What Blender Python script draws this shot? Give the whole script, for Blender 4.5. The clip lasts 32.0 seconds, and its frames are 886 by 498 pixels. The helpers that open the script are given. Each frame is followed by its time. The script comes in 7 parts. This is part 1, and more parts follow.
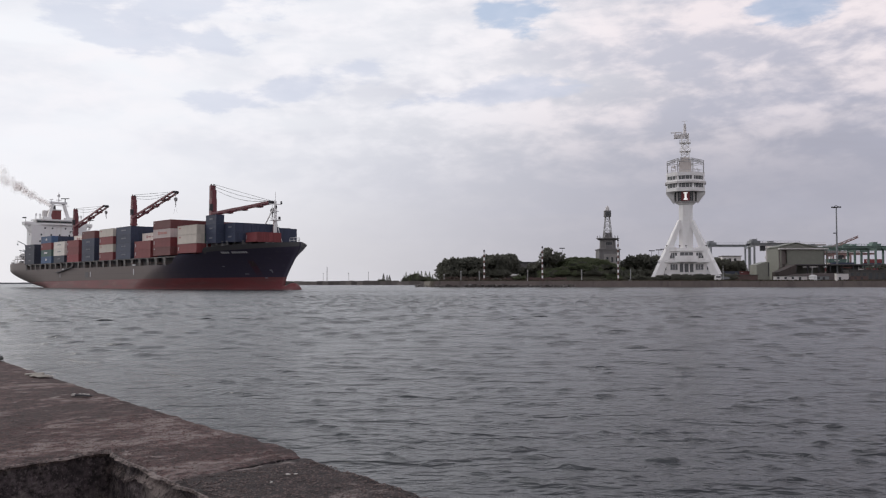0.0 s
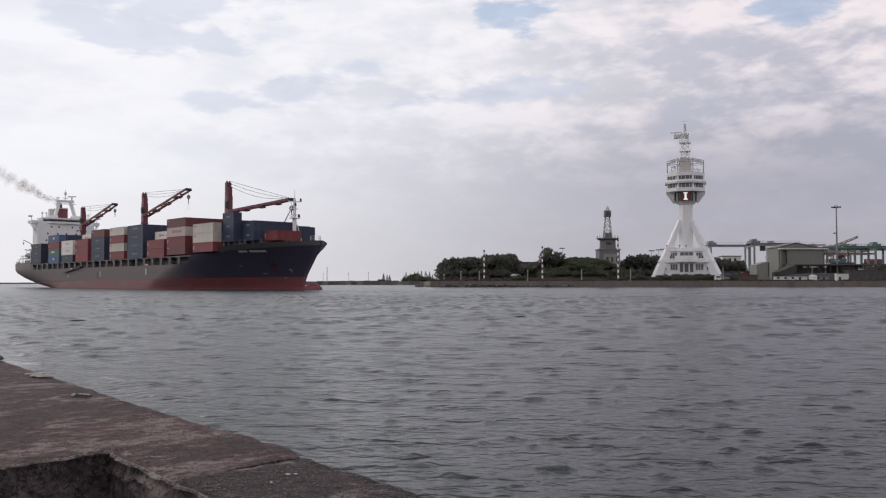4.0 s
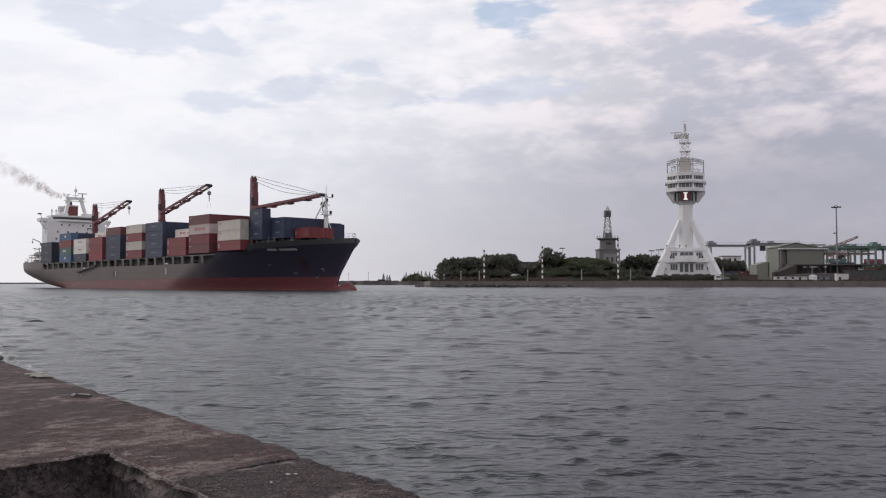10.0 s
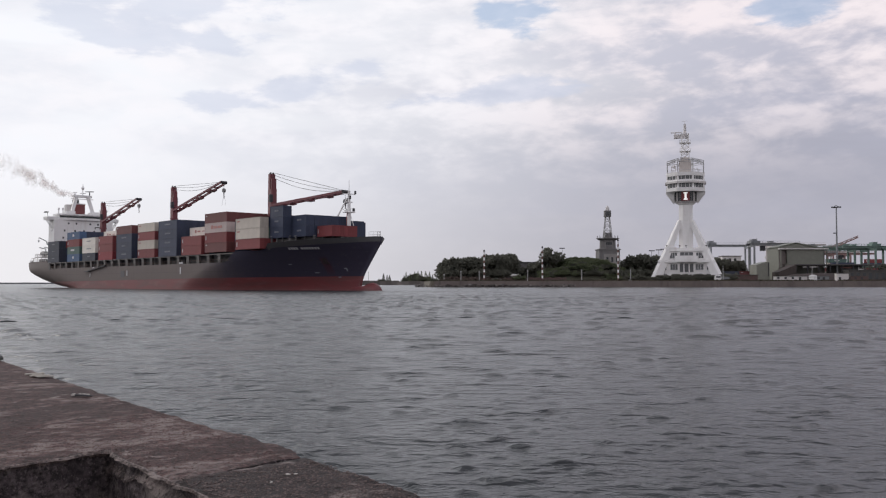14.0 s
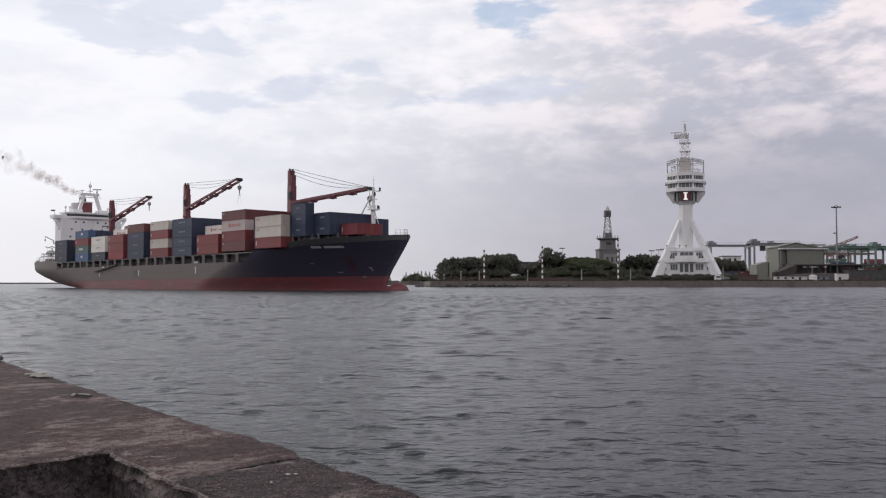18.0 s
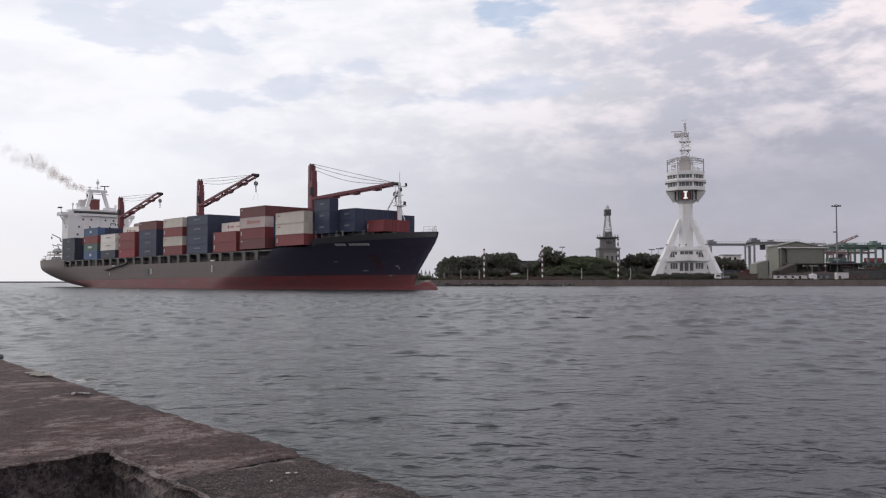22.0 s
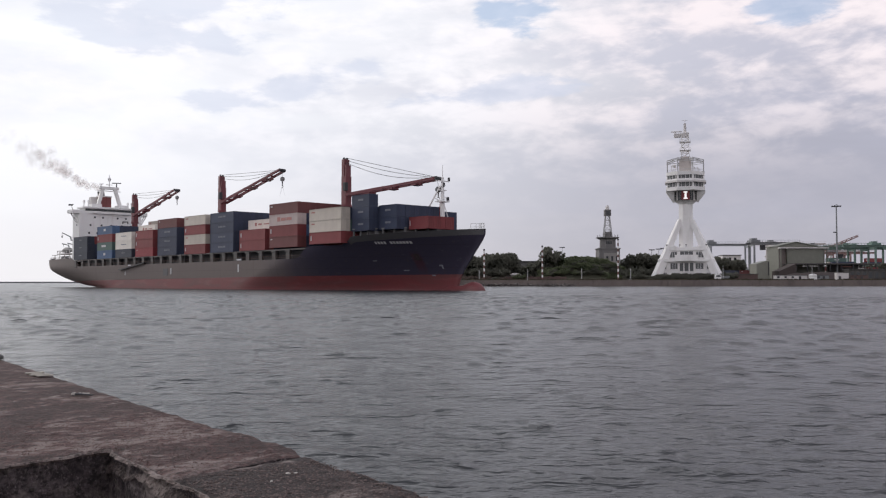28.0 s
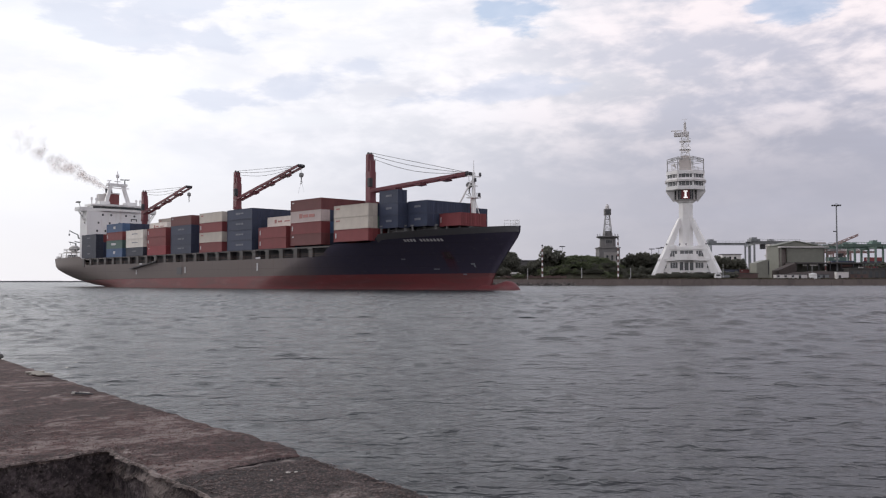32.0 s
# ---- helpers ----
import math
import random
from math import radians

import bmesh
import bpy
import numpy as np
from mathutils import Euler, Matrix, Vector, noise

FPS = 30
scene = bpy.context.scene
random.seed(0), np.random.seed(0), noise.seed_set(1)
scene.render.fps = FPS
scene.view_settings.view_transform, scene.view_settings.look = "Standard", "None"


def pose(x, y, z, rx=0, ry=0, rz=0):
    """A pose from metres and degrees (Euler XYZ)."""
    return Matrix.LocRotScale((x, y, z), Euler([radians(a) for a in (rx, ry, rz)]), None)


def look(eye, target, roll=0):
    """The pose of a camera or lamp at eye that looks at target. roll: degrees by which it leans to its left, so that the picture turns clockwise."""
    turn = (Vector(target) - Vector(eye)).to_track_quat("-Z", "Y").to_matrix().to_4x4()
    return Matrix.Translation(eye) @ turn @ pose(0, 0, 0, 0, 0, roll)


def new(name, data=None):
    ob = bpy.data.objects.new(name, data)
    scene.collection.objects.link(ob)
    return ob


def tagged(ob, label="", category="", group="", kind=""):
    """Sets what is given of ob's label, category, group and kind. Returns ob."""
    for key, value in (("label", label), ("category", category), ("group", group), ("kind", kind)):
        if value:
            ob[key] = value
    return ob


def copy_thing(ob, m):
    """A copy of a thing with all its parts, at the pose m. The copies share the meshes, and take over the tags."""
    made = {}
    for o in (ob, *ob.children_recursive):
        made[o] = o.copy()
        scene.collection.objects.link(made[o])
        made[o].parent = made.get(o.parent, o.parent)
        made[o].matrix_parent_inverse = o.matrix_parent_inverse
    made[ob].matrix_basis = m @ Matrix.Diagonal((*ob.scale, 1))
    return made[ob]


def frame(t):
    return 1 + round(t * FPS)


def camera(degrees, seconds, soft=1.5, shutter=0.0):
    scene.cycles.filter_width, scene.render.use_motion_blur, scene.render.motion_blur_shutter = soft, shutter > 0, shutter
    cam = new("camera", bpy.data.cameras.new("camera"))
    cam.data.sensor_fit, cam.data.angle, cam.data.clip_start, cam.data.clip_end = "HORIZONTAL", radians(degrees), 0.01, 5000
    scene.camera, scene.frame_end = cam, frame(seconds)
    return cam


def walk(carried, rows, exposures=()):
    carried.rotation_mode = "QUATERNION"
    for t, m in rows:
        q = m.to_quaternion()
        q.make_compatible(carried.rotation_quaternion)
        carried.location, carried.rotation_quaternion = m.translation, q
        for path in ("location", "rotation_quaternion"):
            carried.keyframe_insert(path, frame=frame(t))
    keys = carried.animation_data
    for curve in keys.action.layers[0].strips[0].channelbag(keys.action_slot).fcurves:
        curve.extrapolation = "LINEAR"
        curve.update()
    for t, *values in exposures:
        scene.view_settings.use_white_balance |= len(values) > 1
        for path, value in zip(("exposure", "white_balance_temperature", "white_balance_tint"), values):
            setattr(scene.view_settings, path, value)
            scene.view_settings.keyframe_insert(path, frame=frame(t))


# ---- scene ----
cam = camera(53.67, 32.0, soft=1.2)


def tilt(drop):
    """The camera's pose on its stand; drop: how far the view sinks, in thousandths of the lens's length."""
    return pose(0, 0, 1.6, 90 + math.degrees(math.atan(0.03922 + drop / 1000)), 0, 0)


walk(cam, [(0, tilt(0)), (10, tilt(0)), (21.0, tilt(0)), (21.5, tilt(-0.26)), (22.0, tilt(-1.28)), (22.5, tilt(-1.99)), (23.5, tilt(-1.99)),
           (24.5, tilt(-1.88)), (25.0, tilt(-1.46)), (25.5, tilt(-1.37)), (27.5, tilt(-1.0)), (29.5, tilt(-1.0)), (30.0, tilt(-1.1)),
           (30.5, tilt(-1.28)), (31.0, tilt(-1.99)), (32, tilt(-1.99))],
     exposures=[(0, 0.0), (13, 0.04), (25, 0.10), (32, 0.16)])

# ---- light ----
SUN_AZ, SUN_EL = -52.0, 24.0
sun_way = Vector((math.sin(radians(SUN_AZ)) * math.cos(radians(SUN_EL)), math.cos(radians(SUN_AZ)) * math.cos(radians(SUN_EL)), math.sin(radians(SUN_EL))))
sun_data = bpy.data.lights.new("sun", "SUN")
sun_data.energy, sun_data.angle, sun_data.color = 1.0, radians(32), (1.0, 0.93, 0.86)
sun = new("sun", sun_data)
sun.matrix_basis = look(sun_way * 100, (0, 0, 0))


class Nodes:
    """Short words for shader nodes."""

    def __init__(self, tree):
        self.t = tree
        tree.nodes.clear()

    def add(self, kind, **sets):
        n = self.t.nodes.new(kind)
        for k, v in sets.items():
            if k in n.inputs:
                self.to(n.inputs[k], v)
        return n

    def to(self, socket, v):
        if isinstance(v, bpy.types.NodeSocket):
            self.t.links.new(v, socket)
        else:
            socket.default_value = v

    def math(self, op, a, b=0.0, c=0.0, clamp=False):
        n = self.t.nodes.new("ShaderNodeMath")
        n.operation, n.use_clamp = op, clamp
        for s, v in zip(n.inputs, (a, b, c)):
            self.to(s, v)
        return n.outputs[0]

    def vec(self, op, a, b=(0, 0, 0)):
        n = self.t.nodes.new("ShaderNodeVectorMath")
        n.operation = op
        self.to(n.inputs[0], a), self.to(n.inputs[1], b)
        return n.outputs["Value"] if op == "DOT_PRODUCT" else n.outputs[0]

    def ramp(self, x, lo, hi, a=0.0, b=1.0):
        n = self.t.nodes.new("ShaderNodeMapRange")
        n.interpolation_type = "SMOOTHSTEP"
        for s, v in zip(n.inputs, (x, lo, hi, a, b)):
            self.to(s, v)
        return n.outputs[0]

    def mix(self, f, a, b, how="MIX"):
        n = self.t.nodes.new("ShaderNodeMix")
        n.data_type, n.blend_type = "RGBA", how
        self.to(n.inputs[0], f)
        for s, v in ((n.inputs[6], a), (n.inputs[7], b)):
            self.to(s, (*v, 1) if isinstance(v, tuple) and len(v) == 3 else v)
        return n.outputs[2]

    def noise(self, at, scale, detail=4.0, rough=0.55, warp=0.0):
        n = self.t.nodes.new("ShaderNodeTexNoise")
        for k, v in (("Vector", at), ("Scale", scale), ("Detail", detail), ("Roughness", rough), ("Distortion", warp)):
            self.to(n.inputs[k], v)
        return n.outputs[0]

    def scaled(self, at, scale, turn=0.0):
        n = self.t.nodes.new("ShaderNodeMapping")
        self.to(n.inputs["Vector"], at)
        n.inputs["Rotation"].default_value = (0, 0, radians(turn))
        n.inputs["Scale"].default_value = scale
        return n.outputs[0]


def make_world():
    world = bpy.data.worlds.new("overcast_sky")
    world.use_nodes = True
    scene.world = world
    n = Nodes(world.node_tree)
    sky = n.t.nodes.new("ShaderNodeTexSky")
    sky.sky_type, sky.sun_disc = "NISHITA", False
    sky.sun_elevation, sky.sun_rotation = radians(SUN_EL), radians(SUN_AZ)
    d = n.t.nodes.new("ShaderNodeTexCoord").outputs["Generated"]
    xyz = n.add("ShaderNodeSeparateXYZ", Vector=d)
    z = n.math("MAXIMUM", xyz.outputs[2], 0.0)
    round_ = n.math("ARCTAN2", xyz.outputs[0], xyz.outputs[1])
    flat = n.add("ShaderNodeCombineXYZ", X=round_, Y=n.math("MULTIPLY", z, n.math("ADD", 1.5, z))).outputs[0]
    streaks = n.noise(n.scaled(flat, (2.8, 6.2, 1), -20), 1.7, 5, 0.50, 0.3)
    puffs = n.noise(n.scaled(flat, (6.2, 7.6, 1), -22), 2.3, 8, 0.56, 0.2)
    soft = n.noise(n.scaled(flat, (1.6, 4.5, 1), -10), 1.7, 5, 0.5, 0.5)
    # the veiled sun lights the cloud round it; away from it the veil is lavender grey
    glow = n.ramp(n.vec("DOT_PRODUCT", d, tuple(sun_way)), 0.22, 0.93)
    high = n.ramp(z, 0.05, 0.22)
    behind = n.ramp(n.math("MULTIPLY", xyz.outputs[1], -1.0), -0.1, 0.7)
    near = n.math("POWER", glow, n.ramp(z, 0.12, 0.24, 1.55, 1.0))
    veil = n.mix(near, n.mix(behind, n.mix(n.ramp(z, 0.14, 0.28, 0.0, 0.55), (0.405, 0.407, 0.485), (0.62, 0.60, 0.675)), (0.86, 0.83, 0.87)), (0.925, 0.938, 0.985))
    veil = n.mix(n.math("MULTIPLY", n.ramp(z, 0.01, 0.15, 1.0, 0.0), 0.55), veil, n.mix(n.math("POWER", glow, 1.7), (0.425, 0.410, 0.450), (0.86, 0.82, 0.82)))
    shade = n.math("MULTIPLY", n.ramp(soft, 0.42, 0.62), n.math("MULTIPLY", n.math("MULTIPLY_ADD", high, 0.36, 0.12), n.math("MULTIPLY_ADD", glow, -0.55, 1.0)))
    veil = n.mix(shade, veil, (0.50, 0.51, 0.62))
    veil = n.mix(n.ramp(z, 0.34, 0.75, 0.0, 0.5), veil, (0.44, 0.45, 0.54))
    fleece = n.noise(n.scaled(flat, (7.5, 10.0, 1), -24), 4.6, 5, 0.55, 0.3)
    lit = n.ramp(n.math("ADD", n.math("ADD", n.math("MULTIPLY", streaks, 0.36), n.math("MULTIPLY", puffs, 0.46)), n.math("MULTIPLY", fleece, 0.18)), 0.42, 0.61)
    lit = n.math("MULTIPLY", lit, n.math("MULTIPLY_ADD", n.ramp(z, n.math("MULTIPLY_ADD", glow, -0.06, 0.10), 0.24), 0.85, 0.06))
    veil = n.mix(n.math("MULTIPLY", lit, n.ramp(z, 0.36, 0.7, 1.0, 0.45)), veil, n.mix(n.ramp(glow, 0.2, 0.75), (0.93, 0.845, 0.87), (0.94, 0.925, 0.965)))
    blue = n.vec("MULTIPLY", sky.outputs[0], (0.11, 0.11, 0.11))
    gap = n.noise(n.scaled(flat, (3.0, 6.0, 1), -20), 1.9, 6, 0.58, 0.4)
    torn = n.math("MULTIPLY", n.math("SUBTRACT", n.math("ADD", n.math("MULTIPLY", gap, 0.5), n.math("MULTIPLY", puffs, 0.5)), 0.5), 11.0)

    def patch(az, up, wide, tall, lean=0.0):
        """An uneven opening or thick place in the cloud."""
        a, u = n.math("DIVIDE", n.math("SUBTRACT", round_, az), wide), n.math("DIVIDE", n.math("SUBTRACT", z, n.math("MULTIPLY_ADD", n.math("SUBTRACT", round_, az), lean, up)), tall)
        return n.ramp(n.math("ADD", n.math("ADD", n.math("MULTIPLY", a, a), n.math("MULTIPLY", u, u)), torn), 1.3, 0.1)

    thick = n.math("MAXIMUM", n.math("MAXIMUM", patch(-0.32, 0.285, 0.13, 0.035), patch(-0.19, 0.210, 0.11, 0.016, 0.22)), patch(0.06, 0.215, 0.09, 0.014, 0.12))
    veil = n.mix(n.math("MULTIPLY", thick, 0.5), veil, (0.57, 0.625, 0.775))
    hole = n.math("MULTIPLY", n.ramp(gap, 0.52, 0.62), n.math("MULTIPLY", n.ramp(z, 0.26, 0.40), 0.6))
    hole = n.math("MAXIMUM", hole, n.math("MAXIMUM", patch(0.082, 0.295, 0.045, 0.024), patch(0.385, 0.285, 0.055, 0.026)))
    color = n.mix(n.math("MULTIPLY", hole, 0.65), veil, n.mix(0.6, blue, (0.42, 0.56, 0.80)))
    back = n.add("ShaderNodeBackground", Color=color, Strength=1.0)
    out = n.t.nodes.new("ShaderNodeOutputWorld")
    n.t.links.new(back.outputs[0], out.inputs[0])


make_world()


# ---- materials ----
def paint(name, color, rough=0.5, metal=0.0, grain=2.0, stain=0.15, vary=0.25, bump=0.0, dirt=(0.12, 0.09, 0.07), dirty=0.0, streak=False, island=False, each=0.0, spec=0.5):
    """A surface with grain, stains and fine relief; scales are per metre."""
    m = bpy.data.materials.new(name)
    m.use_nodes = True
    n = Nodes(m.node_tree)
    at = n.t.nodes.new("ShaderNodeTexCoord").outputs["Object"]
    fine, broad = n.noise(at, grain, 5, 0.6), n.noise(n.scaled(at, (1, 1, 0.25) if streak else (1, 1, 1)), stain, 4, 0.6, 0.4)
    lift = n.math("MULTIPLY_ADD", n.math("ADD", fine, broad), vary, 1 - vary)
    if island:
        lift = n.math("MULTIPLY", lift, n.math("MULTIPLY_ADD", n.t.nodes.new("ShaderNodeNewGeometry").outputs["Random Per Island"], 0.9, 0.55))
    if each:
        lift = n.math("MULTIPLY", lift, n.math("MULTIPLY_ADD", n.t.nodes.new("ShaderNodeObjectInfo").outputs["Random"], each, 1 - each / 2))
    col = n.mix(1.0, color, n.add("ShaderNodeCombineXYZ", X=lift, Y=lift, Z=lift).outputs[0], "MULTIPLY")
    if dirty:
        spots = n.noise(n.scaled(at, (1, 1, 0.15) if streak else (1, 1, 1)), stain * 4, 6, 0.65, 0.6)
        col = n.mix(n.math("MULTIPLY", n.ramp(spots, 0.5, 0.72), dirty), col, dirt)
    b = n.add("ShaderNodeBsdfPrincipled", Roughness=n.math("MULTIPLY_ADD", fine, 0.2, rough - 0.1), Metallic=metal)
    n.to(b.inputs["Base Color"], col)
    b.inputs["Specular IOR Level"].default_value = spec
    if bump:
        bm = n.add("ShaderNodeBump", Height=fine, Strength=0.6, Distance=bump)
        n.to(b.inputs["Normal"], bm.outputs[0])
    out = n.t.nodes.new("ShaderNodeOutputMaterial")
    n.t.links.new(b.outputs[0], out.inputs[0])
    return m


def make_water():
    m = bpy.data.materials.new("harbour_water")
    m.use_nodes = True
    n = Nodes(m.node_tree)
    at = n.t.nodes.new("ShaderNodeTexCoord").outputs["Object"]
    r0 = n.noise(n.scaled(at, (0.85, 1.3, 1), 12), 5.0, 3, 0.5, 0.3)
    r1 = n.noise(n.scaled(at, (0.8, 1.3, 1), -10), 1.15, 3, 0.5, 0.3)
    r2 = n.noise(n.scaled(at, (0.85, 1.2, 1), 8), 0.33, 3, 0.5, 0.3)
    murk = n.noise(at, 0.02, 3)
    b = n.add("ShaderNodeBsdfPrincipled", Roughness=0.24, IOR=1.333)
    b.inputs["Specular IOR Level"].default_value = 0.44
    n.to(b.inputs["Base Color"], n.mix(murk, (0.022, 0.025, 0.027), (0.033, 0.035, 0.037)))
    r3 = n.noise(n.scaled(at, (0.7, 1.2, 1), 5), 0.14, 5, 0.6, 0.4)
    # flat between the crests, steep on them
    r1, r2, r3 = n.ramp(r1, 0.47, 0.84), n.ramp(r2, 0.44, 0.84), n.ramp(r3, 0.44, 0.84)
    b0 = n.add("ShaderNodeBump", Height=r3, Strength=1.0, Distance=0.12)
    b1 = n.add("ShaderNodeBump", Height=r2, Strength=1.0, Distance=0.09, Normal=b0.outputs[0])
    b2 = n.add("ShaderNodeBump", Height=r1, Strength=1.0, Distance=0.09, Normal=b1.outputs[0])
    b3 = n.add("ShaderNodeBump", Height=r0, Strength=1.0, Distance=0.062, Normal=b2.outputs[0])
    n.to(b.inputs["Normal"], b3.outputs[0])
    out = n.t.nodes.new("ShaderNodeOutputMaterial")
    n.t.links.new(b.outputs[0], out.inputs[0])
    return m


def make_concrete(name, dark, pale, stones, cell=48.0, deep=0.042, scuffs=0.0):
    """Worn quay concrete: brown weathering, pale scuffs, pebbles that show."""
    m = bpy.data.materials.new(name)
    m.use_nodes = True
    n = Nodes(m.node_tree)
    at = n.t.nodes.new("ShaderNodeTexCoord").outputs["Object"]
    broad, mid, fine = n.noise(n.scaled(at, (1.5, 0.8, 1)), 1.3, 5, 0.62, 0.6), n.noise(n.scaled(at, (1.5, 0.9, 1)), 8, 6, 0.65, 0.3), n.noise(n.scaled(at, (1.2, 0.9, 1)), 26, 6, 0.72)
    cells = n.add("ShaderNodeTexVoronoi", Vector=at, Scale=cell)
    col = n.mix(n.ramp(n.math("ADD", n.math("MULTIPLY", broad, 0.6), n.math("MULTIPLY", mid, 0.4)), 0.42, 0.60), dark, pale)
    grit = n.noise(at, 62, 4, 0.72)
    col = n.mix(n.math("MULTIPLY", n.ramp(fine, 0.46, 0.59), 0.85), col, tuple(c * 0.35 for c in dark))
    col = n.mix(n.math("MULTIPLY", n.ramp(grit, 0.53, 0.66), 0.55), col, tuple(min(1, c * 1.9) for c in pale))
    col = n.mix(n.math("MULTIPLY", n.ramp(n.math("MULTIPLY", mid, broad), 0.255, 0.37), 0.75), col, (0.270, 0.225, 0.208))
    # scuffs where things were dragged over the edge
    rub = n.noise(n.scaled(at, (3.0, 1.5, 1), 12), 2.1, 6, 0.66, 0.9)
    col = n.mix(n.math("MULTIPLY", n.ramp(n.math("MULTIPLY_ADD", fine, 0.25, rub), 0.735, 0.81), n.math("MULTIPLY", n.ramp(mid, 0.40, 0.58), 0.85 * scuffs)), col, (0.33, 0.275, 0.255))
    peb = n.ramp(cells.outputs["Distance"], 0.30, 0.12)
    peb = n.math("MULTIPLY", peb, n.math("MULTIPLY", n.ramp(mid, 0.4, 0.62), stones))
    col = n.mix(peb, col, n.mix(n.math("MULTIPLY", n.add("ShaderNodeSeparateColor", Color=cells.outputs["Color"]).outputs[0], 1.0), (0.05, 0.04, 0.038), (0.25, 0.21, 0.19)))
    b = n.add("ShaderNodeBsdfPrincipled", Roughness=0.9)
    n.to(b.inputs["Base Color"], col)
    h = n.math("ADD", n.math("MULTIPLY", fine, 0.5), n.math("ADD", mid, peb))
    bm = n.add("ShaderNodeBump", Height=h, Strength=1.0, Distance=deep)
    n.to(b.inputs["Normal"], bm.outputs[0])
    out = n.t.nodes.new("ShaderNodeOutputMaterial")
    n.t.links.new(b.outputs[0], out.inputs[0])
    return m


def make_ribbed(name, color, pitch=0.28, rough=0.68, rust=0.25):
    """Painted corrugated steel, ribs upright."""
    m = bpy.data.materials.new(name)
    m.use_nodes = True
    n = Nodes(m.node_tree)
    at = n.t.nodes.new("ShaderNodeTexCoord").outputs["Object"]
    xyz = n.add("ShaderNodeSeparateXYZ", Vector=at)
    run = n.math("ADD", xyz.outputs[0], xyz.outputs[1])
    wave = n.ramp(n.math("SINE", n.math("MULTIPLY", run, 2 * math.pi / pitch)), -0.6, 0.6)
    fade = n.noise(at, 0.6, 5, 0.6)
    spots = n.noise(n.scaled(at, (1, 1, 0.2)), 2.2, 6, 0.65, 0.5)
    lift = n.math("MULTIPLY_ADD", fade, 0.4, n.math("MULTIPLY_ADD", n.t.nodes.new("ShaderNodeObjectInfo").outputs["Random"], 0.25, 0.68))
    col = n.mix(1.0, color, n.add("ShaderNodeCombineXYZ", X=lift, Y=lift, Z=lift).outputs[0], "MULTIPLY")
    col = n.mix(n.math("MULTIPLY", n.ramp(spots, 0.58, 0.75), rust), col, (0.13, 0.07, 0.045))
    b = n.add("ShaderNodeBsdfPrincipled", Roughness=rough)
    n.to(b.inputs["Base Color"], col)
    bm = n.add("ShaderNodeBump", Height=wave, Strength=0.22, Distance=0.012)
    n.to(b.inputs["Normal"], bm.outputs[0])
    out = n.t.nodes.new("ShaderNodeOutputMaterial")
    n.t.links.new(b.outputs[0], out.inputs[0])
    return m


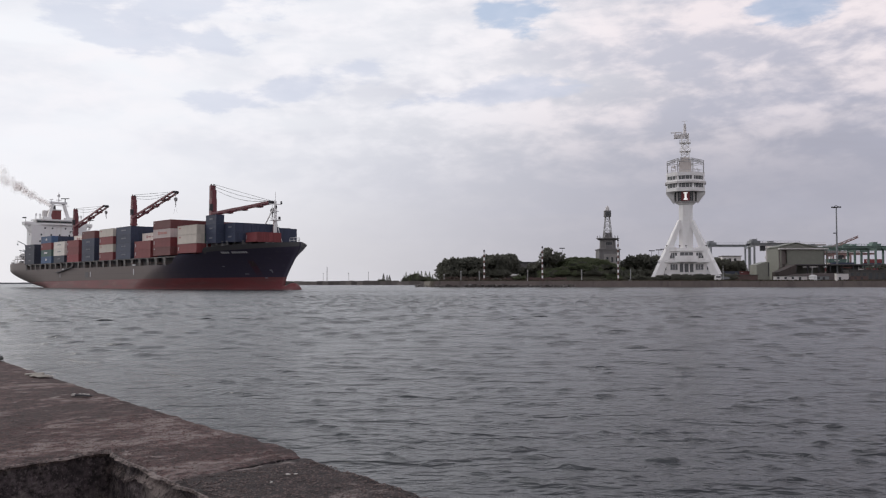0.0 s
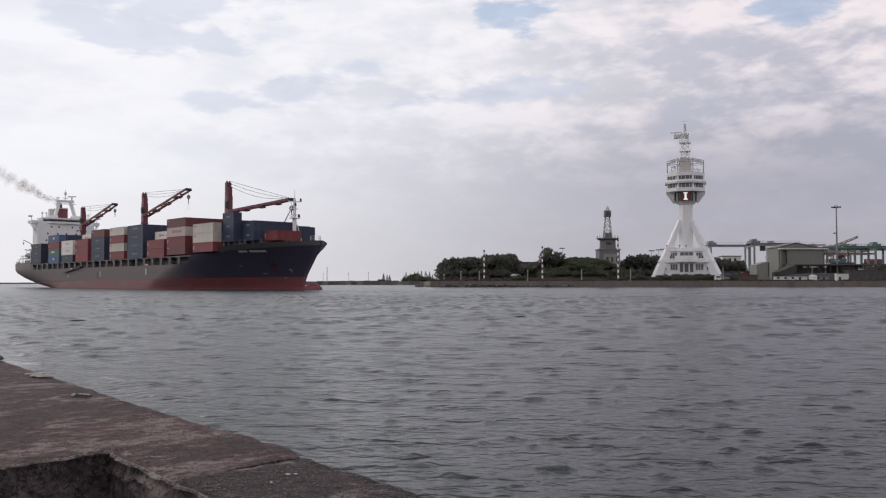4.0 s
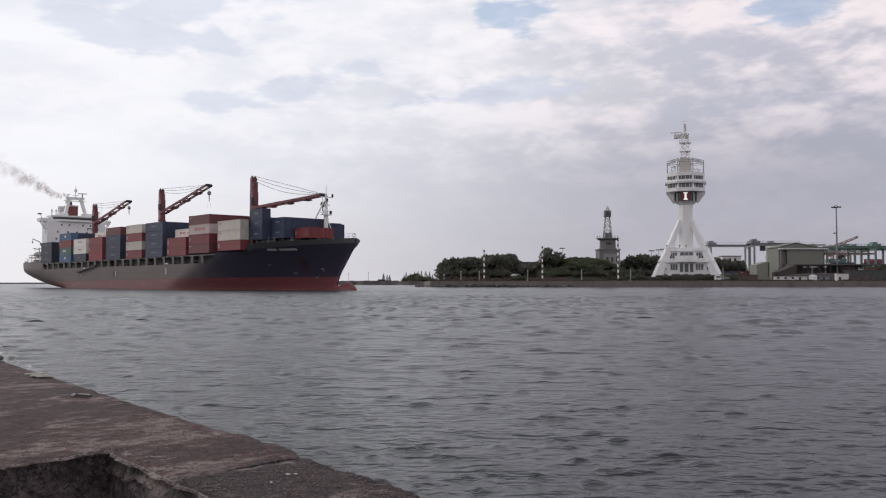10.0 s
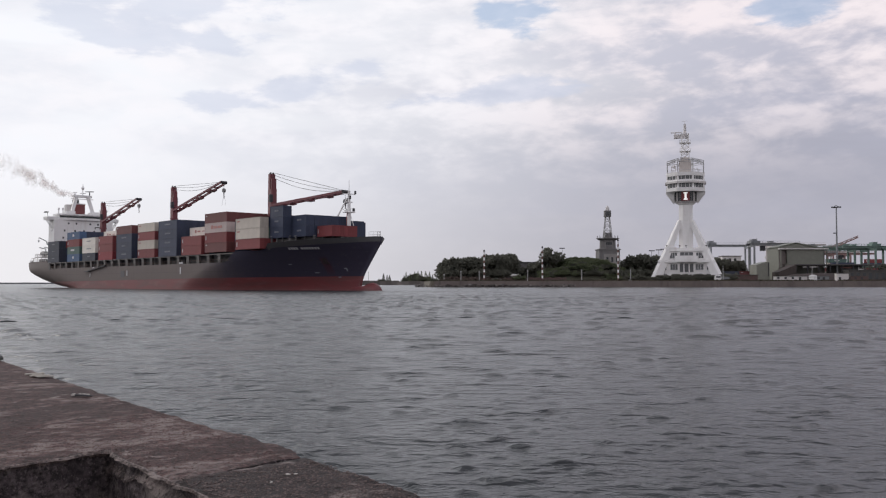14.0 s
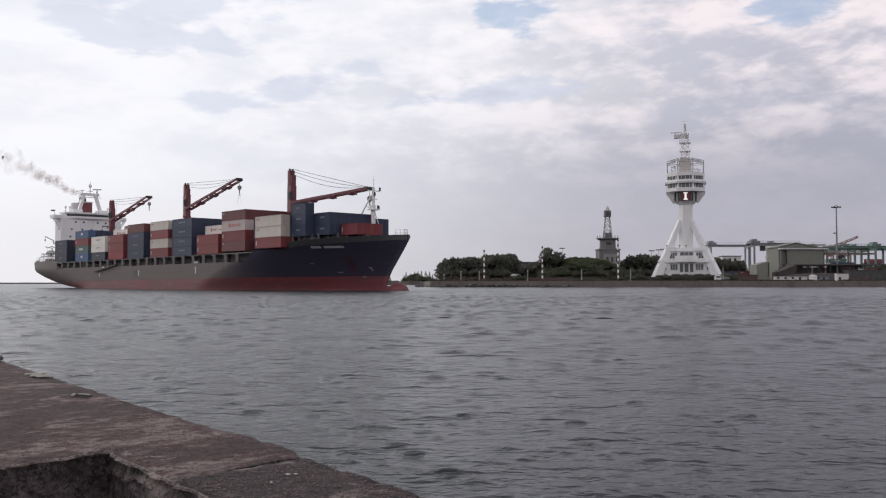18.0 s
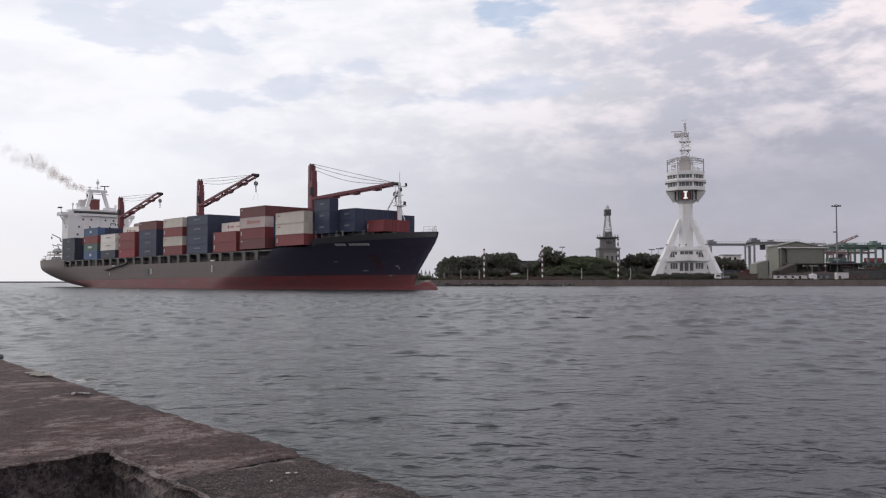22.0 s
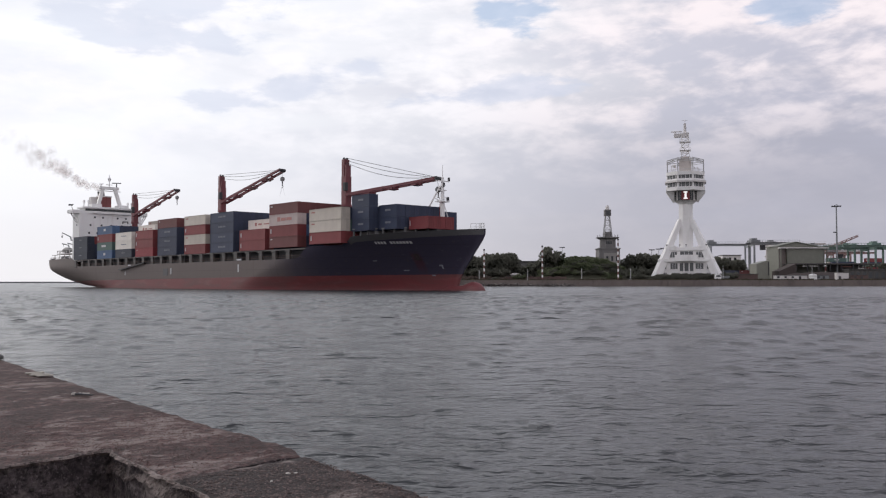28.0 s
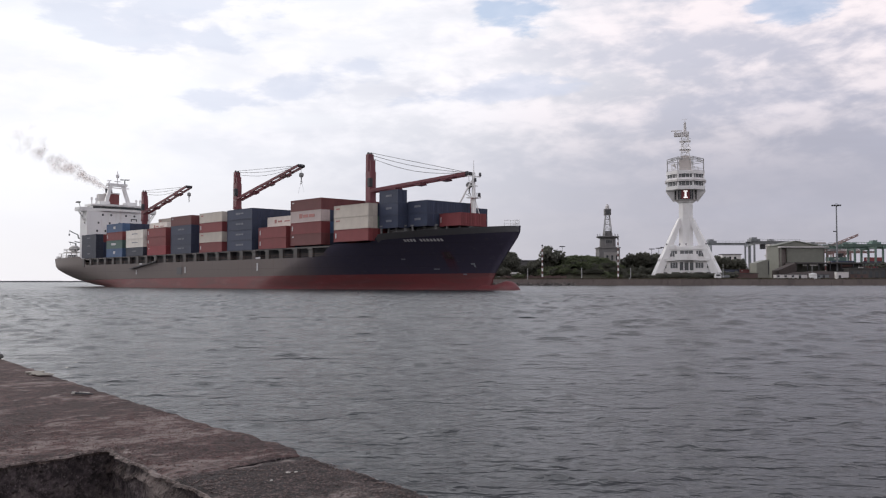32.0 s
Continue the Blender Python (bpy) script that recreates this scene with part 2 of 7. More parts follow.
def make_hull_paint():
    """Navy hull paint, chalked to a brownish grey with the sky's sheen painted in on the flat of the side, with seams,
    scrapes and rust runs.
    """
    m = bpy.data.materials.new("weathered_navy_hull_paint")
    m.use_nodes = True
    n = Nodes(m.node_tree)
    at = n.t.nodes.new("ShaderNodeTexCoord").outputs["Object"]
    x = n.add("ShaderNodeSeparateXYZ", Vector=at)
    broad, fine = n.noise(n.scaled(at, (1, 1, 0.5)), 0.09, 5, 0.6, 0.4), n.noise(at, 1.4, 5, 0.6)
    runs = n.noise(n.scaled(at, (1.6, 1, 0.12)), 1.1, 5, 0.65, 0.3)
    scrape = n.noise(n.scaled(at, (0.12, 1, 1.6)), 1.2, 5, 0.65, 0.3)
    # grey of the flat side: faded paint plus sky sheen put into the colour
    chalk_sheen = n.math("MULTIPLY", n.ramp(n.math("ADD", x.outputs[0], n.math("MULTIPLY", broad, 22.0)), 50.0, 22.0), n.math("MULTIPLY_ADD", fine, 0.3, 0.7))
    col = n.mix(chalk_sheen, (0.047, 0.042, 0.068), (0.172, 0.143, 0.129))
    col = n.mix(n.math("MULTIPLY", n.ramp(runs, 0.55, 0.75), 0.35), col, (0.085, 0.060, 0.048))
    col = n.mix(n.math("MULTIPLY", n.ramp(scrape, 0.58, 0.74), 0.30), col, (0.13, 0.125, 0.125))
    seam = n.math("ABSOLUTE", n.math("SUBTRACT", n.math("FRACT", n.math("MULTIPLY", x.outputs[0], 0.1)), 0.5))
    seamz = n.math("ABSOLUTE", n.math("SUBTRACT", n.math("FRACT", n.math("MULTIPLY", x.outputs[2], 0.42)), 0.5))
    line = n.math("MAXIMUM", n.ramp(seam, 0.492, 0.499), n.ramp(seamz, 0.47, 0.498))
    # rust that has run down from the anchor's pocket
    off = n.math("DIVIDE", n.math("ADD", n.math("SUBTRACT", x.outputs[0], 60.0), n.math("MULTIPLY", fine, 0.8)), 1.35)
    weep = n.math("MULTIPLY", n.ramp(n.math("MULTIPLY", off, off), 1.0, 0.1), n.math("MULTIPLY", n.ramp(x.outputs[2], 8.4, 7.0), n.math("MULTIPLY_ADD", runs, 1.1, 0.1)))
    weep = n.math("MULTIPLY", weep, n.ramp(x.outputs[2], 2.8, 5.6))
    col = n.mix(n.math("MULTIPLY", weep, 0.65, clamp=True), col, (0.095, 0.022, 0.027))
    b = n.add("ShaderNodeBsdfPrincipled", Roughness=n.math("MULTIPLY_ADD", fine, 0.2, n.math("MULTIPLY_ADD", chalk_sheen, 0.10, 0.42)))
    b.inputs["Specular IOR Level"].default_value = 0.22
    n.to(b.inputs["Base Color"], n.mix(n.math("MULTIPLY", line, 0.3), col, (0.02, 0.018, 0.02)))
    dents = n.noise(n.scaled(at, (1, 1, 1)), 0.35, 3, 0.5)
    bm = n.add("ShaderNodeBump", Height=n.math("ADD", dents, n.math("MULTIPLY", line, 0.1)), Strength=0.35, Distance=0.08)
    n.to(b.inputs["Normal"], bm.outputs[0])
    out = n.t.nodes.new("ShaderNodeOutputMaterial")
    n.t.links.new(b.outputs[0], out.inputs[0])
    return m


def make_boot_paint():
    """Red bottom paint, rubbed pale along the water and stained with slime and rust."""
    m = bpy.data.materials.new("red_antifouling_paint")
    m.use_nodes = True
    n = Nodes(m.node_tree)
    at = n.t.nodes.new("ShaderNodeTexCoord").outputs["Object"]
    fine = n.noise(at, 1.6, 5, 0.6)
    scuff = n.noise(n.scaled(at, (0.12, 0.12, 0.7)), 1.0, 6, 0.62, 0.5)
    slime = n.noise(n.scaled(at, (0.07, 0.07, 0.45)), 1.1, 5, 0.6, 0.8)
    runs = n.noise(n.scaled(at, (1.2, 1, 0.12)), 1.3, 5, 0.65, 0.3)
    col = n.mix(fine, (0.150, 0.031, 0.036), (0.200, 0.050, 0.053))
    col = n.mix(n.math("MULTIPLY", n.ramp(slime, 0.42, 0.66), 0.45), col, (0.095, 0.058, 0.056))
    col = n.mix(n.math("MULTIPLY", n.ramp(scuff, 0.50, 0.76), 0.30), col, (0.30, 0.150, 0.145))
    col = n.mix(n.math("MULTIPLY", n.ramp(runs, 0.57, 0.78), 0.25), col, (0.085, 0.050, 0.046))
    b = n.add("ShaderNodeBsdfPrincipled", Roughness=n.math("MULTIPLY_ADD", fine, 0.2, 0.45))
    n.to(b.inputs["Base Color"], col)
    bm = n.add("ShaderNodeBump", Height=scuff, Strength=0.3, Distance=0.06)
    n.to(b.inputs["Normal"], bm.outputs[0])
    out = n.t.nodes.new("ShaderNodeOutputMaterial")
    n.t.links.new(b.outputs[0], out.inputs[0])
    return m


def make_leaf(name, dark, pale):
    """Leaves, each of its own tone, that let some light through."""
    m = bpy.data.materials.new(name)
    m.use_nodes = True
    n = Nodes(m.node_tree)
    at = n.t.nodes.new("ShaderNodeTexCoord").outputs["Object"]
    own = n.t.nodes.new("ShaderNodeNewGeometry").outputs["Random Per Island"]
    tone = n.math("ADD", n.math("MULTIPLY", own, 0.5), n.math("MULTIPLY", n.noise(at, 0.5, 4), 0.5))
    col = n.mix(tone, dark, pale)
    d, tr = n.add("ShaderNodeBsdfDiffuse", Color=col), n.add("ShaderNodeBsdfTranslucent", Color=col)
    both = n.add("ShaderNodeMixShader")
    both.inputs[0].default_value = 0.5
    n.t.links.new(d.outputs[0], both.inputs[1]), n.t.links.new(tr.outputs[0], both.inputs[2])
    out = n.t.nodes.new("ShaderNodeOutputMaterial")
    n.t.links.new(both.outputs[0], out.inputs[0])
    return m


def make_smoke(ship):
    """Smoke that widens and thins with its distance from the ship's funnel."""
    m = bpy.data.materials.new("thin_smoke")
    m.use_nodes = True
    n = Nodes(m.node_tree)
    at = n.t.nodes.new("ShaderNodeTexCoord").outputs["Object"]
    own = n.math("MULTIPLY", n.t.nodes.new("ShaderNodeObjectInfo").outputs["Random"], 40.0)
    wisps = n.noise(n.vec("ADD", at, n.add("ShaderNodeCombineXYZ", X=own, Y=own, Z=own).outputs[0]), 0.7, 3, 0.55, 0.4)
    far = n.add("ShaderNodeVectorMath", Vector=at)
    far.operation = "LENGTH"
    aboard = n.t.nodes.new("ShaderNodeTexCoord")
    aboard.object = ship
    gone = n.add("ShaderNodeVectorMath", Vector=n.vec("SUBTRACT", aboard.outputs["Object"], (-128.4, 0.0, 35.4)))
    gone.operation = "LENGTH"
    gone = gone.outputs["Value"]
    reach = n.math("MINIMUM", n.math("MULTIPLY_ADD", gone, 0.060, 1.45), 3.3)
    thick = n.math("MULTIPLY", n.ramp(wisps, 0.12, 0.80), n.ramp(far.outputs["Value"], 0.05, reach, 1.0, 0.0))
    thick = n.math("MULTIPLY", thick, n.ramp(gone, 10.0, 82.0, 1.0, 0.0))
    d = n.add("ShaderNodeBsdfDiffuse", Color=(0.80, 0.73, 0.70, 1))
    tr = n.add("ShaderNodeBsdfTranslucent", Color=(0.80, 0.73, 0.70, 1))
    both = n.add("ShaderNodeMixShader")
    both.inputs[0].default_value = 0.5
    n.t.links.new(d.outputs[0], both.inputs[1]), n.t.links.new(tr.outputs[0], both.inputs[2])
    clear = n.t.nodes.new("ShaderNodeBsdfTransparent")
    mixed = n.t.nodes.new("ShaderNodeMixShader")
    n.to(mixed.inputs[0], n.math("MULTIPLY", thick, 0.72))
    n.t.links.new(clear.outputs[0], mixed.inputs[1]), n.t.links.new(both.outputs[0], mixed.inputs[2])
    out = n.t.nodes.new("ShaderNodeOutputMaterial")
    n.t.links.new(mixed.outputs[0], out.inputs[0])
    return m


WATER = make_water()
COPING = make_concrete("worn_quay_concrete", (0.042, 0.021, 0.020), (0.128, 0.070, 0.064), 0.5, scuffs=1.0)
# side-face copy of the concrete: the walls' purplish shade is in its colour
WALL_SHADE = make_concrete("shaded_wall_concrete", (0.052, 0.038, 0.042), (0.165, 0.135, 0.135), 1.0, 26.0, 0.07)
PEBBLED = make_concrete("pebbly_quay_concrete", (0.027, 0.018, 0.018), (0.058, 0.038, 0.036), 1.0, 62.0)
LIP = make_concrete("pale_rubbed_concrete", (0.11, 0.082, 0.074), (0.24, 0.190, 0.172), 0.6)
CRUMBLED = make_concrete("crumbled_concrete", (0.060, 0.043, 0.041), (0.185, 0.145, 0.135), 0.9, 34.0, 0.05)
NAVY = make_hull_paint()
HULL_GREY = paint("grey_brown_hull_paint", (0.085, 0.078, 0.075), 0.55, 0, 1.0, 0.1, 0.3, 0.0, (0.12, 0.07, 0.05), 0.3, True)
DARK_GREY_PAINT = paint("dark_grey_bulwark_paint", (0.080, 0.079, 0.084), 0.55, 0, 1.0, 0.1, 0.3)
BOOT = make_boot_paint()
BUFF_GREY = paint("grey_deck_paint", (0.20, 0.20, 0.20), 0.6, 0, 1.0, 0.1, 0.3, 0.0, (0.12, 0.07, 0.05), 0.3, True)
DARK = paint("dark_steel", (0.045, 0.045, 0.05), 0.6, 0.2, 2.0, 0.3, 0.3)
BROWN_STEEL = paint("rusty_brown_steel", (0.13, 0.085, 0.07), 0.7, 0.1, 2.0, 0.4, 0.35)
WHITE = paint("white_ship_paint", (0.78, 0.78, 0.77), 0.45, 0, 1.0, 0.15, 0.1, 0, (0.35, 0.25, 0.18), 0.18, True)
CRANE_RED = paint("dull_red_crane_paint", (0.155, 0.036, 0.046), 0.5, 0, 1.0, 0.2, 0.25, 0, (0.10, 0.06, 0.05), 0.3, True)
FUNNEL_RED = paint("dark_red_funnel_paint", (0.16, 0.04, 0.04), 0.5)
FUNNEL_DARK = paint("rusty_anchor", (0.040, 0.027, 0.030), 0.7)
GLASS = paint("dark_window_glass", (0.03, 0.035, 0.04), 0.08, 0, 0.5, 0.2, 0.1)
CONCRETE = paint("white_painted_concrete", (0.82, 0.81, 0.80), 0.7, 0, 0.7, 0.08, 0.12, 0.01, (0.42, 0.39, 0.36), 0.30, True)
SHADE_WHITE = paint("greyed_white_paint", (0.60, 0.58, 0.57), 0.65, 0, 0.7, 0.1, 0.15, 0, (0.35, 0.30, 0.27), 0.3, True)
PINKISH = paint("beige_wall_tiles", (0.52, 0.475, 0.445), 0.7, 0, 1.5, 0.2, 0.2)
STONE = paint("weathered_grey_masonry", (0.165, 0.16, 0.16), 0.85, 0, 0.9, 0.15, 0.35, 0.02, (0.08, 0.075, 0.07), 0.5, True)
PALE_STONE = paint("pale_grey_stone", (0.26, 0.25, 0.24), 0.85, 0, 0.9, 0.15, 0.3, 0.02, (0.12, 0.11, 0.10), 0.5, True)
EARTH = paint("dry_earth_and_grass", (0.17, 0.150, 0.125), 0.95, 0, 0.4, 0.04, 0.5, 0.05, (0.06, 0.07, 0.035), 0.6)
GRASS = paint("rough_grass", (0.062, 0.062, 0.042), 0.95, 0, 0.7, 0.08, 0.4, 0.05, (0.13, 0.11, 0.08), 0.35)
POST_GREY = paint("dull_white_post_paint", (0.40, 0.40, 0.40), 0.7)
QUAYWALL = paint("dark_wet_quay_wall", (0.165, 0.138, 0.126), 0.85, 0, 0.9, 0.09, 0.6, 0.05, (0.04, 0.04, 0.038), 0.5, True)
LEAF = make_leaf("dark_green_leaves", (0.142, 0.148, 0.120), (0.192, 0.192, 0.160))
LEAF_DRY = make_leaf("dry_brown_leaves", (0.150, 0.118, 0.104), (0.215, 0.180, 0.158))
LEAF_PALE = make_leaf("grey_green_leaves", (0.140, 0.166, 0.100), (0.188, 0.208, 0.132))
BARK = paint("grey_bark", (0.10, 0.085, 0.07), 0.9, 0, 3.0, 0.5, 0.4)
SHED = make_ribbed("green_grey_sheet_metal", (0.168, 0.172, 0.145), 0.9, 0.6, 0.25)
FADED_BAY = paint("faded_stacked_goods", (0.19, 0.165, 0.155), 0.9, 0, 1.2, 0.5, 0.5, 0.03, (0.07, 0.06, 0.055), 0.6)
SHED_ROOF = make_ribbed("olive_roof_sheet", (0.145, 0.155, 0.125), 0.9, 0.6, 0.2)
DARK_ROOF = paint("dark_roof_sheet", (0.07, 0.068, 0.066), 0.7, 0, 0.6, 0.1, 0.35)
# green raised to a pale teal: painted-in haze of the far yard
HAZY_GREEN = paint("hazy_green_crane_paint", (0.13, 0.20, 0.175), 0.55, 0, 0.7, 0.1, 0.3, 0, (0.1, 0.07, 0.05), 0.3)
GREY_STEEL = paint("grey_steel", (0.19, 0.20, 0.21), 0.5, 0.2, 0.8, 0.1, 0.25)
# grey lightened towards blue so that distance haze sits in the paint
HAZY_CRANE_GREY = paint("hazy_blue_grey_crane_paint", (0.24, 0.26, 0.28), 0.55, 0, 0.7, 0.1, 0.25, 0, (0.12, 0.09, 0.08), 0.3, True)
RED = paint("signal_red_paint", (0.35, 0.05, 0.045), 0.5, 0, 1.0, 0.2, 0.2)
BOARD_RED = paint("dark_red_board", (0.20, 0.028, 0.03), 0.5)
BRICK_RED = paint("brick_red_wall", (0.15, 0.078, 0.068), 0.8, 0, 0.8, 0.1, 0.3)
DULL_BRICK = paint("faded_brick_wall", (0.105, 0.070, 0.064), 0.85, 0, 0.8, 0.1, 0.35)
CABLE = paint("black_wire_rope", (0.03, 0.03, 0.03), 0.6)
LETTER = paint("off_white_lettering", (0.55, 0.55, 0.56), 0.6)
DIM_LETTER = paint("faded_grey_lettering", (0.20, 0.21, 0.24), 0.6)
FADED_RED = paint("faded_red_lettering", (0.42, 0.19, 0.17), 0.6)
PALE_GLASS = paint("grey_window_glass", (0.10, 0.105, 0.11), 0.1, 0, 0.5, 0.2, 0.1)
GRIT = paint("brown_concrete_grit", (0.105, 0.060, 0.055), 0.9, 0, 30.0, 3.0, 0.5, island=True)
GRAVEL = paint("mixed_pebbles", (0.125, 0.094, 0.087), 0.85, 0, 9.0, 2.0, 0.4, island=True)
RUBBISH = paint("pale_litter", (0.55, 0.52, 0.48), 0.8)
LIT = bpy.data.materials.new("lit_signal_letter")
LIT.use_nodes = True
LIT.node_tree.nodes["Principled BSDF"].inputs["Base Color"].default_value = (0.8, 0.8, 0.8, 1)
LIT.node_tree.nodes["Principled BSDF"].inputs["Emission Color"].default_value = (1, 0.97, 0.95, 1)
LIT.node_tree.nodes["Principled BSDF"].inputs["Emission Strength"].default_value = 0.7
CARDBOARD = paint("damp_cardboard", (0.34, 0.315, 0.275), 0.85)
NETTING = paint("dark_brown_netting", (0.062, 0.050, 0.047), 0.9, 0, 1.5, 0.2, 0.45, 0.05)
# red steel paled to pink: the haze of distance is in the colour
HAZY_PINK = paint("hazy_pink_steel", (0.27, 0.175, 0.165), 0.6, 0, 0.7, 0.1, 0.3)
TUFTS = paint("dry_quay_grass", (0.088, 0.080, 0.060), 0.9, 0, 1.0, 0.1, 0.35, island=True, spec=0.1)
ROCKS = paint("dark_shore_rocks", (0.15, 0.135, 0.125), 0.9, 0, 0.8, 0.15, 0.4, island=True)


# ---- building words ----
def box(bm, x0, x1, y0, y1, z0, z1, m=None):
    made = bmesh.ops.create_cube(bm, size=1)["verts"]
    for v in made:
        v.co = Vector((x0 if v.co.x < 0 else x1, y0 if v.co.y < 0 else y1, z0 if v.co.z < 0 else z1))
        if m is not None:
            v.co = m @ v.co
    return made


def bar(bm, a, b, w, h=None, up=(0, 0, 1)):
    """A square bar from a to b, w wide and h high."""
    a, b, h = Vector(a), Vector(b), h or w
    way = (b - a).normalized()
    side = way.cross(Vector(up))
    side = side.normalized() if side.length > 1e-4 else Vector((1, 0, 0))
    top = side.cross(way).normalized()
    vs = [bm.verts.new(p + side * sx * w / 2 + top * sz * h / 2) for p in (a, b) for sx, sz in ((-1, -1), (1, -1), (1, 1), (-1, 1))]
    for f in ((3, 2, 1, 0), (4, 5, 6, 7), (0, 1, 5, 4), (1, 2, 6, 5), (2, 3, 7, 6), (3, 0, 4, 7)):
        bm.faces.new([vs[i] for i in f])


def rod(bm, a, b, r0, r1=None, n=8, caps=True):
    """A round rod from a to b, r0 thick at a and r1 at b."""
    a, b, r1 = Vector(a), Vector(b), r0 if r1 is None else r1
    q = (b - a).to_track_quat("Z", "Y")
    rings = [[bm.verts.new(p + q @ Vector((math.cos(2 * math.pi * i / n) * r, math.sin(2 * math.pi * i / n) * r, 0))) for i in range(n)] for p, r in ((a, r0), (b, r1))]
    for i in range(n):
        bm.faces.new((rings[0][i], rings[0][(i + 1) % n], rings[1][(i + 1) % n], rings[1][i]))
    if caps:
        bm.faces.new(rings[0][::-1]), bm.faces.new(rings[1])


def tube(bm, pts, r, n=5):
    """One round line through a row of points."""
    rings = []
    for i, p in enumerate(pts):
        q = (pts[min(i + 1, len(pts) - 1)] - pts[max(i - 1, 0)]).to_track_quat("Z", "Y")
        rings.append([bm.verts.new(p + q @ Vector((math.cos(2 * math.pi * k / n) * r, math.sin(2 * math.pi * k / n) * r, 0))) for k in range(n)])
    for r0, r1 in zip(rings, rings[1:]):
        for k in range(n):
            bm.faces.new((r0[k], r0[(k + 1) % n], r1[(k + 1) % n], r1[k]))
    bm.faces.new(rings[0][::-1]), bm.faces.new(rings[-1])


def prism(bm, outline, z0, z1):
    """An upright solid over an outline of (x, y), counter-clockwise."""
    lo, hi = [[bm.verts.new((x, y, z)) for x, y in outline] for z in (z0, z1)]
    for i in range(len(lo)):
        j = (i + 1) % len(lo)
        bm.faces.new((lo[i], lo[j], hi[j], hi[i]))
    bm.faces.new(lo[::-1]), bm.faces.new(hi)


def frustum(bm, r0, z0, r1, z1, n=8, turn=22.5, at=(0, 0), caps=True):
    """A many-sided drum whose flats are r0 and r1 from its axis."""
    k = 1 / math.cos(math.pi / n)
    rings = [[bm.verts.new((at[0] + k * r * math.cos(radians(turn) + 2 * math.pi * i / n), at[1] + k * r * math.sin(radians(turn) + 2 * math.pi * i / n), z)) for i in range(n)] for r, z in ((r0, z0), (r1, z1))]
    for i in range(n):
        bm.faces.new((rings[0][i], rings[0][(i + 1) % n], rings[1][(i + 1) % n], rings[1][i]))
    if caps:
        bm.faces.new(rings[0][::-1]), bm.faces.new(rings[1])


def mesh_of(name, bm, material, smooth=False, bevel=0.0):
    if bevel:
        bmesh.ops.bevel(bm, geom=bm.edges[:], offset=bevel, segments=1, affect="EDGES", profile=0.5)
    data = bpy.data.meshes.new(name)
    bm.to_mesh(data)
    bm.free()
    data.materials.append(material)
    if smooth:
        data.shade_smooth()
    return data


def part(name, bm, material, parent, label="", smooth=False, bevel=0.0):
    ob = new(name, mesh_of(name, bm, material, smooth, bevel))
    ob.parent = parent
    return tagged(ob, label)


def piece(name, data, parent, m):
    """One more part on a mesh that others share."""
    ob = new(name, data)
    ob.parent, ob.matrix_basis = parent, m
    return ob


def thing(name, m, label, category, group="", kind=""):
    ob = new(name)
    ob.matrix_basis = m
    return tagged(ob, label, category, group, kind)


def solid(name, bm, material, label, category, group="", kind="", m=None, smooth=False, bevel=0.0):
    """A thing of one mesh."""
    ob = new(name, mesh_of(name, bm, material, smooth, bevel))
    if m is not None:
        ob.matrix_basis = m
    return tagged(ob, label, category, group, kind)


def fresh():
    return bmesh.new()


def smooth01(t):
    t = min(1.0, max(0.0, t))
    return t * t * (3 - 2 * t)


# ---- water ----
def wave_height(x, y, spacing):
    """Short-crested wind chop in four sizes: flat between, with scattered steep little crests; what is too fine for the net is left out."""
    rng = np.random.default_rng(5)
    z, dx, dy = np.zeros_like(x), np.zeros_like(x), np.zeros_like(x)
    away = np.hypot(x, y)
    # lengths, height of crests, of the calm between, how rare, how wide they fan, and where the quay's lee ends
    for lo, hi, crest, calm, rare, fan, lee, full in ((0.16, 0.36, 0.0048, 0.45, 1.1, 1.05, 0, 1), (0.34, 0.80, 0.0210, 0.13, 1.3, 1.0, 0, 1), (0.80, 1.7, 0.066, 0.24, 1.05, 0.95, 6, 50),
                                                      (1.5, 2.7, 0.060, 0.20, 1.15, 0.9, 30, 110)):
        s, sx, sy, held = np.zeros_like(x), np.zeros_like(x), np.zeros_like(x), np.full_like(x, 1e-6)
        for i in range(26):
            length = lo * (hi / lo) ** rng.random()
            turn = radians(-100) + rng.uniform(-fan, fan)
            k = 2 * math.pi / length
            phase = k * (x * math.cos(turn) + y * math.sin(turn)) + rng.random() * 6.283
            keep = np.clip((length / spacing - 2.6) / 1.6, 0, 1) * 0.277
            s += keep * np.sin(phase)
            held += 0.5 * keep * keep
            sx += keep * math.cos(turn) * np.cos(phase)
            sy += keep * math.sin(turn) * np.cos(phase)
        # a net that holds few of the lengths still gets its share of crests
        held = np.sqrt(held)
        crest = crest * (0.06 + 0.94 * np.clip((away - lee) / (full - lee), 0, 1)) * np.clip(held * 1.6, 0, 1)
        s, sx, sy = (v / np.maximum(held, 0.15) for v in (s, sx, sy))
        z += crest * (calm * s + np.tanh(np.maximum(s - rare, 0) ** 1.2))
        dx += crest * calm * 1.2 * sx
        dy += crest * calm * 1.2 * sy
    return x + dx, y + dy, z


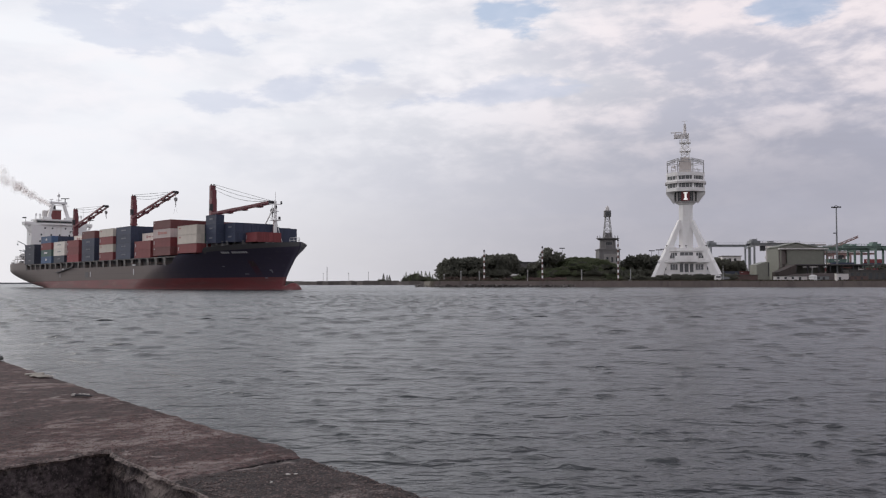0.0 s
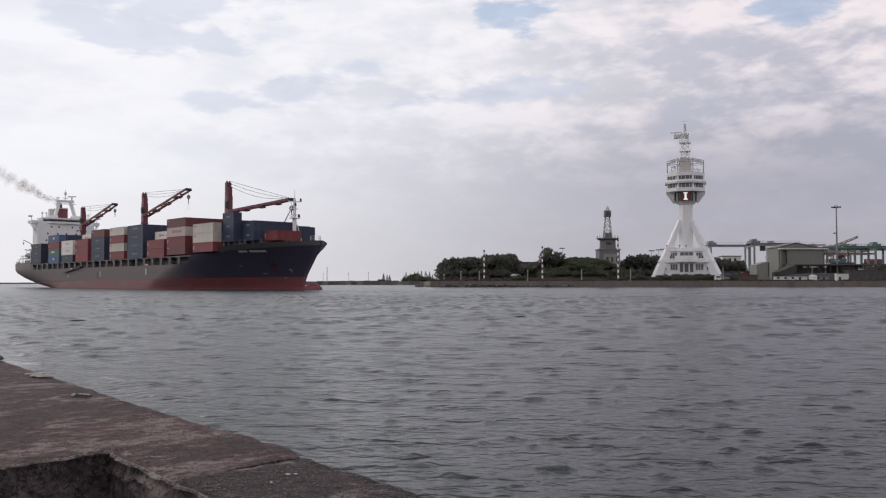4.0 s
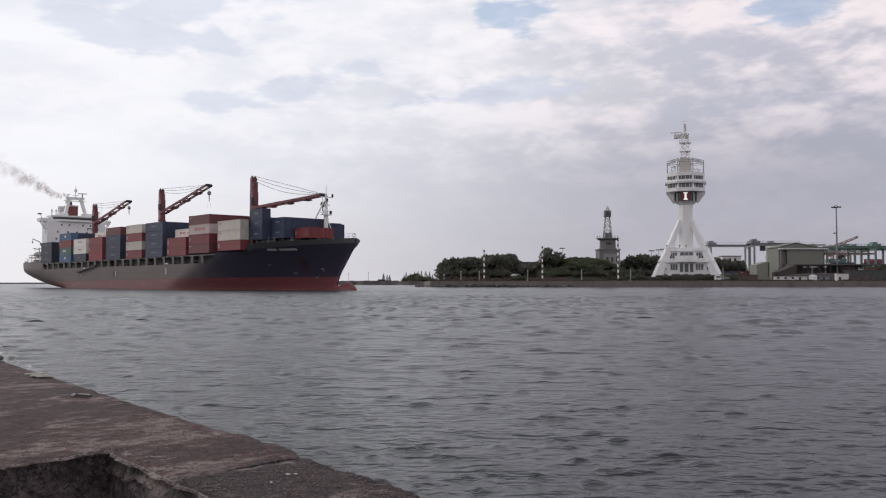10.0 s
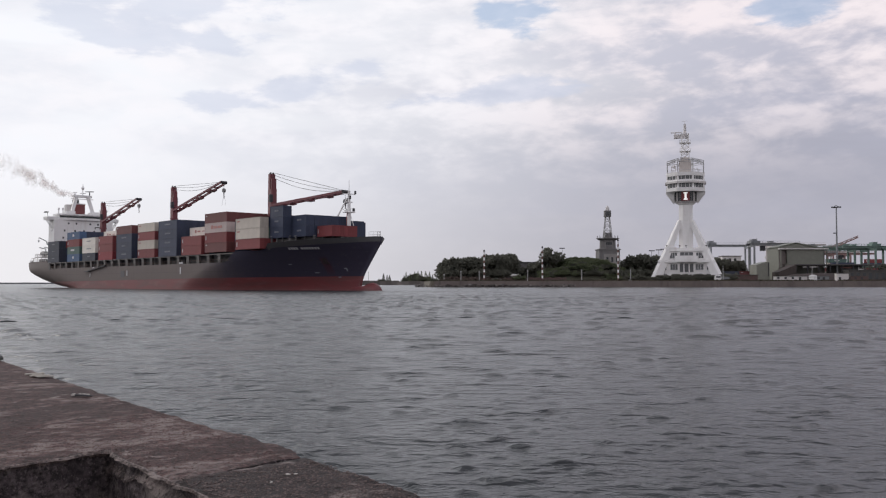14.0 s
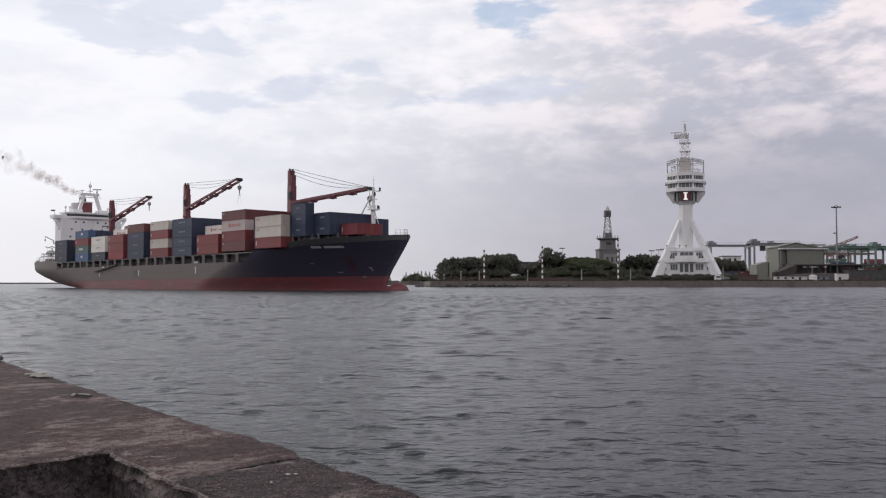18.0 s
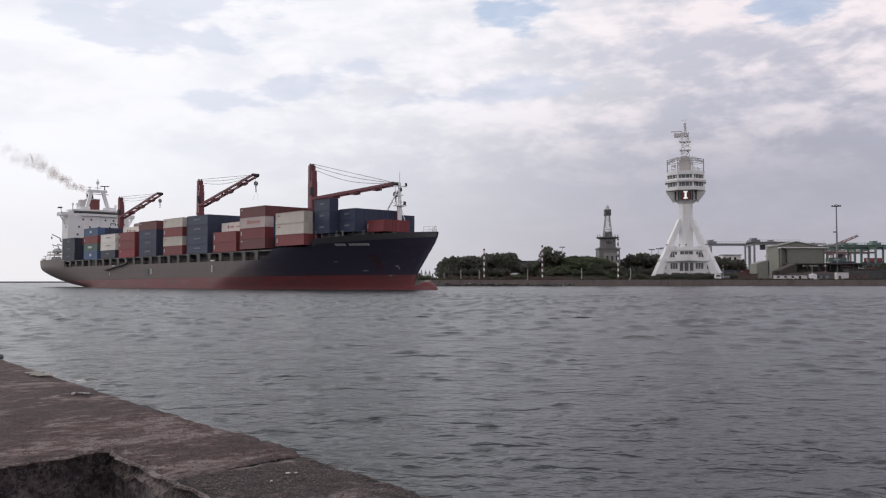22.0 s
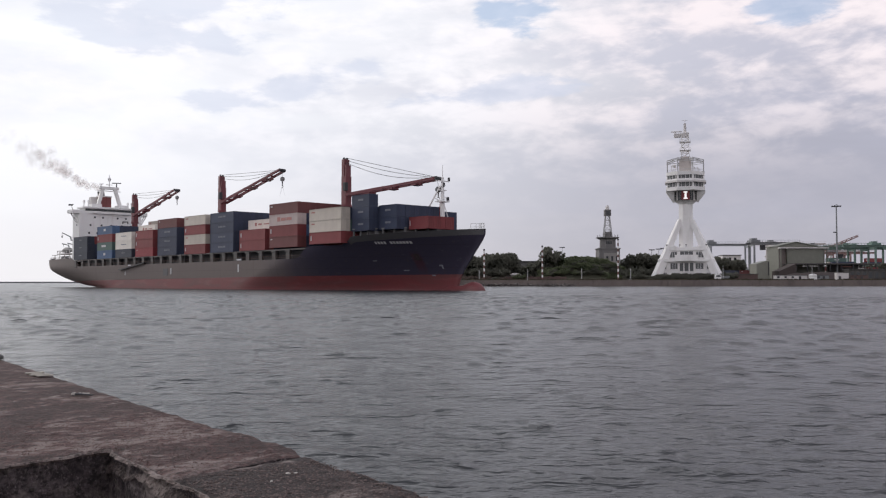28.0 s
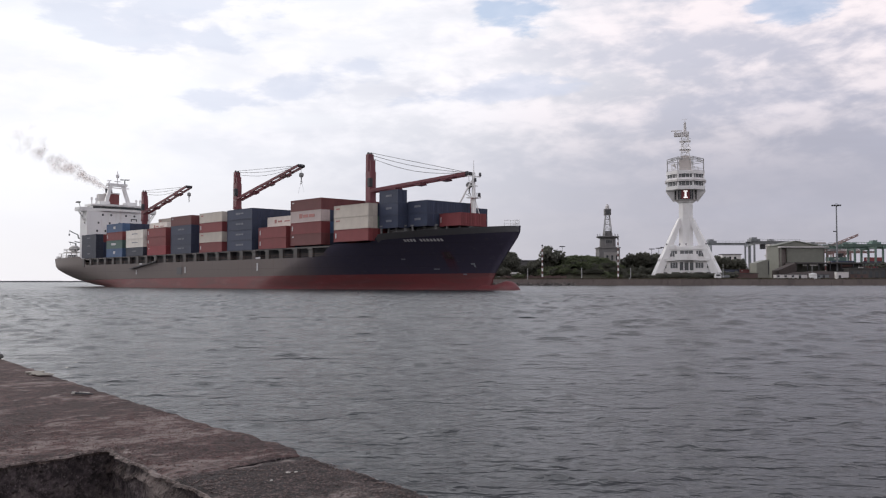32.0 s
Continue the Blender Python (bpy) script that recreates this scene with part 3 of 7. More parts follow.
def water_sheet(name, rs, az, closed, gap=None):
    """A net of water over rings rs and bearings az; gap (r0, r1, a0, a1): the stretch left to another sheet."""
    r, a = np.meshgrid(np.array(rs), az, indexing="ij")
    x, y = r * np.sin(a), r * np.cos(a)
    wide = np.maximum(np.gradient(np.array(rs))[:, None] * np.ones_like(r), r * np.gradient(az)[None, :])
    x, y, z = wave_height(x, y, np.maximum(wide, 0.05))
    if not closed:
        z[0] -= 0.6  # the near rim dips under the other sheet
    nr, na = r.shape
    i, j = np.meshgrid(np.arange(nr - 1), np.arange(na if closed else na - 1), indexing="ij")
    if gap:
        k = (j + 1) % na
        left = ~((r[i, j] >= gap[0] - 1e-6) & (r[i + 1, j] <= gap[1] + 1e-6) & (a[i, j] >= gap[2] - 1e-6) & (a[i, k] <= gap[3] + 1e-6) & (a[i, k] > a[i, j]))
        i, j = i[left], j[left]
    k = (j + 1) % na
    faces = np.stack([i * na + j, i * na + k, (i + 1) * na + k, (i + 1) * na + j], -1).reshape(-1, 4)[:, ::-1]
    data = bpy.data.meshes.new(name)
    data.from_pydata(np.stack([x, y, z], -1).reshape(-1, 3).tolist(), [], faces.tolist() + ([list(range(na))] if closed else []))
    data.materials.append(WATER)
    data.shade_smooth()
    return tagged(new(name, data), "grey choppy harbour water with short wind ripples", "water", kind="structure")


def make_sea():
    rs = [0.02, 0.3, 0.65, 1.0]
    while rs[-1] < 44:
        rs.append(rs[-1] + (0.3 if rs[-1] < 5 else max(0.045, rs[-1] * 0.0072)))
    rs[-1] = 45.0
    while rs[-1] < 240:
        rs.append(rs[-1] * 1.06)
    rs[-1] = 270.0
    while rs[-1] < 4700:
        rs.append(rs[-1] * 1.06)
    side = radians(34)
    az = np.concatenate([np.radians(np.linspace(-180, -34, 26)[:-1]), np.linspace(-side, side, 476), np.radians(np.linspace(34, 47, 92)[1:]), np.radians(np.linspace(47, 180, 26)[1:-1])])
    near = water_sheet("water", rs, az, True, (45.0, 262.0, -side, side))
    far = [44.2]
    while far[-1] < 269:
        far.append(far[-1] + max(0.36, far[-1] * 0.0034))
    far[-1] = 270.0
    return near, water_sheet("water_middle", far, np.linspace(-side, side, 620), False)


SEA = make_sea()

# ---- the quay in the foreground ----
QU, QV = Vector((-0.614, 0.789, 0)), Vector((-0.789, -0.614, 0))
QUAY_AT = Matrix.Translation((-0.09, 3.3, 0)) @ Matrix(((QU.x, QV.x, 0, 0), (QU.y, QV.y, 0, 0), (0, 0, 1, 0), (0, 0, 0, 1)))
QUAY_TOP = 0.815


def worn(p, amount=1.0):
    """Uneven surface: a slow roll and a fine roughness."""
    q = Vector(p)
    return noise.noise(q * 1.3) * 0.009 * amount + noise.noise(q * 6.0) * 0.005 * amount + noise.noise(q * 17.0) * 0.005 * amount


def slab(name, u0, u1, v0, v1, z0, step, material, label, notch=None, lean=0.0, rim=0.012, wall=None, lean_end=0.0, slant=0.0, bulge=None):
    """A cast block of the quay with chipped upper edges. notch (u, v): the corner u below, v above it is left open.
    lean: how far the end at u0 runs aslant over a metre; slant: the same for the notch's end; bulge (u, out, wide): where the rim swells out."""
    nu, nv = max(2, int((u1 - u0) / step)), max(2, int((v1 - v0) / step))
    us, vs = sorted({*np.linspace(u0, u1, nu + 1).tolist(), *([notch[0]] if notch else [])}), sorted({*np.linspace(v0, v1, nv + 1).tolist(), *([notch[1]] if notch else [])})
    bm, grid = fresh(), {}

    def inside(u, v):
        return not notch or u >= notch[0] - 1e-6 or v <= notch[1] + 1e-6

    for i, u in enumerate(us):
        for j, v in enumerate(vs):
            if not inside(u, v):
                continue
            edge = min(v - v0, v1 - v, u - u0 + 0.004, u1 - u + 0.004)
            if notch:
                edge = min(edge, max(u - notch[0], notch[1] - v))
            chip = 0.4 + 1.6 * max(0.0, noise.noise(Vector((u * 6, v * 6, 2.0))) + 0.2)
            drop = rim * chip * max(0.0, 1 - edge / (step * 1.3))
            jag = (noise.noise(Vector((u * 2.2, v * 2.2, 7.0))) * 0.012 + noise.noise(Vector((u * 13, v * 13, 3.0))) * 0.010) if edge < 0.01 else 0.0
            shift = lean * (v - v0) * max(0.0, 1 - (u - u0) / 0.6) + lean_end * (v - v0) * max(0.0, 1 - (u1 - u) / 0.6)
            if notch and v > notch[1]:
                shift += slant * (v - notch[1]) * max(0.0, 1 - (u - notch[0]) / 0.5)
            swell = 0.0
            if bulge:
                swell = bulge[1] * math.exp(-((u - bulge[0]) / bulge[2]) ** 2) * max(0.0, 1 - (v - v0) / 0.3) * (0.35 + 0.65 * smooth01((u - u0) / 0.2))
            grid[i, j] = bm.verts.new((u + shift + jag * 0.6, v + jag - swell, QUAY_TOP - drop + worn((u, v, 0))))
    for i in range(len(us) - 1):
        for j in range(len(vs) - 1):
            q = [grid.get(k) for k in ((i, j), (i + 1, j), (i + 1, j + 1), (i, j + 1))]
            if all(q) and inside((us[i] + us[i + 1]) / 2, (vs[j] + vs[j + 1]) / 2):
                bm.faces.new(q)
    levels = max(2, int((QUAY_TOP - z0) / 0.09))
    last = [e for e in bm.edges if len(e.link_faces) == 1]
    ring = {v: [v] for e in last for v in e.verts}
    for v, column in ring.items():
        for k in range(1, levels + 1):
            z = QUAY_TOP - 0.02 + (z0 - QUAY_TOP) * k / levels
            wob = noise.noise_vector(Vector((v.co.x * 7, v.co.y * 7, z * 8))) * 0.028
            column.append(bm.verts.new((v.co.x + wob.x, v.co.y + wob.y, z)))
    for e in last:
        l = e.link_faces[0].loops
        a, c = next((x.vert, x.link_loop_next.vert) for x in l if x.edge == e)
        for k in range(levels):
            bm.faces.new((ring[a][k], ring[a][k + 1], ring[c][k + 1], ring[c][k])).material_index = 1
    ob = solid(name, bm, material, label, "quay", kind="structure", m=QUAY_AT, smooth=False)
    ob.data.materials.append(wall or WALL_SHADE)
    return ob


slab("quay_platform", 0.945, 9, 0, 5.0, -1.2, 0.032, COPING, "brown weathered concrete quay edge with chipped rim", (1.585, 0.640), -0.17, slant=-0.21, bulge=(1.10, 0.075, 0.75))
slab("quay_coping_pebbled", -7, 0.893, 0, 0.640, -1.2, 0.032, PEBBLED, "dark concrete quay edge with exposed pebbles", lean_end=-0.10, bulge=(0.89, 0.026, 0.12))
for nm, a in (("quay_far", (9.01, 60, 0, 5.0)), ("quay_back", (-30, -7.01, 0, 9))):
    slab(nm, a[0], a[1], a[2], a[3], -1.2, 0.6, COPING, "brown weathered concrete quay top")
slab("quay_inner", -7, 1.62, 4.2, 9, -0.2, 0.3, COPING, "brown weathered concrete quay top behind the recess")
slab("quay_land", 1.63, 60, 5.01, 60, -0.2, 2.0, COPING, "wide concrete quay apron")
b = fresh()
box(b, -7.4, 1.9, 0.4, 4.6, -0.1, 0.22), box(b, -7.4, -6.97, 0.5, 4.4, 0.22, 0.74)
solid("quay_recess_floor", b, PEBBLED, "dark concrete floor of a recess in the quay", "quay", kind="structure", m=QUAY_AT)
b = fresh()
box(b, -60, -7.02, 9.01, 60, -0.2, 0.8), box(b, -7.0, 1.6, 9.01, 60, -0.2, 0.79), box(b, -60, -30.02, 0, 9.0, -1.2, 0.8)
solid("quay_yard", b, COPING, "plain concrete yard behind the quay edge", "quay", kind="structure", m=QUAY_AT)


def gravel():
    """Pebbles that stand out of the worn concrete, and lumps broken from its rim."""
    rng = random.Random(31)
    for name, mat, count, area, lo, hi in (("embedded_gravel", GRAVEL, 6500, (-0.8, 0.80, 0.01, 0.62), 0.003, 0.0085), ("crumbled_grit", GRIT, 9000, (0.97, 2.6, 0.015, 1.3), 0.002, 0.0055), ("loose_grit", GRAVEL, 2000, (1.05, 6.5, 0.03, 2.6), 0.002, 0.006)):
        b = fresh()
        for _ in range(count):
            u, v = rng.uniform(area[0], area[1]), rng.uniform(area[2], area[3])
            if 0 < u < 1.60 and v > 0.62:
                continue
            s = lo + (hi - lo) * rng.random() ** 2.5
            c = Vector((u, v, QUAY_TOP + worn((u, v, 0)) + s * 0.1))
            q = [Vector((1, 0, 0)), Vector((-0.5, 0.9, 0)), Vector((-0.5, -0.9, 0)), Vector((0, 0, 0.45)), Vector((0, 0, -0.7))]
            t = rng.random() * 6.28
            w = [b.verts.new(c + s * rng.uniform(0.7, 1.3) * Vector((p.x * math.cos(t) - p.y * math.sin(t), p.x * math.sin(t) + p.y * math.cos(t), p.z))) for p in q]
            for f in ((0, 1, 3), (1, 2, 3), (2, 0, 3), (1, 0, 4), (2, 1, 4), (0, 2, 4)):
                b.faces.new([w[i] for i in f])
        solid(name, b, mat, "small grey and brown pebbles standing out of the concrete", "gravel", kind="stuff", m=QUAY_AT)


gravel()


def worn_lip(u0, v0, u1, v1, width, name):
    """The rubbed, paler edge of the recess: a thin ragged skin on the concrete."""
    b, n = fresh(), int(math.hypot(u1 - u0, v1 - v0) / 0.02)
    way = Vector((u1 - u0, v1 - v0, 0)).normalized()
    side = Vector((-way.y, way.x, 0))
    rows = []
    for k in range(n + 1):
        p = Vector((u0 + (u1 - u0) * k / n, v0 + (v1 - v0) * k / n, 0))
        w = width * (0.25 + 1.2 * abs(noise.noise(p * 5.3)) + 0.9 * abs(noise.noise(p * 19)))
        row = []
        for f in (0.0, 0.35, 0.7, 1.0):
            q = p + side * (w * f - 0.004)
            row.append(b.verts.new((q.x, q.y, QUAY_TOP + worn((q.x, q.y, 0)) + (0.004 if 0 < f < 1 else -0.004 if f else -0.02))))
        rows.append(row)
    for r0, r1 in zip(rows, rows[1:]):
        for j in range(3):
            b.faces.new((r0[j], r1[j], r1[j + 1], r0[j + 1]))
    bmesh.ops.recalc_face_normals(b, faces=b.faces[:])
    solid(name, b, LIP, "pale rubbed edge of the recess in the quay", "quay edge", kind="structure", m=QUAY_AT)


def broken_edge(u0, v0, u1, v1, name, deep):
    """The crumbled top course along one edge of the recess: a rough band of broken aggregate, proud of the wall below."""
    b, rows, n = fresh(), [], int(math.hypot(u1 - u0, v1 - v0) / 0.016)
    way = Vector((u1 - u0, v1 - v0, 0)).normalized()
    out = Vector((way.y, -way.x, 0))
    for k in range(n + 1):
        p = Vector((u0 + (u1 - u0) * k / n, v0 + (v1 - v0) * k / n, 0))
        big, low = noise.noise(p * 2.6), noise.noise(p * 7.0 + Vector((0, 0, 9)))
        row = []
        for i in range(9):
            f = i / 8
            z = -deep * (f ** 1.3) * (1 + 0.25 * big + 0.45 * low)
            lump = noise.noise(Vector((p.x * 34, p.y * 34, z * 40))) * 0.011 + noise.noise(Vector((p.x * 60, p.y * 60, z * 70))) * 0.010
            swell = -0.020 + 0.030 * smooth01(f * 3.2) + 0.006 * big - 0.034 * smooth01((f - 0.4) * 1.7)
            q = p + out * (swell + (lump if 0 < i < 8 else 0.0))
            row.append(b.verts.new((q.x, q.y, QUAY_TOP + (0.003 + worn((q.x, q.y, 0)) if i == 0 else z + lump * 0.6))))
        rows.append(row)
    for r0, r1 in zip(rows, rows[1:]):
        for j in range(8):
            b.faces.new((r0[j], r0[j + 1], r1[j + 1], r1[j]))
    bmesh.ops.recalc_face_normals(b, faces=b.faces[:])
    solid(name, b, CRUMBLED, "crumbled top course along the recess in the quay", "quay edge", kind="structure", m=QUAY_AT)


broken_edge(-4.0, 0.640, 1.575, 0.640, "recess_edge_broken", 0.088)
worn_lip(1.585 - 0.21 * 3.5, 4.13, 1.585, 0.640, -0.045, "recess_edge")
worn_lip(1.585, 0.640, -4.0, 0.640, -0.05, "recess_edge_along")


def litter():
    b = fresh()
    for s in range(9):
        u = 0.014 * s
        box(b, u, u + 0.0136, -0.016 - 0.010 * math.sin(s * 1.7), 0.010 + 0.012 * math.cos(s * 2.3), 0.001 * (s % 3), 0.005 + 0.008 * abs(math.sin(s * 1.3)))
    ob = thing("litter", pose(-2.57, 6.11, QUAY_TOP + 0.010, 0, 0, -18), "crumpled pale scrap with a dark stick", "litter")
    part("scrap", b, RUBBISH, ob)
    b = fresh()
    rod(b, (0.05, -0.03, 0.008), (0.19, -0.03, 0.006), 0.008, 0.006)
    part("stick", b, DARK, ob, "thin dark stick")
    b = fresh()
    for s in range(7):
        box(b, 0.05 * s - 0.18, 0.05 * s - 0.131, -0.06 - 0.02 * math.sin(s * 2), 0.05 + 0.03 * math.cos(s), 0, 0.006 + 0.004 * (s % 2))
    solid("cardboard_scrap", b, CARDBOARD, "flat pale yellowish scrap at the quay rim", "litter", m=pose(-3.41, 7.42, QUAY_TOP + 0.010, 0, 0, -52))
    b = fresh()
    bmesh.ops.create_icosphere(b, subdivisions=2, radius=0.042)
    for v in b.verts:
        v.co = Vector((v.co.x * 1.4, v.co.y, v.co.z * 0.8)) * (1 + 0.3 * noise.noise(v.co * 20))
    solid("stone", b, DARK_ROOF, "small dark stone lying on the quay edge", "stone", m=pose(-4.52, 8.92, QUAY_TOP + 0.03))
    for k, (px, py, s) in enumerate(((-0.63, 3.59, 0.008), (-0.60, 3.60, 0.006), (-0.67, 3.45, 0.006))):
        b = fresh()
        bmesh.ops.create_icosphere(b, subdivisions=1, radius=s)
        for v in b.verts:
            v.co = Vector((v.co.x * 1.6, v.co.y, v.co.z * 0.5))
        solid("pebble", b, RUBBISH, "small pale pebble on the quay", "pebble", "loose pebbles", m=pose(px, py, QUAY_TOP + 0.01, 0, 0, 40 * k))


litter()


# ---- the container ship ----
def deck_edge(x):
    """Height of the hull's upper edge."""
    z = 7.1 + 3.0 * smooth01((-108 - x) / 5) + 2.7 * smooth01((x - 29) / 5)
    return z + 1.65 * smooth01((x - 45.6) / 2.8) + 1.15 * min(1.0, max(0.0, (x - 48) / 25))


def stem(z):
    """Where the stem stands at a height."""
    if z > 4.2:
        return 68.1 + 0.89 * (min(z, 11.0) - 4.2) + 0.1 * max(0.0, z - 11.0)
    return 66.3 + 1.8 * (max(z, 0) / 4.2) ** 1.6


def half_beam(x, z):
    b = 16.1
    up = min(1.0, max(0.0, z / 12.5))
    start, end = 2 + 40 * up ** 1.2, stem(z)
    if x > start:
        b *= max(0.0, 1 - ((x - start) / (end - start)) ** (1.55 + 0.5 * up))
    if x < -70:
        low = max(0.0, min(1.0, z / 6.5))
        end = -124 - 56 * low ** 0.6
        s = min(1.0, (-70 - x) / (-70 - end))
        b *= max(0.0, 1 - s ** (2.0 + 1.6 * low))
        b = max(b, 0.02)
    return b


def stern_end(z):
    return -150.1 + 21.2 * (max(0.0, 10.2 - z) / 10.2) ** 1.6


def boot_line(x):
    return 2.9 + 0.006 * x


def hull_band(lower):
    """One side-to-side shell between two waterlines."""
    bm = fresh()
    xs = [-153 + i * 2.5 for i in range(64)] + [7 + i * 1.4 for i in range(50)]
    rows = []
    for a in xs:
        t = min(1.0, (a + 153) / (75.6 + 153))
        row = []
        for k in range(9):
            f = k / 8
            zz = -2.0 + (boot_line(a) + 2.0) * f if lower else boot_line(a) + (deck_edge(a) - boot_line(a)) * f
            x0, x1 = stern_end(max(zz, 0)), stem(zz)
            # the ends close up on the stem and on the stern's own curves
            x = x0 + (x1 - x0) * t
            if not lower:
                zz = boot_line(x) + (deck_edge(x) - boot_line(x)) * f
                x = stern_end(max(zz, 0)) + (stem(zz) - stern_end(max(zz, 0))) * t
            row.append((x, half_beam(min(x, stem(zz)), zz), zz))
        rows.append(row)
    rows[-1] = [(stem(r[2]), 0.12, r[2]) for r in rows[-1]]
    side = {}
    for s in (-1, 1):
        side[s] = [[bm.verts.new((x, s * max(h, 0.12), z)) for x, h, z in r] for r in rows]
        for i in range(len(rows) - 1):
            for k in range(8):
                q = (side[s][i][k], side[s][i + 1][k], side[s][i + 1][k + 1], side[s][i][k + 1])
                bm.faces.new(q if s < 0 else q[::-1])
    for k in range(8):
        for e in (0, -1):
            q = (side[-1][e][k], side[-1][e][k + 1], side[1][e][k + 1], side[1][e][k])
            bm.faces.new(q if e else q[::-1])
    return bm


def side_plate(bm, x, z, w, h, out=0.03, thick=0.06, s=-1):
    """A flat plate lying on the hull's side."""
    y0, y1 = half_beam(x - w / 2, z), half_beam(x + w / 2, z)
    yt = half_beam(x, z + h / 2) - half_beam(x, z - h / 2)
    vs = []
    for o in (out, out + thick):
        for px, pz, hb in ((x - w / 2, z - h / 2, y0 - yt / 2), (x + w / 2, z - h / 2, y1 - yt / 2), (x + w / 2, z + h / 2, y1 + yt / 2), (x - w / 2, z + h / 2, y0 + yt / 2)):
            vs.append(bm.verts.new((px, s * (hb + o), pz)))
    for f in ((3, 2, 1, 0), (4, 5, 6, 7), (0, 1, 5, 4), (1, 2, 6, 5), (2, 3, 7, 6), (3, 0, 4, 7)):
        bm.faces.new([vs[i] for i in f])


HOLD = 9.4          # the height on which the boxes stand


def base_height(x):
    return HOLD + (0.5 if x > 10 else 0.1 if x > -5 else 0.0) + (0.3 if x > 33 else 0.0)


def ship_crane(ship, x, y, foot, top, tip_x, tip_y, tip_z, root_z):
    crane = thing("deck_crane", pose(x, y, 0), "", "")
    crane.parent = ship
    b = fresh()
    rod(b, (0, 0, foot), (0, 0, root_z - 2.6), 1.0, 0.95, 16)
    rod(b, (0, 0, root_z - 2.7), (0, 0, root_z - 2.2), 1.25, 1.25, 16)
    part("pedestal", b, CRANE_RED, crane, smooth=False)
    b = fresh()
    ring = [(-0.95, -0.85), (0.85, -0.85), (1.0, -0.6), (1.0, 0.6), (0.85, 0.85), (-0.95, 0.85)]
    prism(b, ring, root_z - 2.2, root_z + 4.5)
    box(b, -0.95, 0.1, -0.8, 0.8, root_z + 4.5, top)
    box(b, 0.25, 0.85, -0.7, 0.7, root_z + 4.5, top - 1.4)
    box(b, -1.2, -0.95, -0.5, 0.5, root_z - 1.5, top - 1.0)
    part("housing", b, CRANE_RED, crane, bevel=0.05)
    for yy in (-0.4, 0.4):
        b = fresh()
        rod(b, (-0.45, yy - 0.12, top + 0.1), (-0.45, yy + 0.12, top + 0.1), 0.4, 0.4, 12)
        part("sheave", b, DARK, crane, "dark cable sheave on top")
    b = fresh()
    box(b, 0.85, 1.75, -1.75, -0.8, root_z + 0.9, root_z + 2.9)
    part("cab", b, DARK, crane, "dark operator's cab", bevel=0.08)
    tip, root = Vector((tip_x - x, tip_y - y, tip_z)), Vector((0.9, 0, root_z))
    way = (tip - root).normalized()
    side = way.cross(Vector((0, 0, 1))).normalized()
    jib = part("jib", girders(root, tip, side), CRANE_RED, crane, "long twin-girder jib")
    for k in range(7):
        p = root + (tip - root) * (0.1 + 0.88 * k / 6)
        b = fresh()
        bar(b, p - side * 1.0, p + side * 1.0, 0.35)
        part("crosstie", b, CRANE_RED, jib)
    for k in (0.26, 0.52, 0.78):
        p = root + (tip - root) * k - Vector((0, 0, 0.55))
        b = fresh()
        bar(b, p - way * 0.8, p + way * 0.8, 2.3, 0.3)
        part("pad", b, CRANE_RED, jib)
    head = Vector((-0.4, 0, top + 0.4))
    for off, sag in ((-0.5, 0.0), (0.0, 0.7), (0.5, 1.5)):
        a, e = head + side * off - Vector((0, 0, sag * 0.7)), tip + side * off + Vector((0, 0, 0.2))
        pts = [a + (e - a) * (k / 10) - Vector((0, 0, sag * math.sin(math.pi * k / 10))) for k in range(11)]
        b = fresh()
        tube(b, pts, 0.055)
        part("cable", b, CABLE, crane, "thin black luffing cable")
    b = fresh()
    hook = tip + Vector((0.2, 0, -2.4))
    rod(b, tip, hook, 0.05, 0.05, 5)
    rod(b, hook - side * 0.3, hook + side * 0.3, 0.62, 0.62, 14), bar(b, hook - Vector((0.75, 0, 0)), hook + Vector((0.75, 0, 0)), 0.5, 0.45)
    rod(b, hook - Vector((0, 0, 0.5)), hook - Vector((0, 0, 1.7)), 0.2, 0.12, 8)
    tube(b, [hook + Vector((0.35 * math.sin(a * 0.8), 0, -2.0 - 0.35 * math.cos(a * 0.8))) for a in range(-1, 6)], 0.1, 6)
    part("hook_block", b, BUFF_GREY, jib, "round grey hook block on wire")
    if tip_z > 31.8:
        for s in (-1.3, 1.3):
            b = fresh()
            rod(b, hook - Vector((0, 0, 1.5)), hook + Vector((s, 0, -4.6)), 0.022, 0.022, 5)
            part("sling", b, GREY_STEEL, jib, "thin hanging sling")
    b = fresh()
    rod(b, tip - side * 1.0, tip + side * 1.0, 0.45, 0.45, 10)
    part("jib_head", b, DARK, jib)
    return crane


def girders(root, tip, side):
    b = fresh()
    for s in (-1.0, 1.0):
        mid = root + (tip - root) * 0.45
        for a, e, h in ((root, mid, 0.7), (mid, tip, 0.6)):
            bar(b, a + side * s, e + side * s, 0.4, h)
    return b


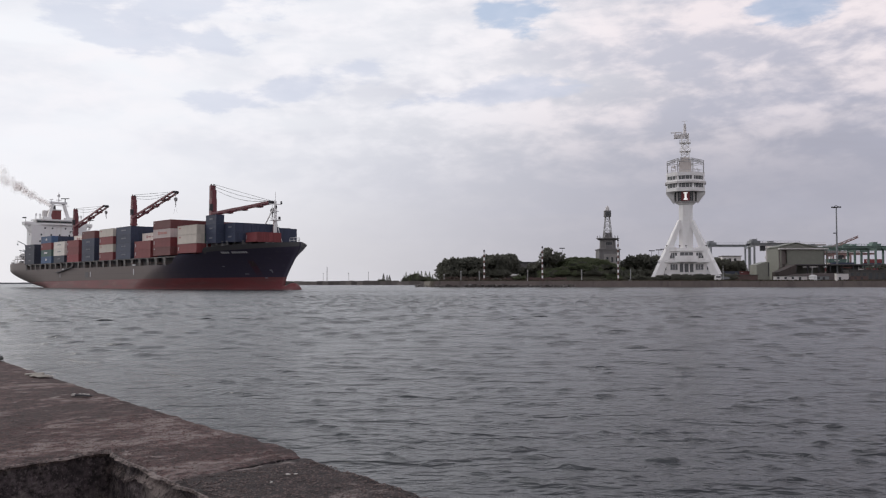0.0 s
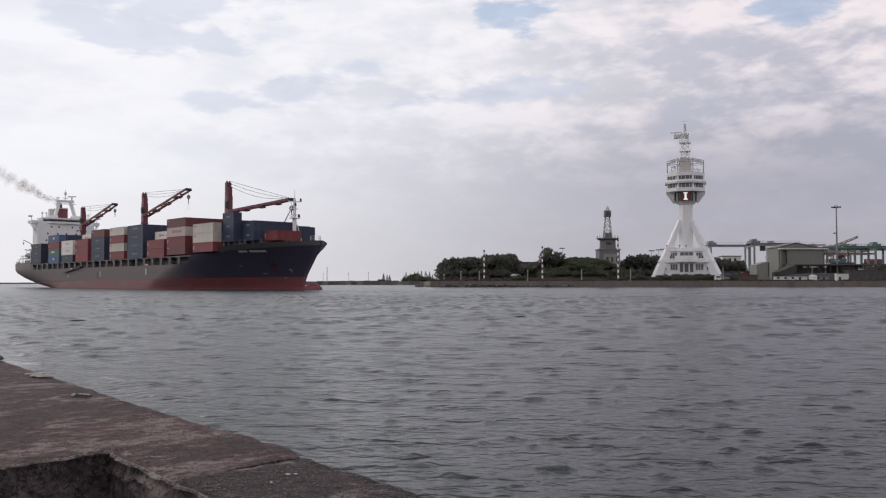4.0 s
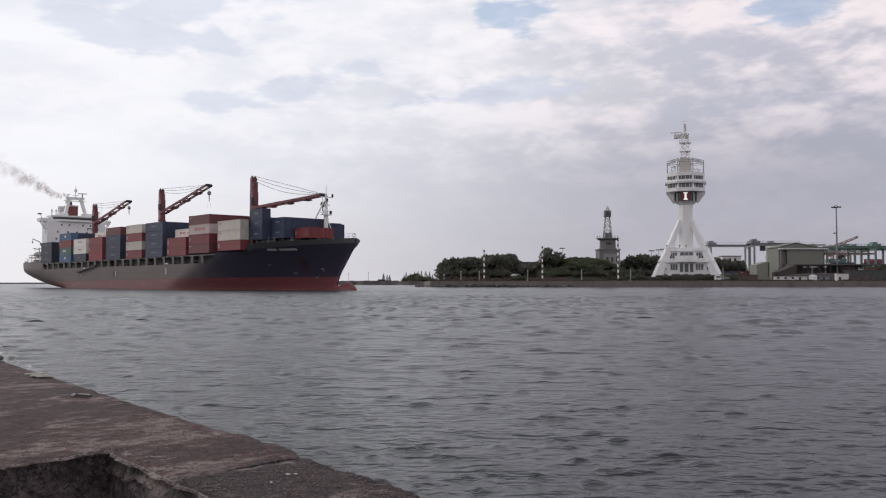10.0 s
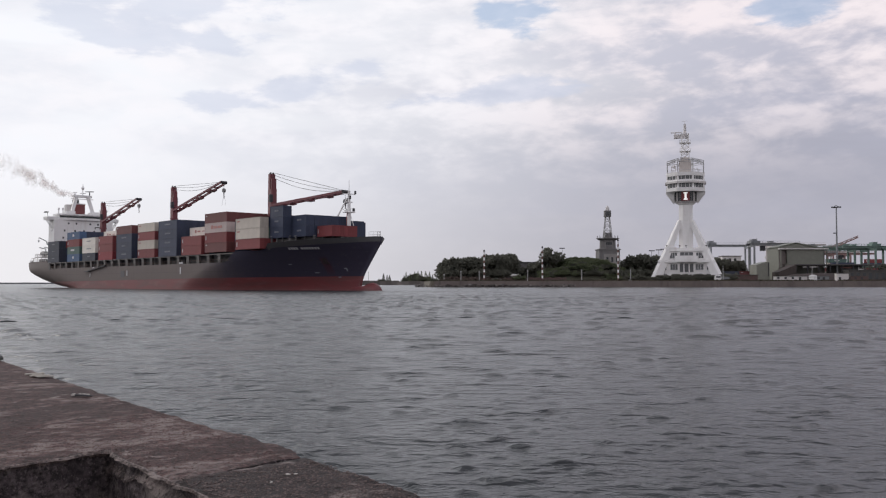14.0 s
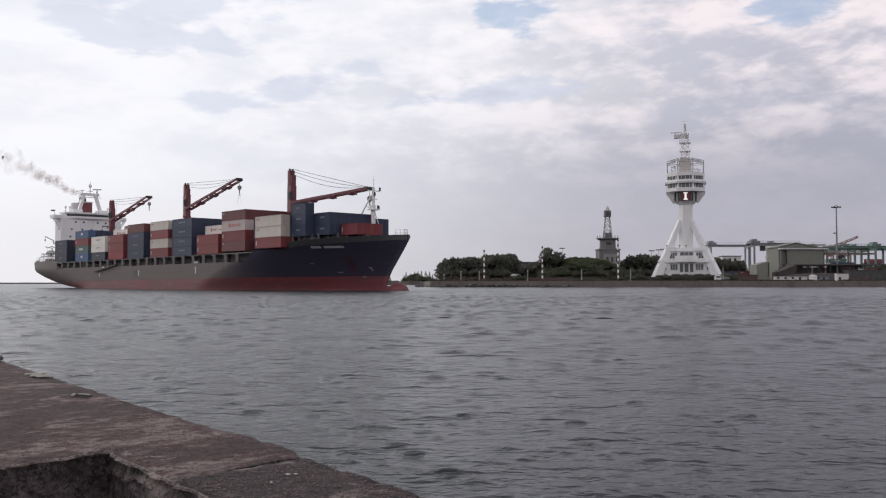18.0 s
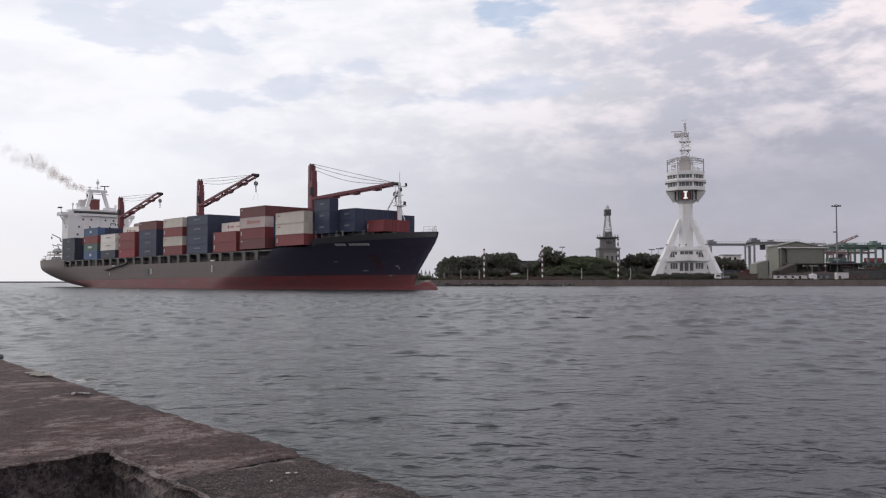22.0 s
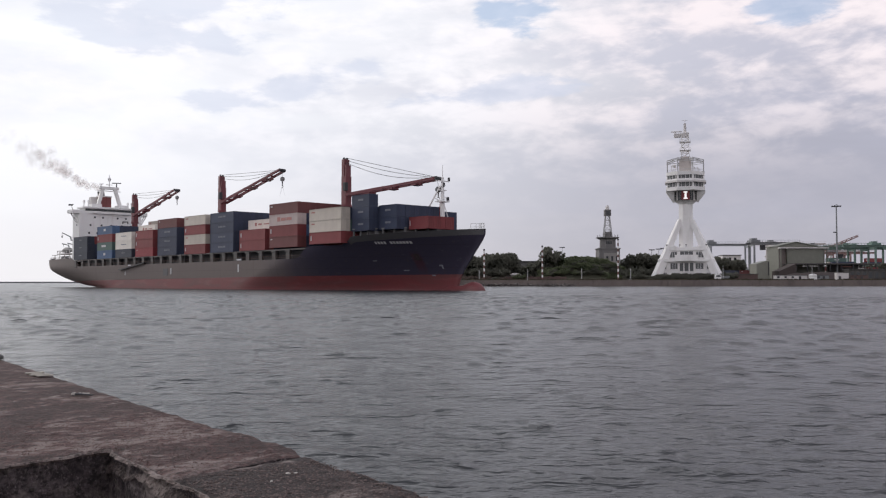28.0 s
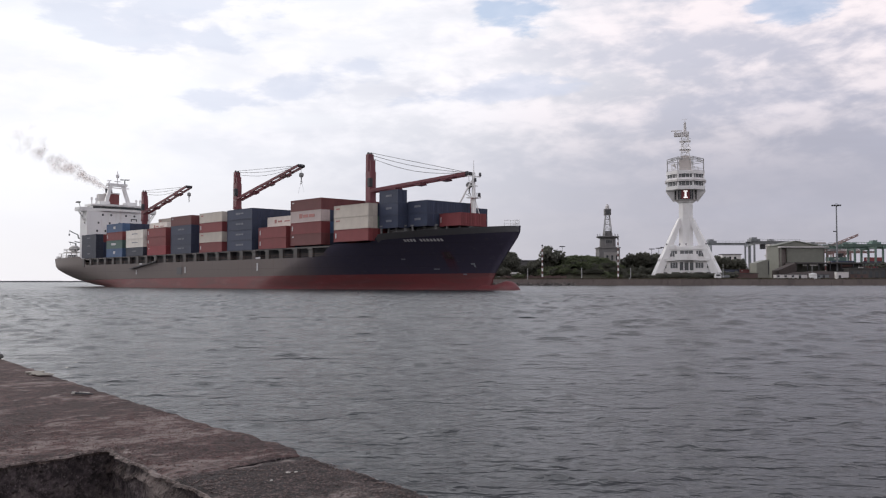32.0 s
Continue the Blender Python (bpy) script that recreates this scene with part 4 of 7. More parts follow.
def make_ship():
    ship = thing("container_ship", pose(0, 0, 0), "laden navy container ship with red boot top and three deck cranes", "ship")
    part("lower_hull", hull_band(True), BOOT, ship, "red antifouling below the boot line", smooth=True)
    part("upper_hull", hull_band(False), NAVY, ship, "navy hull side, faded grey amidships with painted sheen", smooth=True)
    b = fresh()
    rings = []
    for k in range(15):
        x = 56 + 17.5 * (k / 14) ** 0.62
        r = max(0.03, 1 - (max(0.0, x - 67.5) / 6.45) ** 4) ** 0.5 * (0.7 + 0.3 * min(1.0, (x - 56) / 8)) * (1 + 0.09 * math.exp(-((x - 71.8) / 1.7) ** 2))
        rings.append([b.verts.new((x, 2.0 * r * math.cos(q * math.pi / 8), -1.5 + 0.75 * smooth01((x - 67) / 4) + 2.45 * r * math.sin(q * math.pi / 8))) for q in range(16)])
    for r0, r1 in zip(rings, rings[1:]):
        for q in range(16):
            b.faces.new((r0[q], r0[(q + 1) % 16], r1[(q + 1) % 16], r1[q]))
    b.faces.new(rings[-1])
    bmesh.ops.recalc_face_normals(b, faces=b.faces[:])
    part("bulbous_bow", b, BOOT, ship, "red bulbous bow breaking the surface", smooth=True)
    b = fresh()
    for lo, hi, z in ((-150, -112, 9.0), (-112, 34, 6.6), (34, 47, 8.9), (47, 71.8, 10.9)):
        n = 14
        edge = [(lo + (hi - lo) * i / n) for i in range(n + 1)]
        inset = 0.9 if lo == 47 else 0.15
        prism(b, [(x, -max(0.05, half_beam(x, z) - inset)) for x in edge] + [(x, max(0.05, half_beam(x, z) - inset)) for x in edge[::-1]], z - 0.1, z)
    part("deck", b, BROWN_STEEL, ship, "rust-brown steel decks")
    # hatch coamings and the posts under the outer boxes
    for a, e, *_ in BAYS[:9]:
        b = fresh()
        box(b, a + 0.2, e - 0.2, -13.4, 13.4, 6.6, base_height(a) - 0.12)
        part("hatch_coaming", b, DARK, ship, "dark steel hatch coaming below the boxes")
    for a, e, y0, y1, z in ((47.1, 52.8, -11.6, 6.0, 12.6), (53.3, 59.0, -8.8, 1.0, 12.8), (53.3, 59.0, 1.02, 6.0, 11.95), (59.8, 65.4, -5.4, -0.9, 12.7)):
        b = fresh()
        box(b, a, e, y0, y1, 10.9, z)
        part("hatch_coaming", b, BUFF_GREY, ship, "grey steel hatch coaming below the boxes")
    b = fresh()
    box(b, -0.16, 0.16, -0.16, 0.16, 0, 2.35), box(b, -0.5, 0.5, -0.2, 0.2, 2.1, 2.35), box(b, -0.3, 0.3, -0.3, 0.3, 0, 0.15)
    lashing = mesh_of("lashing_post", b, BUFF_GREY)
    for x in (47.4, 49.2, 51.0, 52.8, 54.6, 57.0, 59.2, 61.4, 63.6):
        for s in (-1, 1):
            piece("lashing_post", lashing, ship, pose(x, s * (half_beam(x, 11.0) - 1.3), 10.9))
    for x, s in ((66.3, -1), (66.3, 1), (68.0, -1), (68.0, 1)):
        b = fresh()
        y = s * (half_beam(x, 11.0) - 1.5)
        rod(b, (x, y, 10.9), (x, y, 12.6), 0.3, 0.3, 8), rod(b, (x - 0.7, y, 12.1), (x + 0.7, y, 12.1), 0.45, 0.45, 10)
        part("windlass", b, DARK, ship, "dark anchor windlass drum")
    b = fresh()
    box(b, -0.75, 0.75, -0.3, 0.3, 0, 2.5), box(b, -1.0, 1.0, -0.45, 0.3, 2.1, 2.5), box(b, -1.05, 1.05, -0.3, 0.4, 0, 0.3)
    post = mesh_of("post", b, HULL_GREY)
    x = -109.2
    while x < 31:
        for s in (-1, 1):
            piece("post", post, ship, pose(x, s * 15.6, 6.75))
        x += 6.1
    for s in (-1, 1):
        b = fresh()
        bar(b, (-110, s * 15.7, 9.15), (33, s * 15.7, 9.35), 0.4, 0.3)
        part("side_beam", b, HULL_GREY, ship)
        b = fresh()
        for z in (7.5, 7.9):
            bar(b, (-108, s * 15.95, z), (31, s * 15.95, z), 0.06, 0.06)
        part("side_rail", b, BROWN_STEEL, ship)
    for s in (-1, 1):
        b = fresh()
        rows = []
        for k in range(26):
            x = 46.9 + 27.7 * k / 25
            low = max(deck_edge(x) - 1.15, 9.75 + 0.046 * (x - 47))
            rows.append([b.verts.new((min(x, stem(z)), s * (half_beam(min(x, stem(z)), z) + o + 0.05), z)) for z, o in ((low, 0), (low, 0.06), (deck_edge(x) + 0.05, 0.06), (deck_edge(x) + 0.05, -0.12))])
        for r0, r1 in zip(rows, rows[1:]):
            for j in range(3):
                q = (r0[j], r1[j], r1[j + 1], r0[j + 1])
                b.faces.new(q if s < 0 else q[::-1])
        part("bulwark", b, DARK_GREY_PAINT, ship, "dark grey bulwark round the forecastle")
    # marks on the plating
    for k in range(12):
        if k == 4:
            continue
        b = fresh()
        side_plate(b, 53.2 + k * 0.67, 10.05, 0.40, 0.52)
        part("name_bar", b, LETTER, ship)
    for x, z, w, h in ((2.7, 5.2, 0.6, 1.9), (-35.0, 4.8, 0.6, 1.7), (3.0, 7.35, 2.2, 0.4), (-63.5, 6.9, 1.8, 0.35), (-66.5, 4.4, 0.5, 1.2), (61.5, 3.1, 0.7, 0.25), (63.8, 5.2, 0.7, 0.3), (64.0, 4.8, 0.25, 0.6), (50.0, 6.3, 0.9, 0.2), (56.0, 4.2, 1.2, 0.2)):
        b = fresh()
        side_plate(b, x, z, w, h)
        part("hull_mark", b, DIM_LETTER if x > 45 else LETTER, ship, "faded pale draught mark" if x > 45 else "small white load mark")
    b = fresh()
    side_plate(b, -38.5, 4.6, 3.0, 2.0)
    part("side_door", b, DARK_GREY_PAINT, ship, "dark shell door in the side")
    b = fresh()
    bar(b, (-68, -16.45, 5.7), (-52.3, -16.45, 7.5), 0.6, 0.35), bar(b, (-70.5, -16.45, 5.6), (-67, -16.45, 5.7), 0.7, 0.25)
    part("gangway", b, DARK, ship, "dark stowed accommodation ladder")
    # anchor
    b = fresh()
    side_plate(b, 59.9, 7.2, 1.0, 0.9, 0.05, 0.2), side_plate(b, 59.9, 6.5, 1.5, 0.35, 0.1, 0.3), side_plate(b, 59.9, 6.9, 0.35, 1.1, 0.2, 0.3)
    part("anchor", b, FUNNEL_DARK, ship, "rusty stowed anchor")
    superstructure(ship)
    foremast(ship)
    ship_crane(ship, 31.6, -3.8, 9.0, 31.0, 60.2, -0.4, 24.2, 22.4)
    ship_crane(ship, -29.5, -3.3, 7.0, 32.5, -2.3, -0.3, 31.9, 24.7)
    ship_crane(ship, -93.6, -1.6, 7.0, 31.9, -66.3, 0.5, 31.5, 24.6)
    return ship


def superstructure(ship):
    house = thing("deckhouse", pose(1.0, 0, 0), "", "")
    house.parent = ship
    b = fresh()
    box(b, -125.4, -119.0, -11.5, 11.5, 9.0, 26.6)
    part("accommodation", b, WHITE, house, "white accommodation block", bevel=0.1)
    b = fresh()
    box(b, -134, -125.4, -8, 8, 9.0, 21)
    part("engine_casing", b, WHITE, house, bevel=0.1)
    for lev in range(5):
        b = fresh()
        box(b, -125.45, -119.05, -11.56, -11.5, 12.2 + lev * 2.85, 12.28 + lev * 2.85)
        part("deck_edge", b, WHITE, house)
    b = fresh()
    prism(b, [(-125.2, -9.6), (-119.6, -9.6), (-118.3, -6.5), (-118.0, 0), (-118.3, 6.5), (-119.6, 9.6), (-125.2, 9.6)], 26.6, 27.3)
    prism(b, [(-125.4, -10.0), (-119.4, -10.0), (-118.0, -6.8), (-117.6, 0), (-118.0, 6.8), (-119.4, 10.0), (-125.4, 10.0)], 28.4, 29.0)
    prism(b, [(-124.8, -9.3), (-119.8, -9.3), (-118.6, -6.3), (-118.3, 0), (-118.6, 6.3), (-119.8, 9.3), (-124.8, 9.3)], 27.3, 28.4)
    part("wheelhouse", b, WHITE, house)
    rim = [(-119.75, -9.2), (-118.55, -6.3), (-118.25, 0.0), (-118.55, 6.3), (-119.75, 9.2)]
    for (xa, ya), (xb, yb) in zip(rim, rim[1:]):
        for k in range(4):
            f0, f1 = (k + 0.02) / 4, (k + 0.98) / 4
            b = fresh()
            bar(b, (xa + (xb - xa) * f0 + 0.03, ya + (yb - ya) * f0, 27.85), (xa + (xb - xa) * f1 + 0.03, ya + (yb - ya) * f1, 27.85), 0.08, 0.72)
            part("bridge_window", b, GLASS, house)
    for s in (-1, 1):
        b = fresh()
        box(b, -124.0, -119.4, min(s * 9.6, s * 13.9), max(s * 9.6, s * 13.9), 26.4, 26.75), box(b, -119.6, -119.35, min(s * 9.6, s * 13.9), max(s * 9.6, s * 13.9), 26.75, 27.7)
        box(b, -124.0, -119.4, min(s * 13.7, s * 13.95), max(s * 13.7, s * 13.95), 26.75, 27.7)
        bar(b, (-121.5, s * 13.6, 26.4), (-121.5, s * 11.5, 23.0), 0.3), bar(b, (-119.7, s * 13.6, 26.4), (-119.7, s * 11.5, 23.0), 0.3)
        wing = part("bridge_wing", b, WHITE, house, "white bridge wing on brackets")
        b = fresh()
        bar(b, (-122.8, s * 13.4, 29.3), (-119.6, s * 14.2, 29.5), 1.5, 0.12), rod(b, (-121, s * 13.2, 27.7), (-121, s * 13.6, 29.3), 0.08, 0.08, 6)
        part("awning", b, DARK, wing, "dark awning")
    b = fresh()
    box(b, -0.05, 0.05, -0.30, 0.30, -0.34, 0.34)
    pane = mesh_of("cabin_window", b, GLASS)
    for lev, ys in ((0, (-7.5, -4, 2.5, 7)), (1, (-8, -5, -1.5, 3.5, 7.5)), (2, (-8, -5, 2, 5, 8.5)), (3, (-7.5, -3.5, 0, 4, 7.5)), (4, (-6, -3, 2.4, 5.5))):
        for y in ys:
            piece("cabin_window", pane, house, pose(-118.97, y, 13.8 + lev * 2.85))
    for x, z in ((-123.0, 16.6), (-121.2, 22.3), (-123.4, 25.0)):
        piece("cabin_window", pane, house, pose(x, -11.53, z, 0, 0, 90))
    b = fresh()
    box(b, -119.02, -118.9, 4.2, 6.4, 23.9, 24.2), box(b, -119.02, -118.9, 4.2, 4.5, 23.3, 23.9), box(b, -119.02, -118.9, 6.1, 6.4, 23.3, 23.9)
    part("stowed_davit", b, DARK, house, "small dark bracket on the front")
    # radar mast: a portal of two raked legs
    for s in (-1, 1):
        b = fresh()
        bar(b, (-121.0, s * 4.3, 29.0), (-121.6, s * 2.1, 36.6), 1.2, 1.0, (1, 0, 0))
        part("mast_leg", b, WHITE, house, "white raked radar mast leg", bevel=0.06)
        b = fresh()
        box(b, -124, -119.6, s * 5.0 - 1.8, s * 5.0 + 1.8, 29.0, 30.2)
        part("mast_foot", b, WHITE, house, bevel=0.08)
    b = fresh()
    box(b, -122.3, -120.9, -3.6, 3.6, 35.9, 36.9), box(b, -122.0, -121.2, -4.4, 4.4, 35.2, 35.45)
    part("mast_bridge", b, WHITE, house, bevel=0.06)
    b = fresh()
    rod(b, (-121.6, 0.2, 36.9), (-121.6, 0.2, 41.4), 0.2, 0.09, 8), rod(b, (-121.6, 0.2, 39.0), (-121.6, 0.2, 39.9), 0.42, 0.62, 12), rod(b, (-121.6, 0.2, 39.9), (-121.6, 0.2, 40.5), 0.62, 0.25, 12), box(b, -121.9, -121.3, -0.9, 1.3, 37.6, 37.8)
    part("signal_mast", b, WHITE, house)
    for y0, z, w in ((2.9, 38.3, 1.7), (-2.8, 37.6, 0.7)):
        b = fresh()
        rod(b, (-121.6, y0, 36.9), (-121.6, y0, z), 0.25, 0.18, 8), bar(b, (-121.6, y0 - w, z + 0.1), (-121.6, y0 + w, z + 0.3), 0.3, 0.32)
        part("radar_scanner", b, DARK if w > 1.5 else WHITE, house)
    for y in (-7.6, -9.2, 7.0, 8.4, 9.6):
        b = fresh()
        rod(b, (-121, y, 29.0), (-121, y, 30.6), 0.2, 0.2, 8), rod(b, (-121, y, 30.6), (-121, y, 31.4), 0.5, 0.28, 10)
        part("aerial_dome", b, WHITE, house)
    b = fresh()
    rod(b, (-120, 10.2, 29), (-120, 10.2, 35), 0.08, 0.04, 5)
    part("whip_aerial", b, WHITE, house)
    b = fresh()
    prism(b, [(-129.0, -1.7), (-125.6, -1.7), (-124.9, 0.4), (-125.6, 2.6), (-129.0, 2.6)], 20.9, 33.4)
    part("funnel", b, FUNNEL_RED, house, "dark red funnel")
    b = fresh()
    box(b, -131.4, -125.4, -4.0, 4.0, 20.9, 29.2), box(b, -129.2, -125.5, -1.9, 2.8, 33.4, 33.9), box(b, -129.6, -127.2, -4.2, -1.9, 29.2, 33.4)
    part("funnel_casing", b, SHADE_WHITE, house, bevel=0.1)
    for x, y in ((-128.6, -0.9), (-128.6, 0.9), (-126.8, 0.0)):
        b = fresh()
        rod(b, (x, y, 34.1), (x - 0.5, y, 35.6), 0.4, 0.4, 10)
        part("exhaust_pipe", b, DARK, house)
    # davit, poop gear and rails aft
    b = fresh()
    bar(b, (-126.4, -11.8, 18.2), (-127.0, -14.6, 19.6), 0.3), bar(b, (-126.4, -11.6, 17.0), (-126.4, -11.8, 18.2), 0.35)
    rod(b, (-127.0, -14.6, 19.6), (-127.0, -14.6, 18.4), 0.06, 0.06, 5), rod(b, (-127, -14.6, 18.5), (-127, -14.6, 17.8), 0.3, 0.2, 8), rod(b, (-126.4, -8.2, 17.0), (-126.4, -11.7, 17.0), 0.25, 0.25, 6)
    part("davit", b, GREY_STEEL, house, "grey provision davit")
    for x, z in ((-128, 13.5), (-133, 12.8), (-138, 13.2), (-143, 11.8)):
        b = fresh()
        rod(b, (x, -11.5, 9.0), (x, -11.5, z), 0.14, 0.14, 6), bar(b, (x - 2.5, -11.5, z), (x + 2.5, -11.5, z), 0.3, 0.22)
        part("awning_post", b, SHADE_WHITE, house)
    b = fresh()
    box(b, -138, -127.5, -12.6, -8.6, 11.9, 12.3)
    boat_deck = part("boat_deck", b, SHADE_WHITE, house, "white boat platform")
    b = fresh()
    for x in (-137.6, -134.2, -130.8, -128):
        rod(b, (x, -12.5, 12.3), (x, -12.5, 13.4), 0.06, 0.06, 5)
    for z in (12.85, 13.4):
        rod(b, (-137.6, -12.5, z), (-128, -12.5, z), 0.05, 0.05, 5)
    part("rail", b, SHADE_WHITE, boat_deck)
    b = fresh()
    rings = []
    for k in range(9):
        f = k / 8
        r = max(0.12, math.sin(math.pi * (0.06 + 0.88 * f)) ** 0.55)
        rings.append([b.verts.new((-136.6 + 7.6 * f, -10.6 + 1.3 * r * math.cos(q * math.pi / 5), 13.5 + 1.15 * r * math.sin(q * math.pi / 5))) for q in range(10)])
    for r0, r1 in zip(rings, rings[1:]):
        for q in range(10):
            b.faces.new((r0[q], r0[(q + 1) % 10], r1[(q + 1) % 10], r1[q]))
    b.faces.new(rings[0]), b.faces.new(rings[-1])
    bmesh.ops.recalc_face_normals(b, faces=b.faces[:])
    boat = part("lifeboat", b, BUFF_GREY, house, "grey covered lifeboat", smooth=True)
    for x in (-135.6, -130.0):
        b = fresh()
        bar(b, (x, -9.0, 12.2), (x, -9.2, 15.6), 0.3), bar(b, (x, -9.2, 15.5), (x, -11.6, 16.0), 0.3), rod(b, (x, -11.2, 15.9), (x, -10.8, 14.5), 0.05, 0.05, 5)
        part("boat_davit", b, GREY_STEEL, house)
    for x0, x1, y0, y1, z in ((-143, -140, -9.5, -6.5, 11.6), (-148, -146.5, -7, -4, 10.9), (-146, -144.6, 2, 6, 11.4)):
        b = fresh()
        box(b, x0, x1, y0, y1, 9.0, 9.9), rod(b, ((x0 + x1) / 2, y0, (9.2 + z) / 2), ((x0 + x1) / 2, y1, (9.2 + z) / 2), (z - 9.2) / 2, (z - 9.2) / 2, 12)
        part("mooring_winch", b, DARK, house, "dark mooring winch", bevel=0.06)
    b = fresh()
    last = None
    for k in range(17):
        x = -151.2 + 2.6 * k
        p = Vector((x, -max(0.4, half_beam(x, 10.0) - 0.3), 0))
        rod(b, p + Vector((0, 0, 9.9)), p + Vector((0, 0, 11.0)), 0.06, 0.06, 5)
        if last is not None:
            for z in (10.45, 11.0):
                rod(b, last + Vector((0, 0, z)), p + Vector((0, 0, z)), 0.05, 0.05, 5)
        last = p
    part("poop_rail", b, SHADE_WHITE, house, "thin white rail round the poop")
    for x in (-150.6, -148.6, -145.0, -143.8):
        b = fresh()
        y = -max(0.6, half_beam(x, 10.0) - 0.8)
        rod(b, (x, y, 9.0), (x, y, 10.7), 0.3, 0.34, 8)
        part("bollard", b, DARK, house)


def foremast(ship):
    mast = thing("foremast", pose(61.3, 0, 0), "", "")
    mast.parent = ship
    b = fresh()
    rod(b, (0, 0, 10.9), (0, 0, 19.0), 0.55, 0.5, 12), rod(b, (0, 0, 19.0), (0, 0, 24.4), 0.44, 0.32, 12), rod(b, (0, 0, 24.4), (0, 0, 27.0), 0.09, 0.05, 6)
    part("pole", b, WHITE, mast)
    b = fresh()
    box(b, -0.9, 0.9, -1.3, 1.3, 19.0, 19.2)
    for y in (-1.2, 0, 1.2):
        rod(b, (0.8, y, 19.1), (0.8, y, 20.0), 0.05, 0.05, 5)
    bar(b, (0.8, -1.2, 20.0), (0.8, 1.2, 20.0), 0.07)
    part("platform", b, WHITE, mast)
    for x, w, z in ((0, 1.9, 23.6), (0.1, 1.0, 21.6)):
        b = fresh()
        bar(b, (x, -w, z), (x, w, z), 0.22)
        part("yardarm", b, WHITE, mast)
    for x, y, z, r in ((0, -1.9, 23.7, 0.28), (0, 1.9, 23.7, 0.28), (0.7, 0.9, 19.3, 0.34), (0.5, 0, 22.4, 0.25)):
        b = fresh()
        rod(b, (x, y, z), (x, y, z + 0.8), r, r * 0.85, 8)
        part("lantern", b, DARK, mast, "dark navigation lamp")
    for s in (-1, 1):
        for p, q, r in (((-0.2, s * 0.4, 22.6), (-4.6, s * 3.0, 13.6), 0.19), ((-1.5, s * 1.1, 20.0), (0, 0, 19.1), 0.08), ((0.2, s * 0.3, 18.6), (1.6, s * 1.6, 12.0), 0.09)):
            b = fresh()
            rod(b, p, q, r, r, 6)
            part("strut", b, WHITE, mast)
    b = fresh()
    for s in (-0.22, 0.22):
        rod(b, (-0.75, s, 12), (-0.6, s, 19), 0.05, 0.05, 5)
    for k in range(14):
        rod(b, (-0.75, -0.25, 12.3 + k * 0.48), (-0.75, 0.25, 12.3 + k * 0.48), 0.035, 0.035, 5)
    part("ladder", b, RED, mast, "red rung ladder")
    b = fresh()
    for x, y in ((73.9, 0.4), (73.9, -0.4), (73.0, -0.8), (73.0, 0.8), (74.6, 0), (71.8, -1.3), (71.8, 1.3)):
        x -= 0.6
        rod(b, (x - 61.3, y, 12.0), (x - 61.3, y, 13.8), 0.05, 0.05, 5)
    for z in (13.1, 13.8):
        for a, e in (((71.8, -1.3), (73.0, -0.8)), ((73.0, -0.8), (73.9, -0.4)), ((73.9, -0.4), (74.6, 0)), ((74.6, 0), (73.9, 0.4)), ((73.9, 0.4), (73.0, 0.8)), ((73.0, 0.8), (71.8, 1.3))):
            rod(b, (a[0] - 61.9, a[1], z), (e[0] - 61.9, e[1], z), 0.045, 0.045, 5)
    part("bow_rail", b, WHITE, mast, "thin white rail at the stem head")


# bays: after end, forward end, tiers of the outer starboard stack from below
BAYS = [
    (-110.2, -98.0, "nnn"), (-89.4, -77.2, "bgrb"), (-74.4, -62.2, "nxx"), (-59.4, -47.2, "Rrr"), (-44.0, -31.8, "ssso"),
    (-27.1, -14.9, "rtrt"), (-12.2, 0.0, "ssss"), (3.1, 15.3, "rr"), (17.2, 29.4, "orpo"), (34.2, 46.4, "rtt"),
    (46.9, 52.96, "sss"), (53.1, 59.16, "ss"), (59.6, 65.66, "r"),
]
BOX_COLORS = {
    "n": make_ribbed("dark_navy_box", (0.040, 0.047, 0.070)), "s": make_ribbed("navy_blue_box", (0.037, 0.048, 0.086)), "b": make_ribbed("bright_blue_box", (0.065, 0.118, 0.225)),
    "r": make_ribbed("rust_red_box", (0.205, 0.045, 0.048)), "R": make_ribbed("crimson_box", (0.26, 0.038, 0.048)), "o": make_ribbed("brown_box", (0.155, 0.050, 0.050)),
    "w": make_ribbed("off_white_box", (0.74, 0.68, 0.62)), "t": make_ribbed("pale_grey_box", (0.53, 0.48, 0.42)), "p": make_ribbed("pinkish_grey_box", (0.54, 0.45, 0.43)),
    "g": make_ribbed("green_box", (0.080, 0.135, 0.120)), "x": make_ribbed("cream_white_box", (0.72, 0.68, 0.62)),
}
BOX_WORDS = {"n": "dark navy", "s": "navy blue", "b": "bright blue", "r": "rust-red", "R": "crimson", "o": "brown", "w": "off-white", "t": "pale grey", "p": "pinkish grey", "g": "green", "x": "cream-white"}
BOX_H, BOX_W = 2.62, 2.44
BOX_KINDS = {}


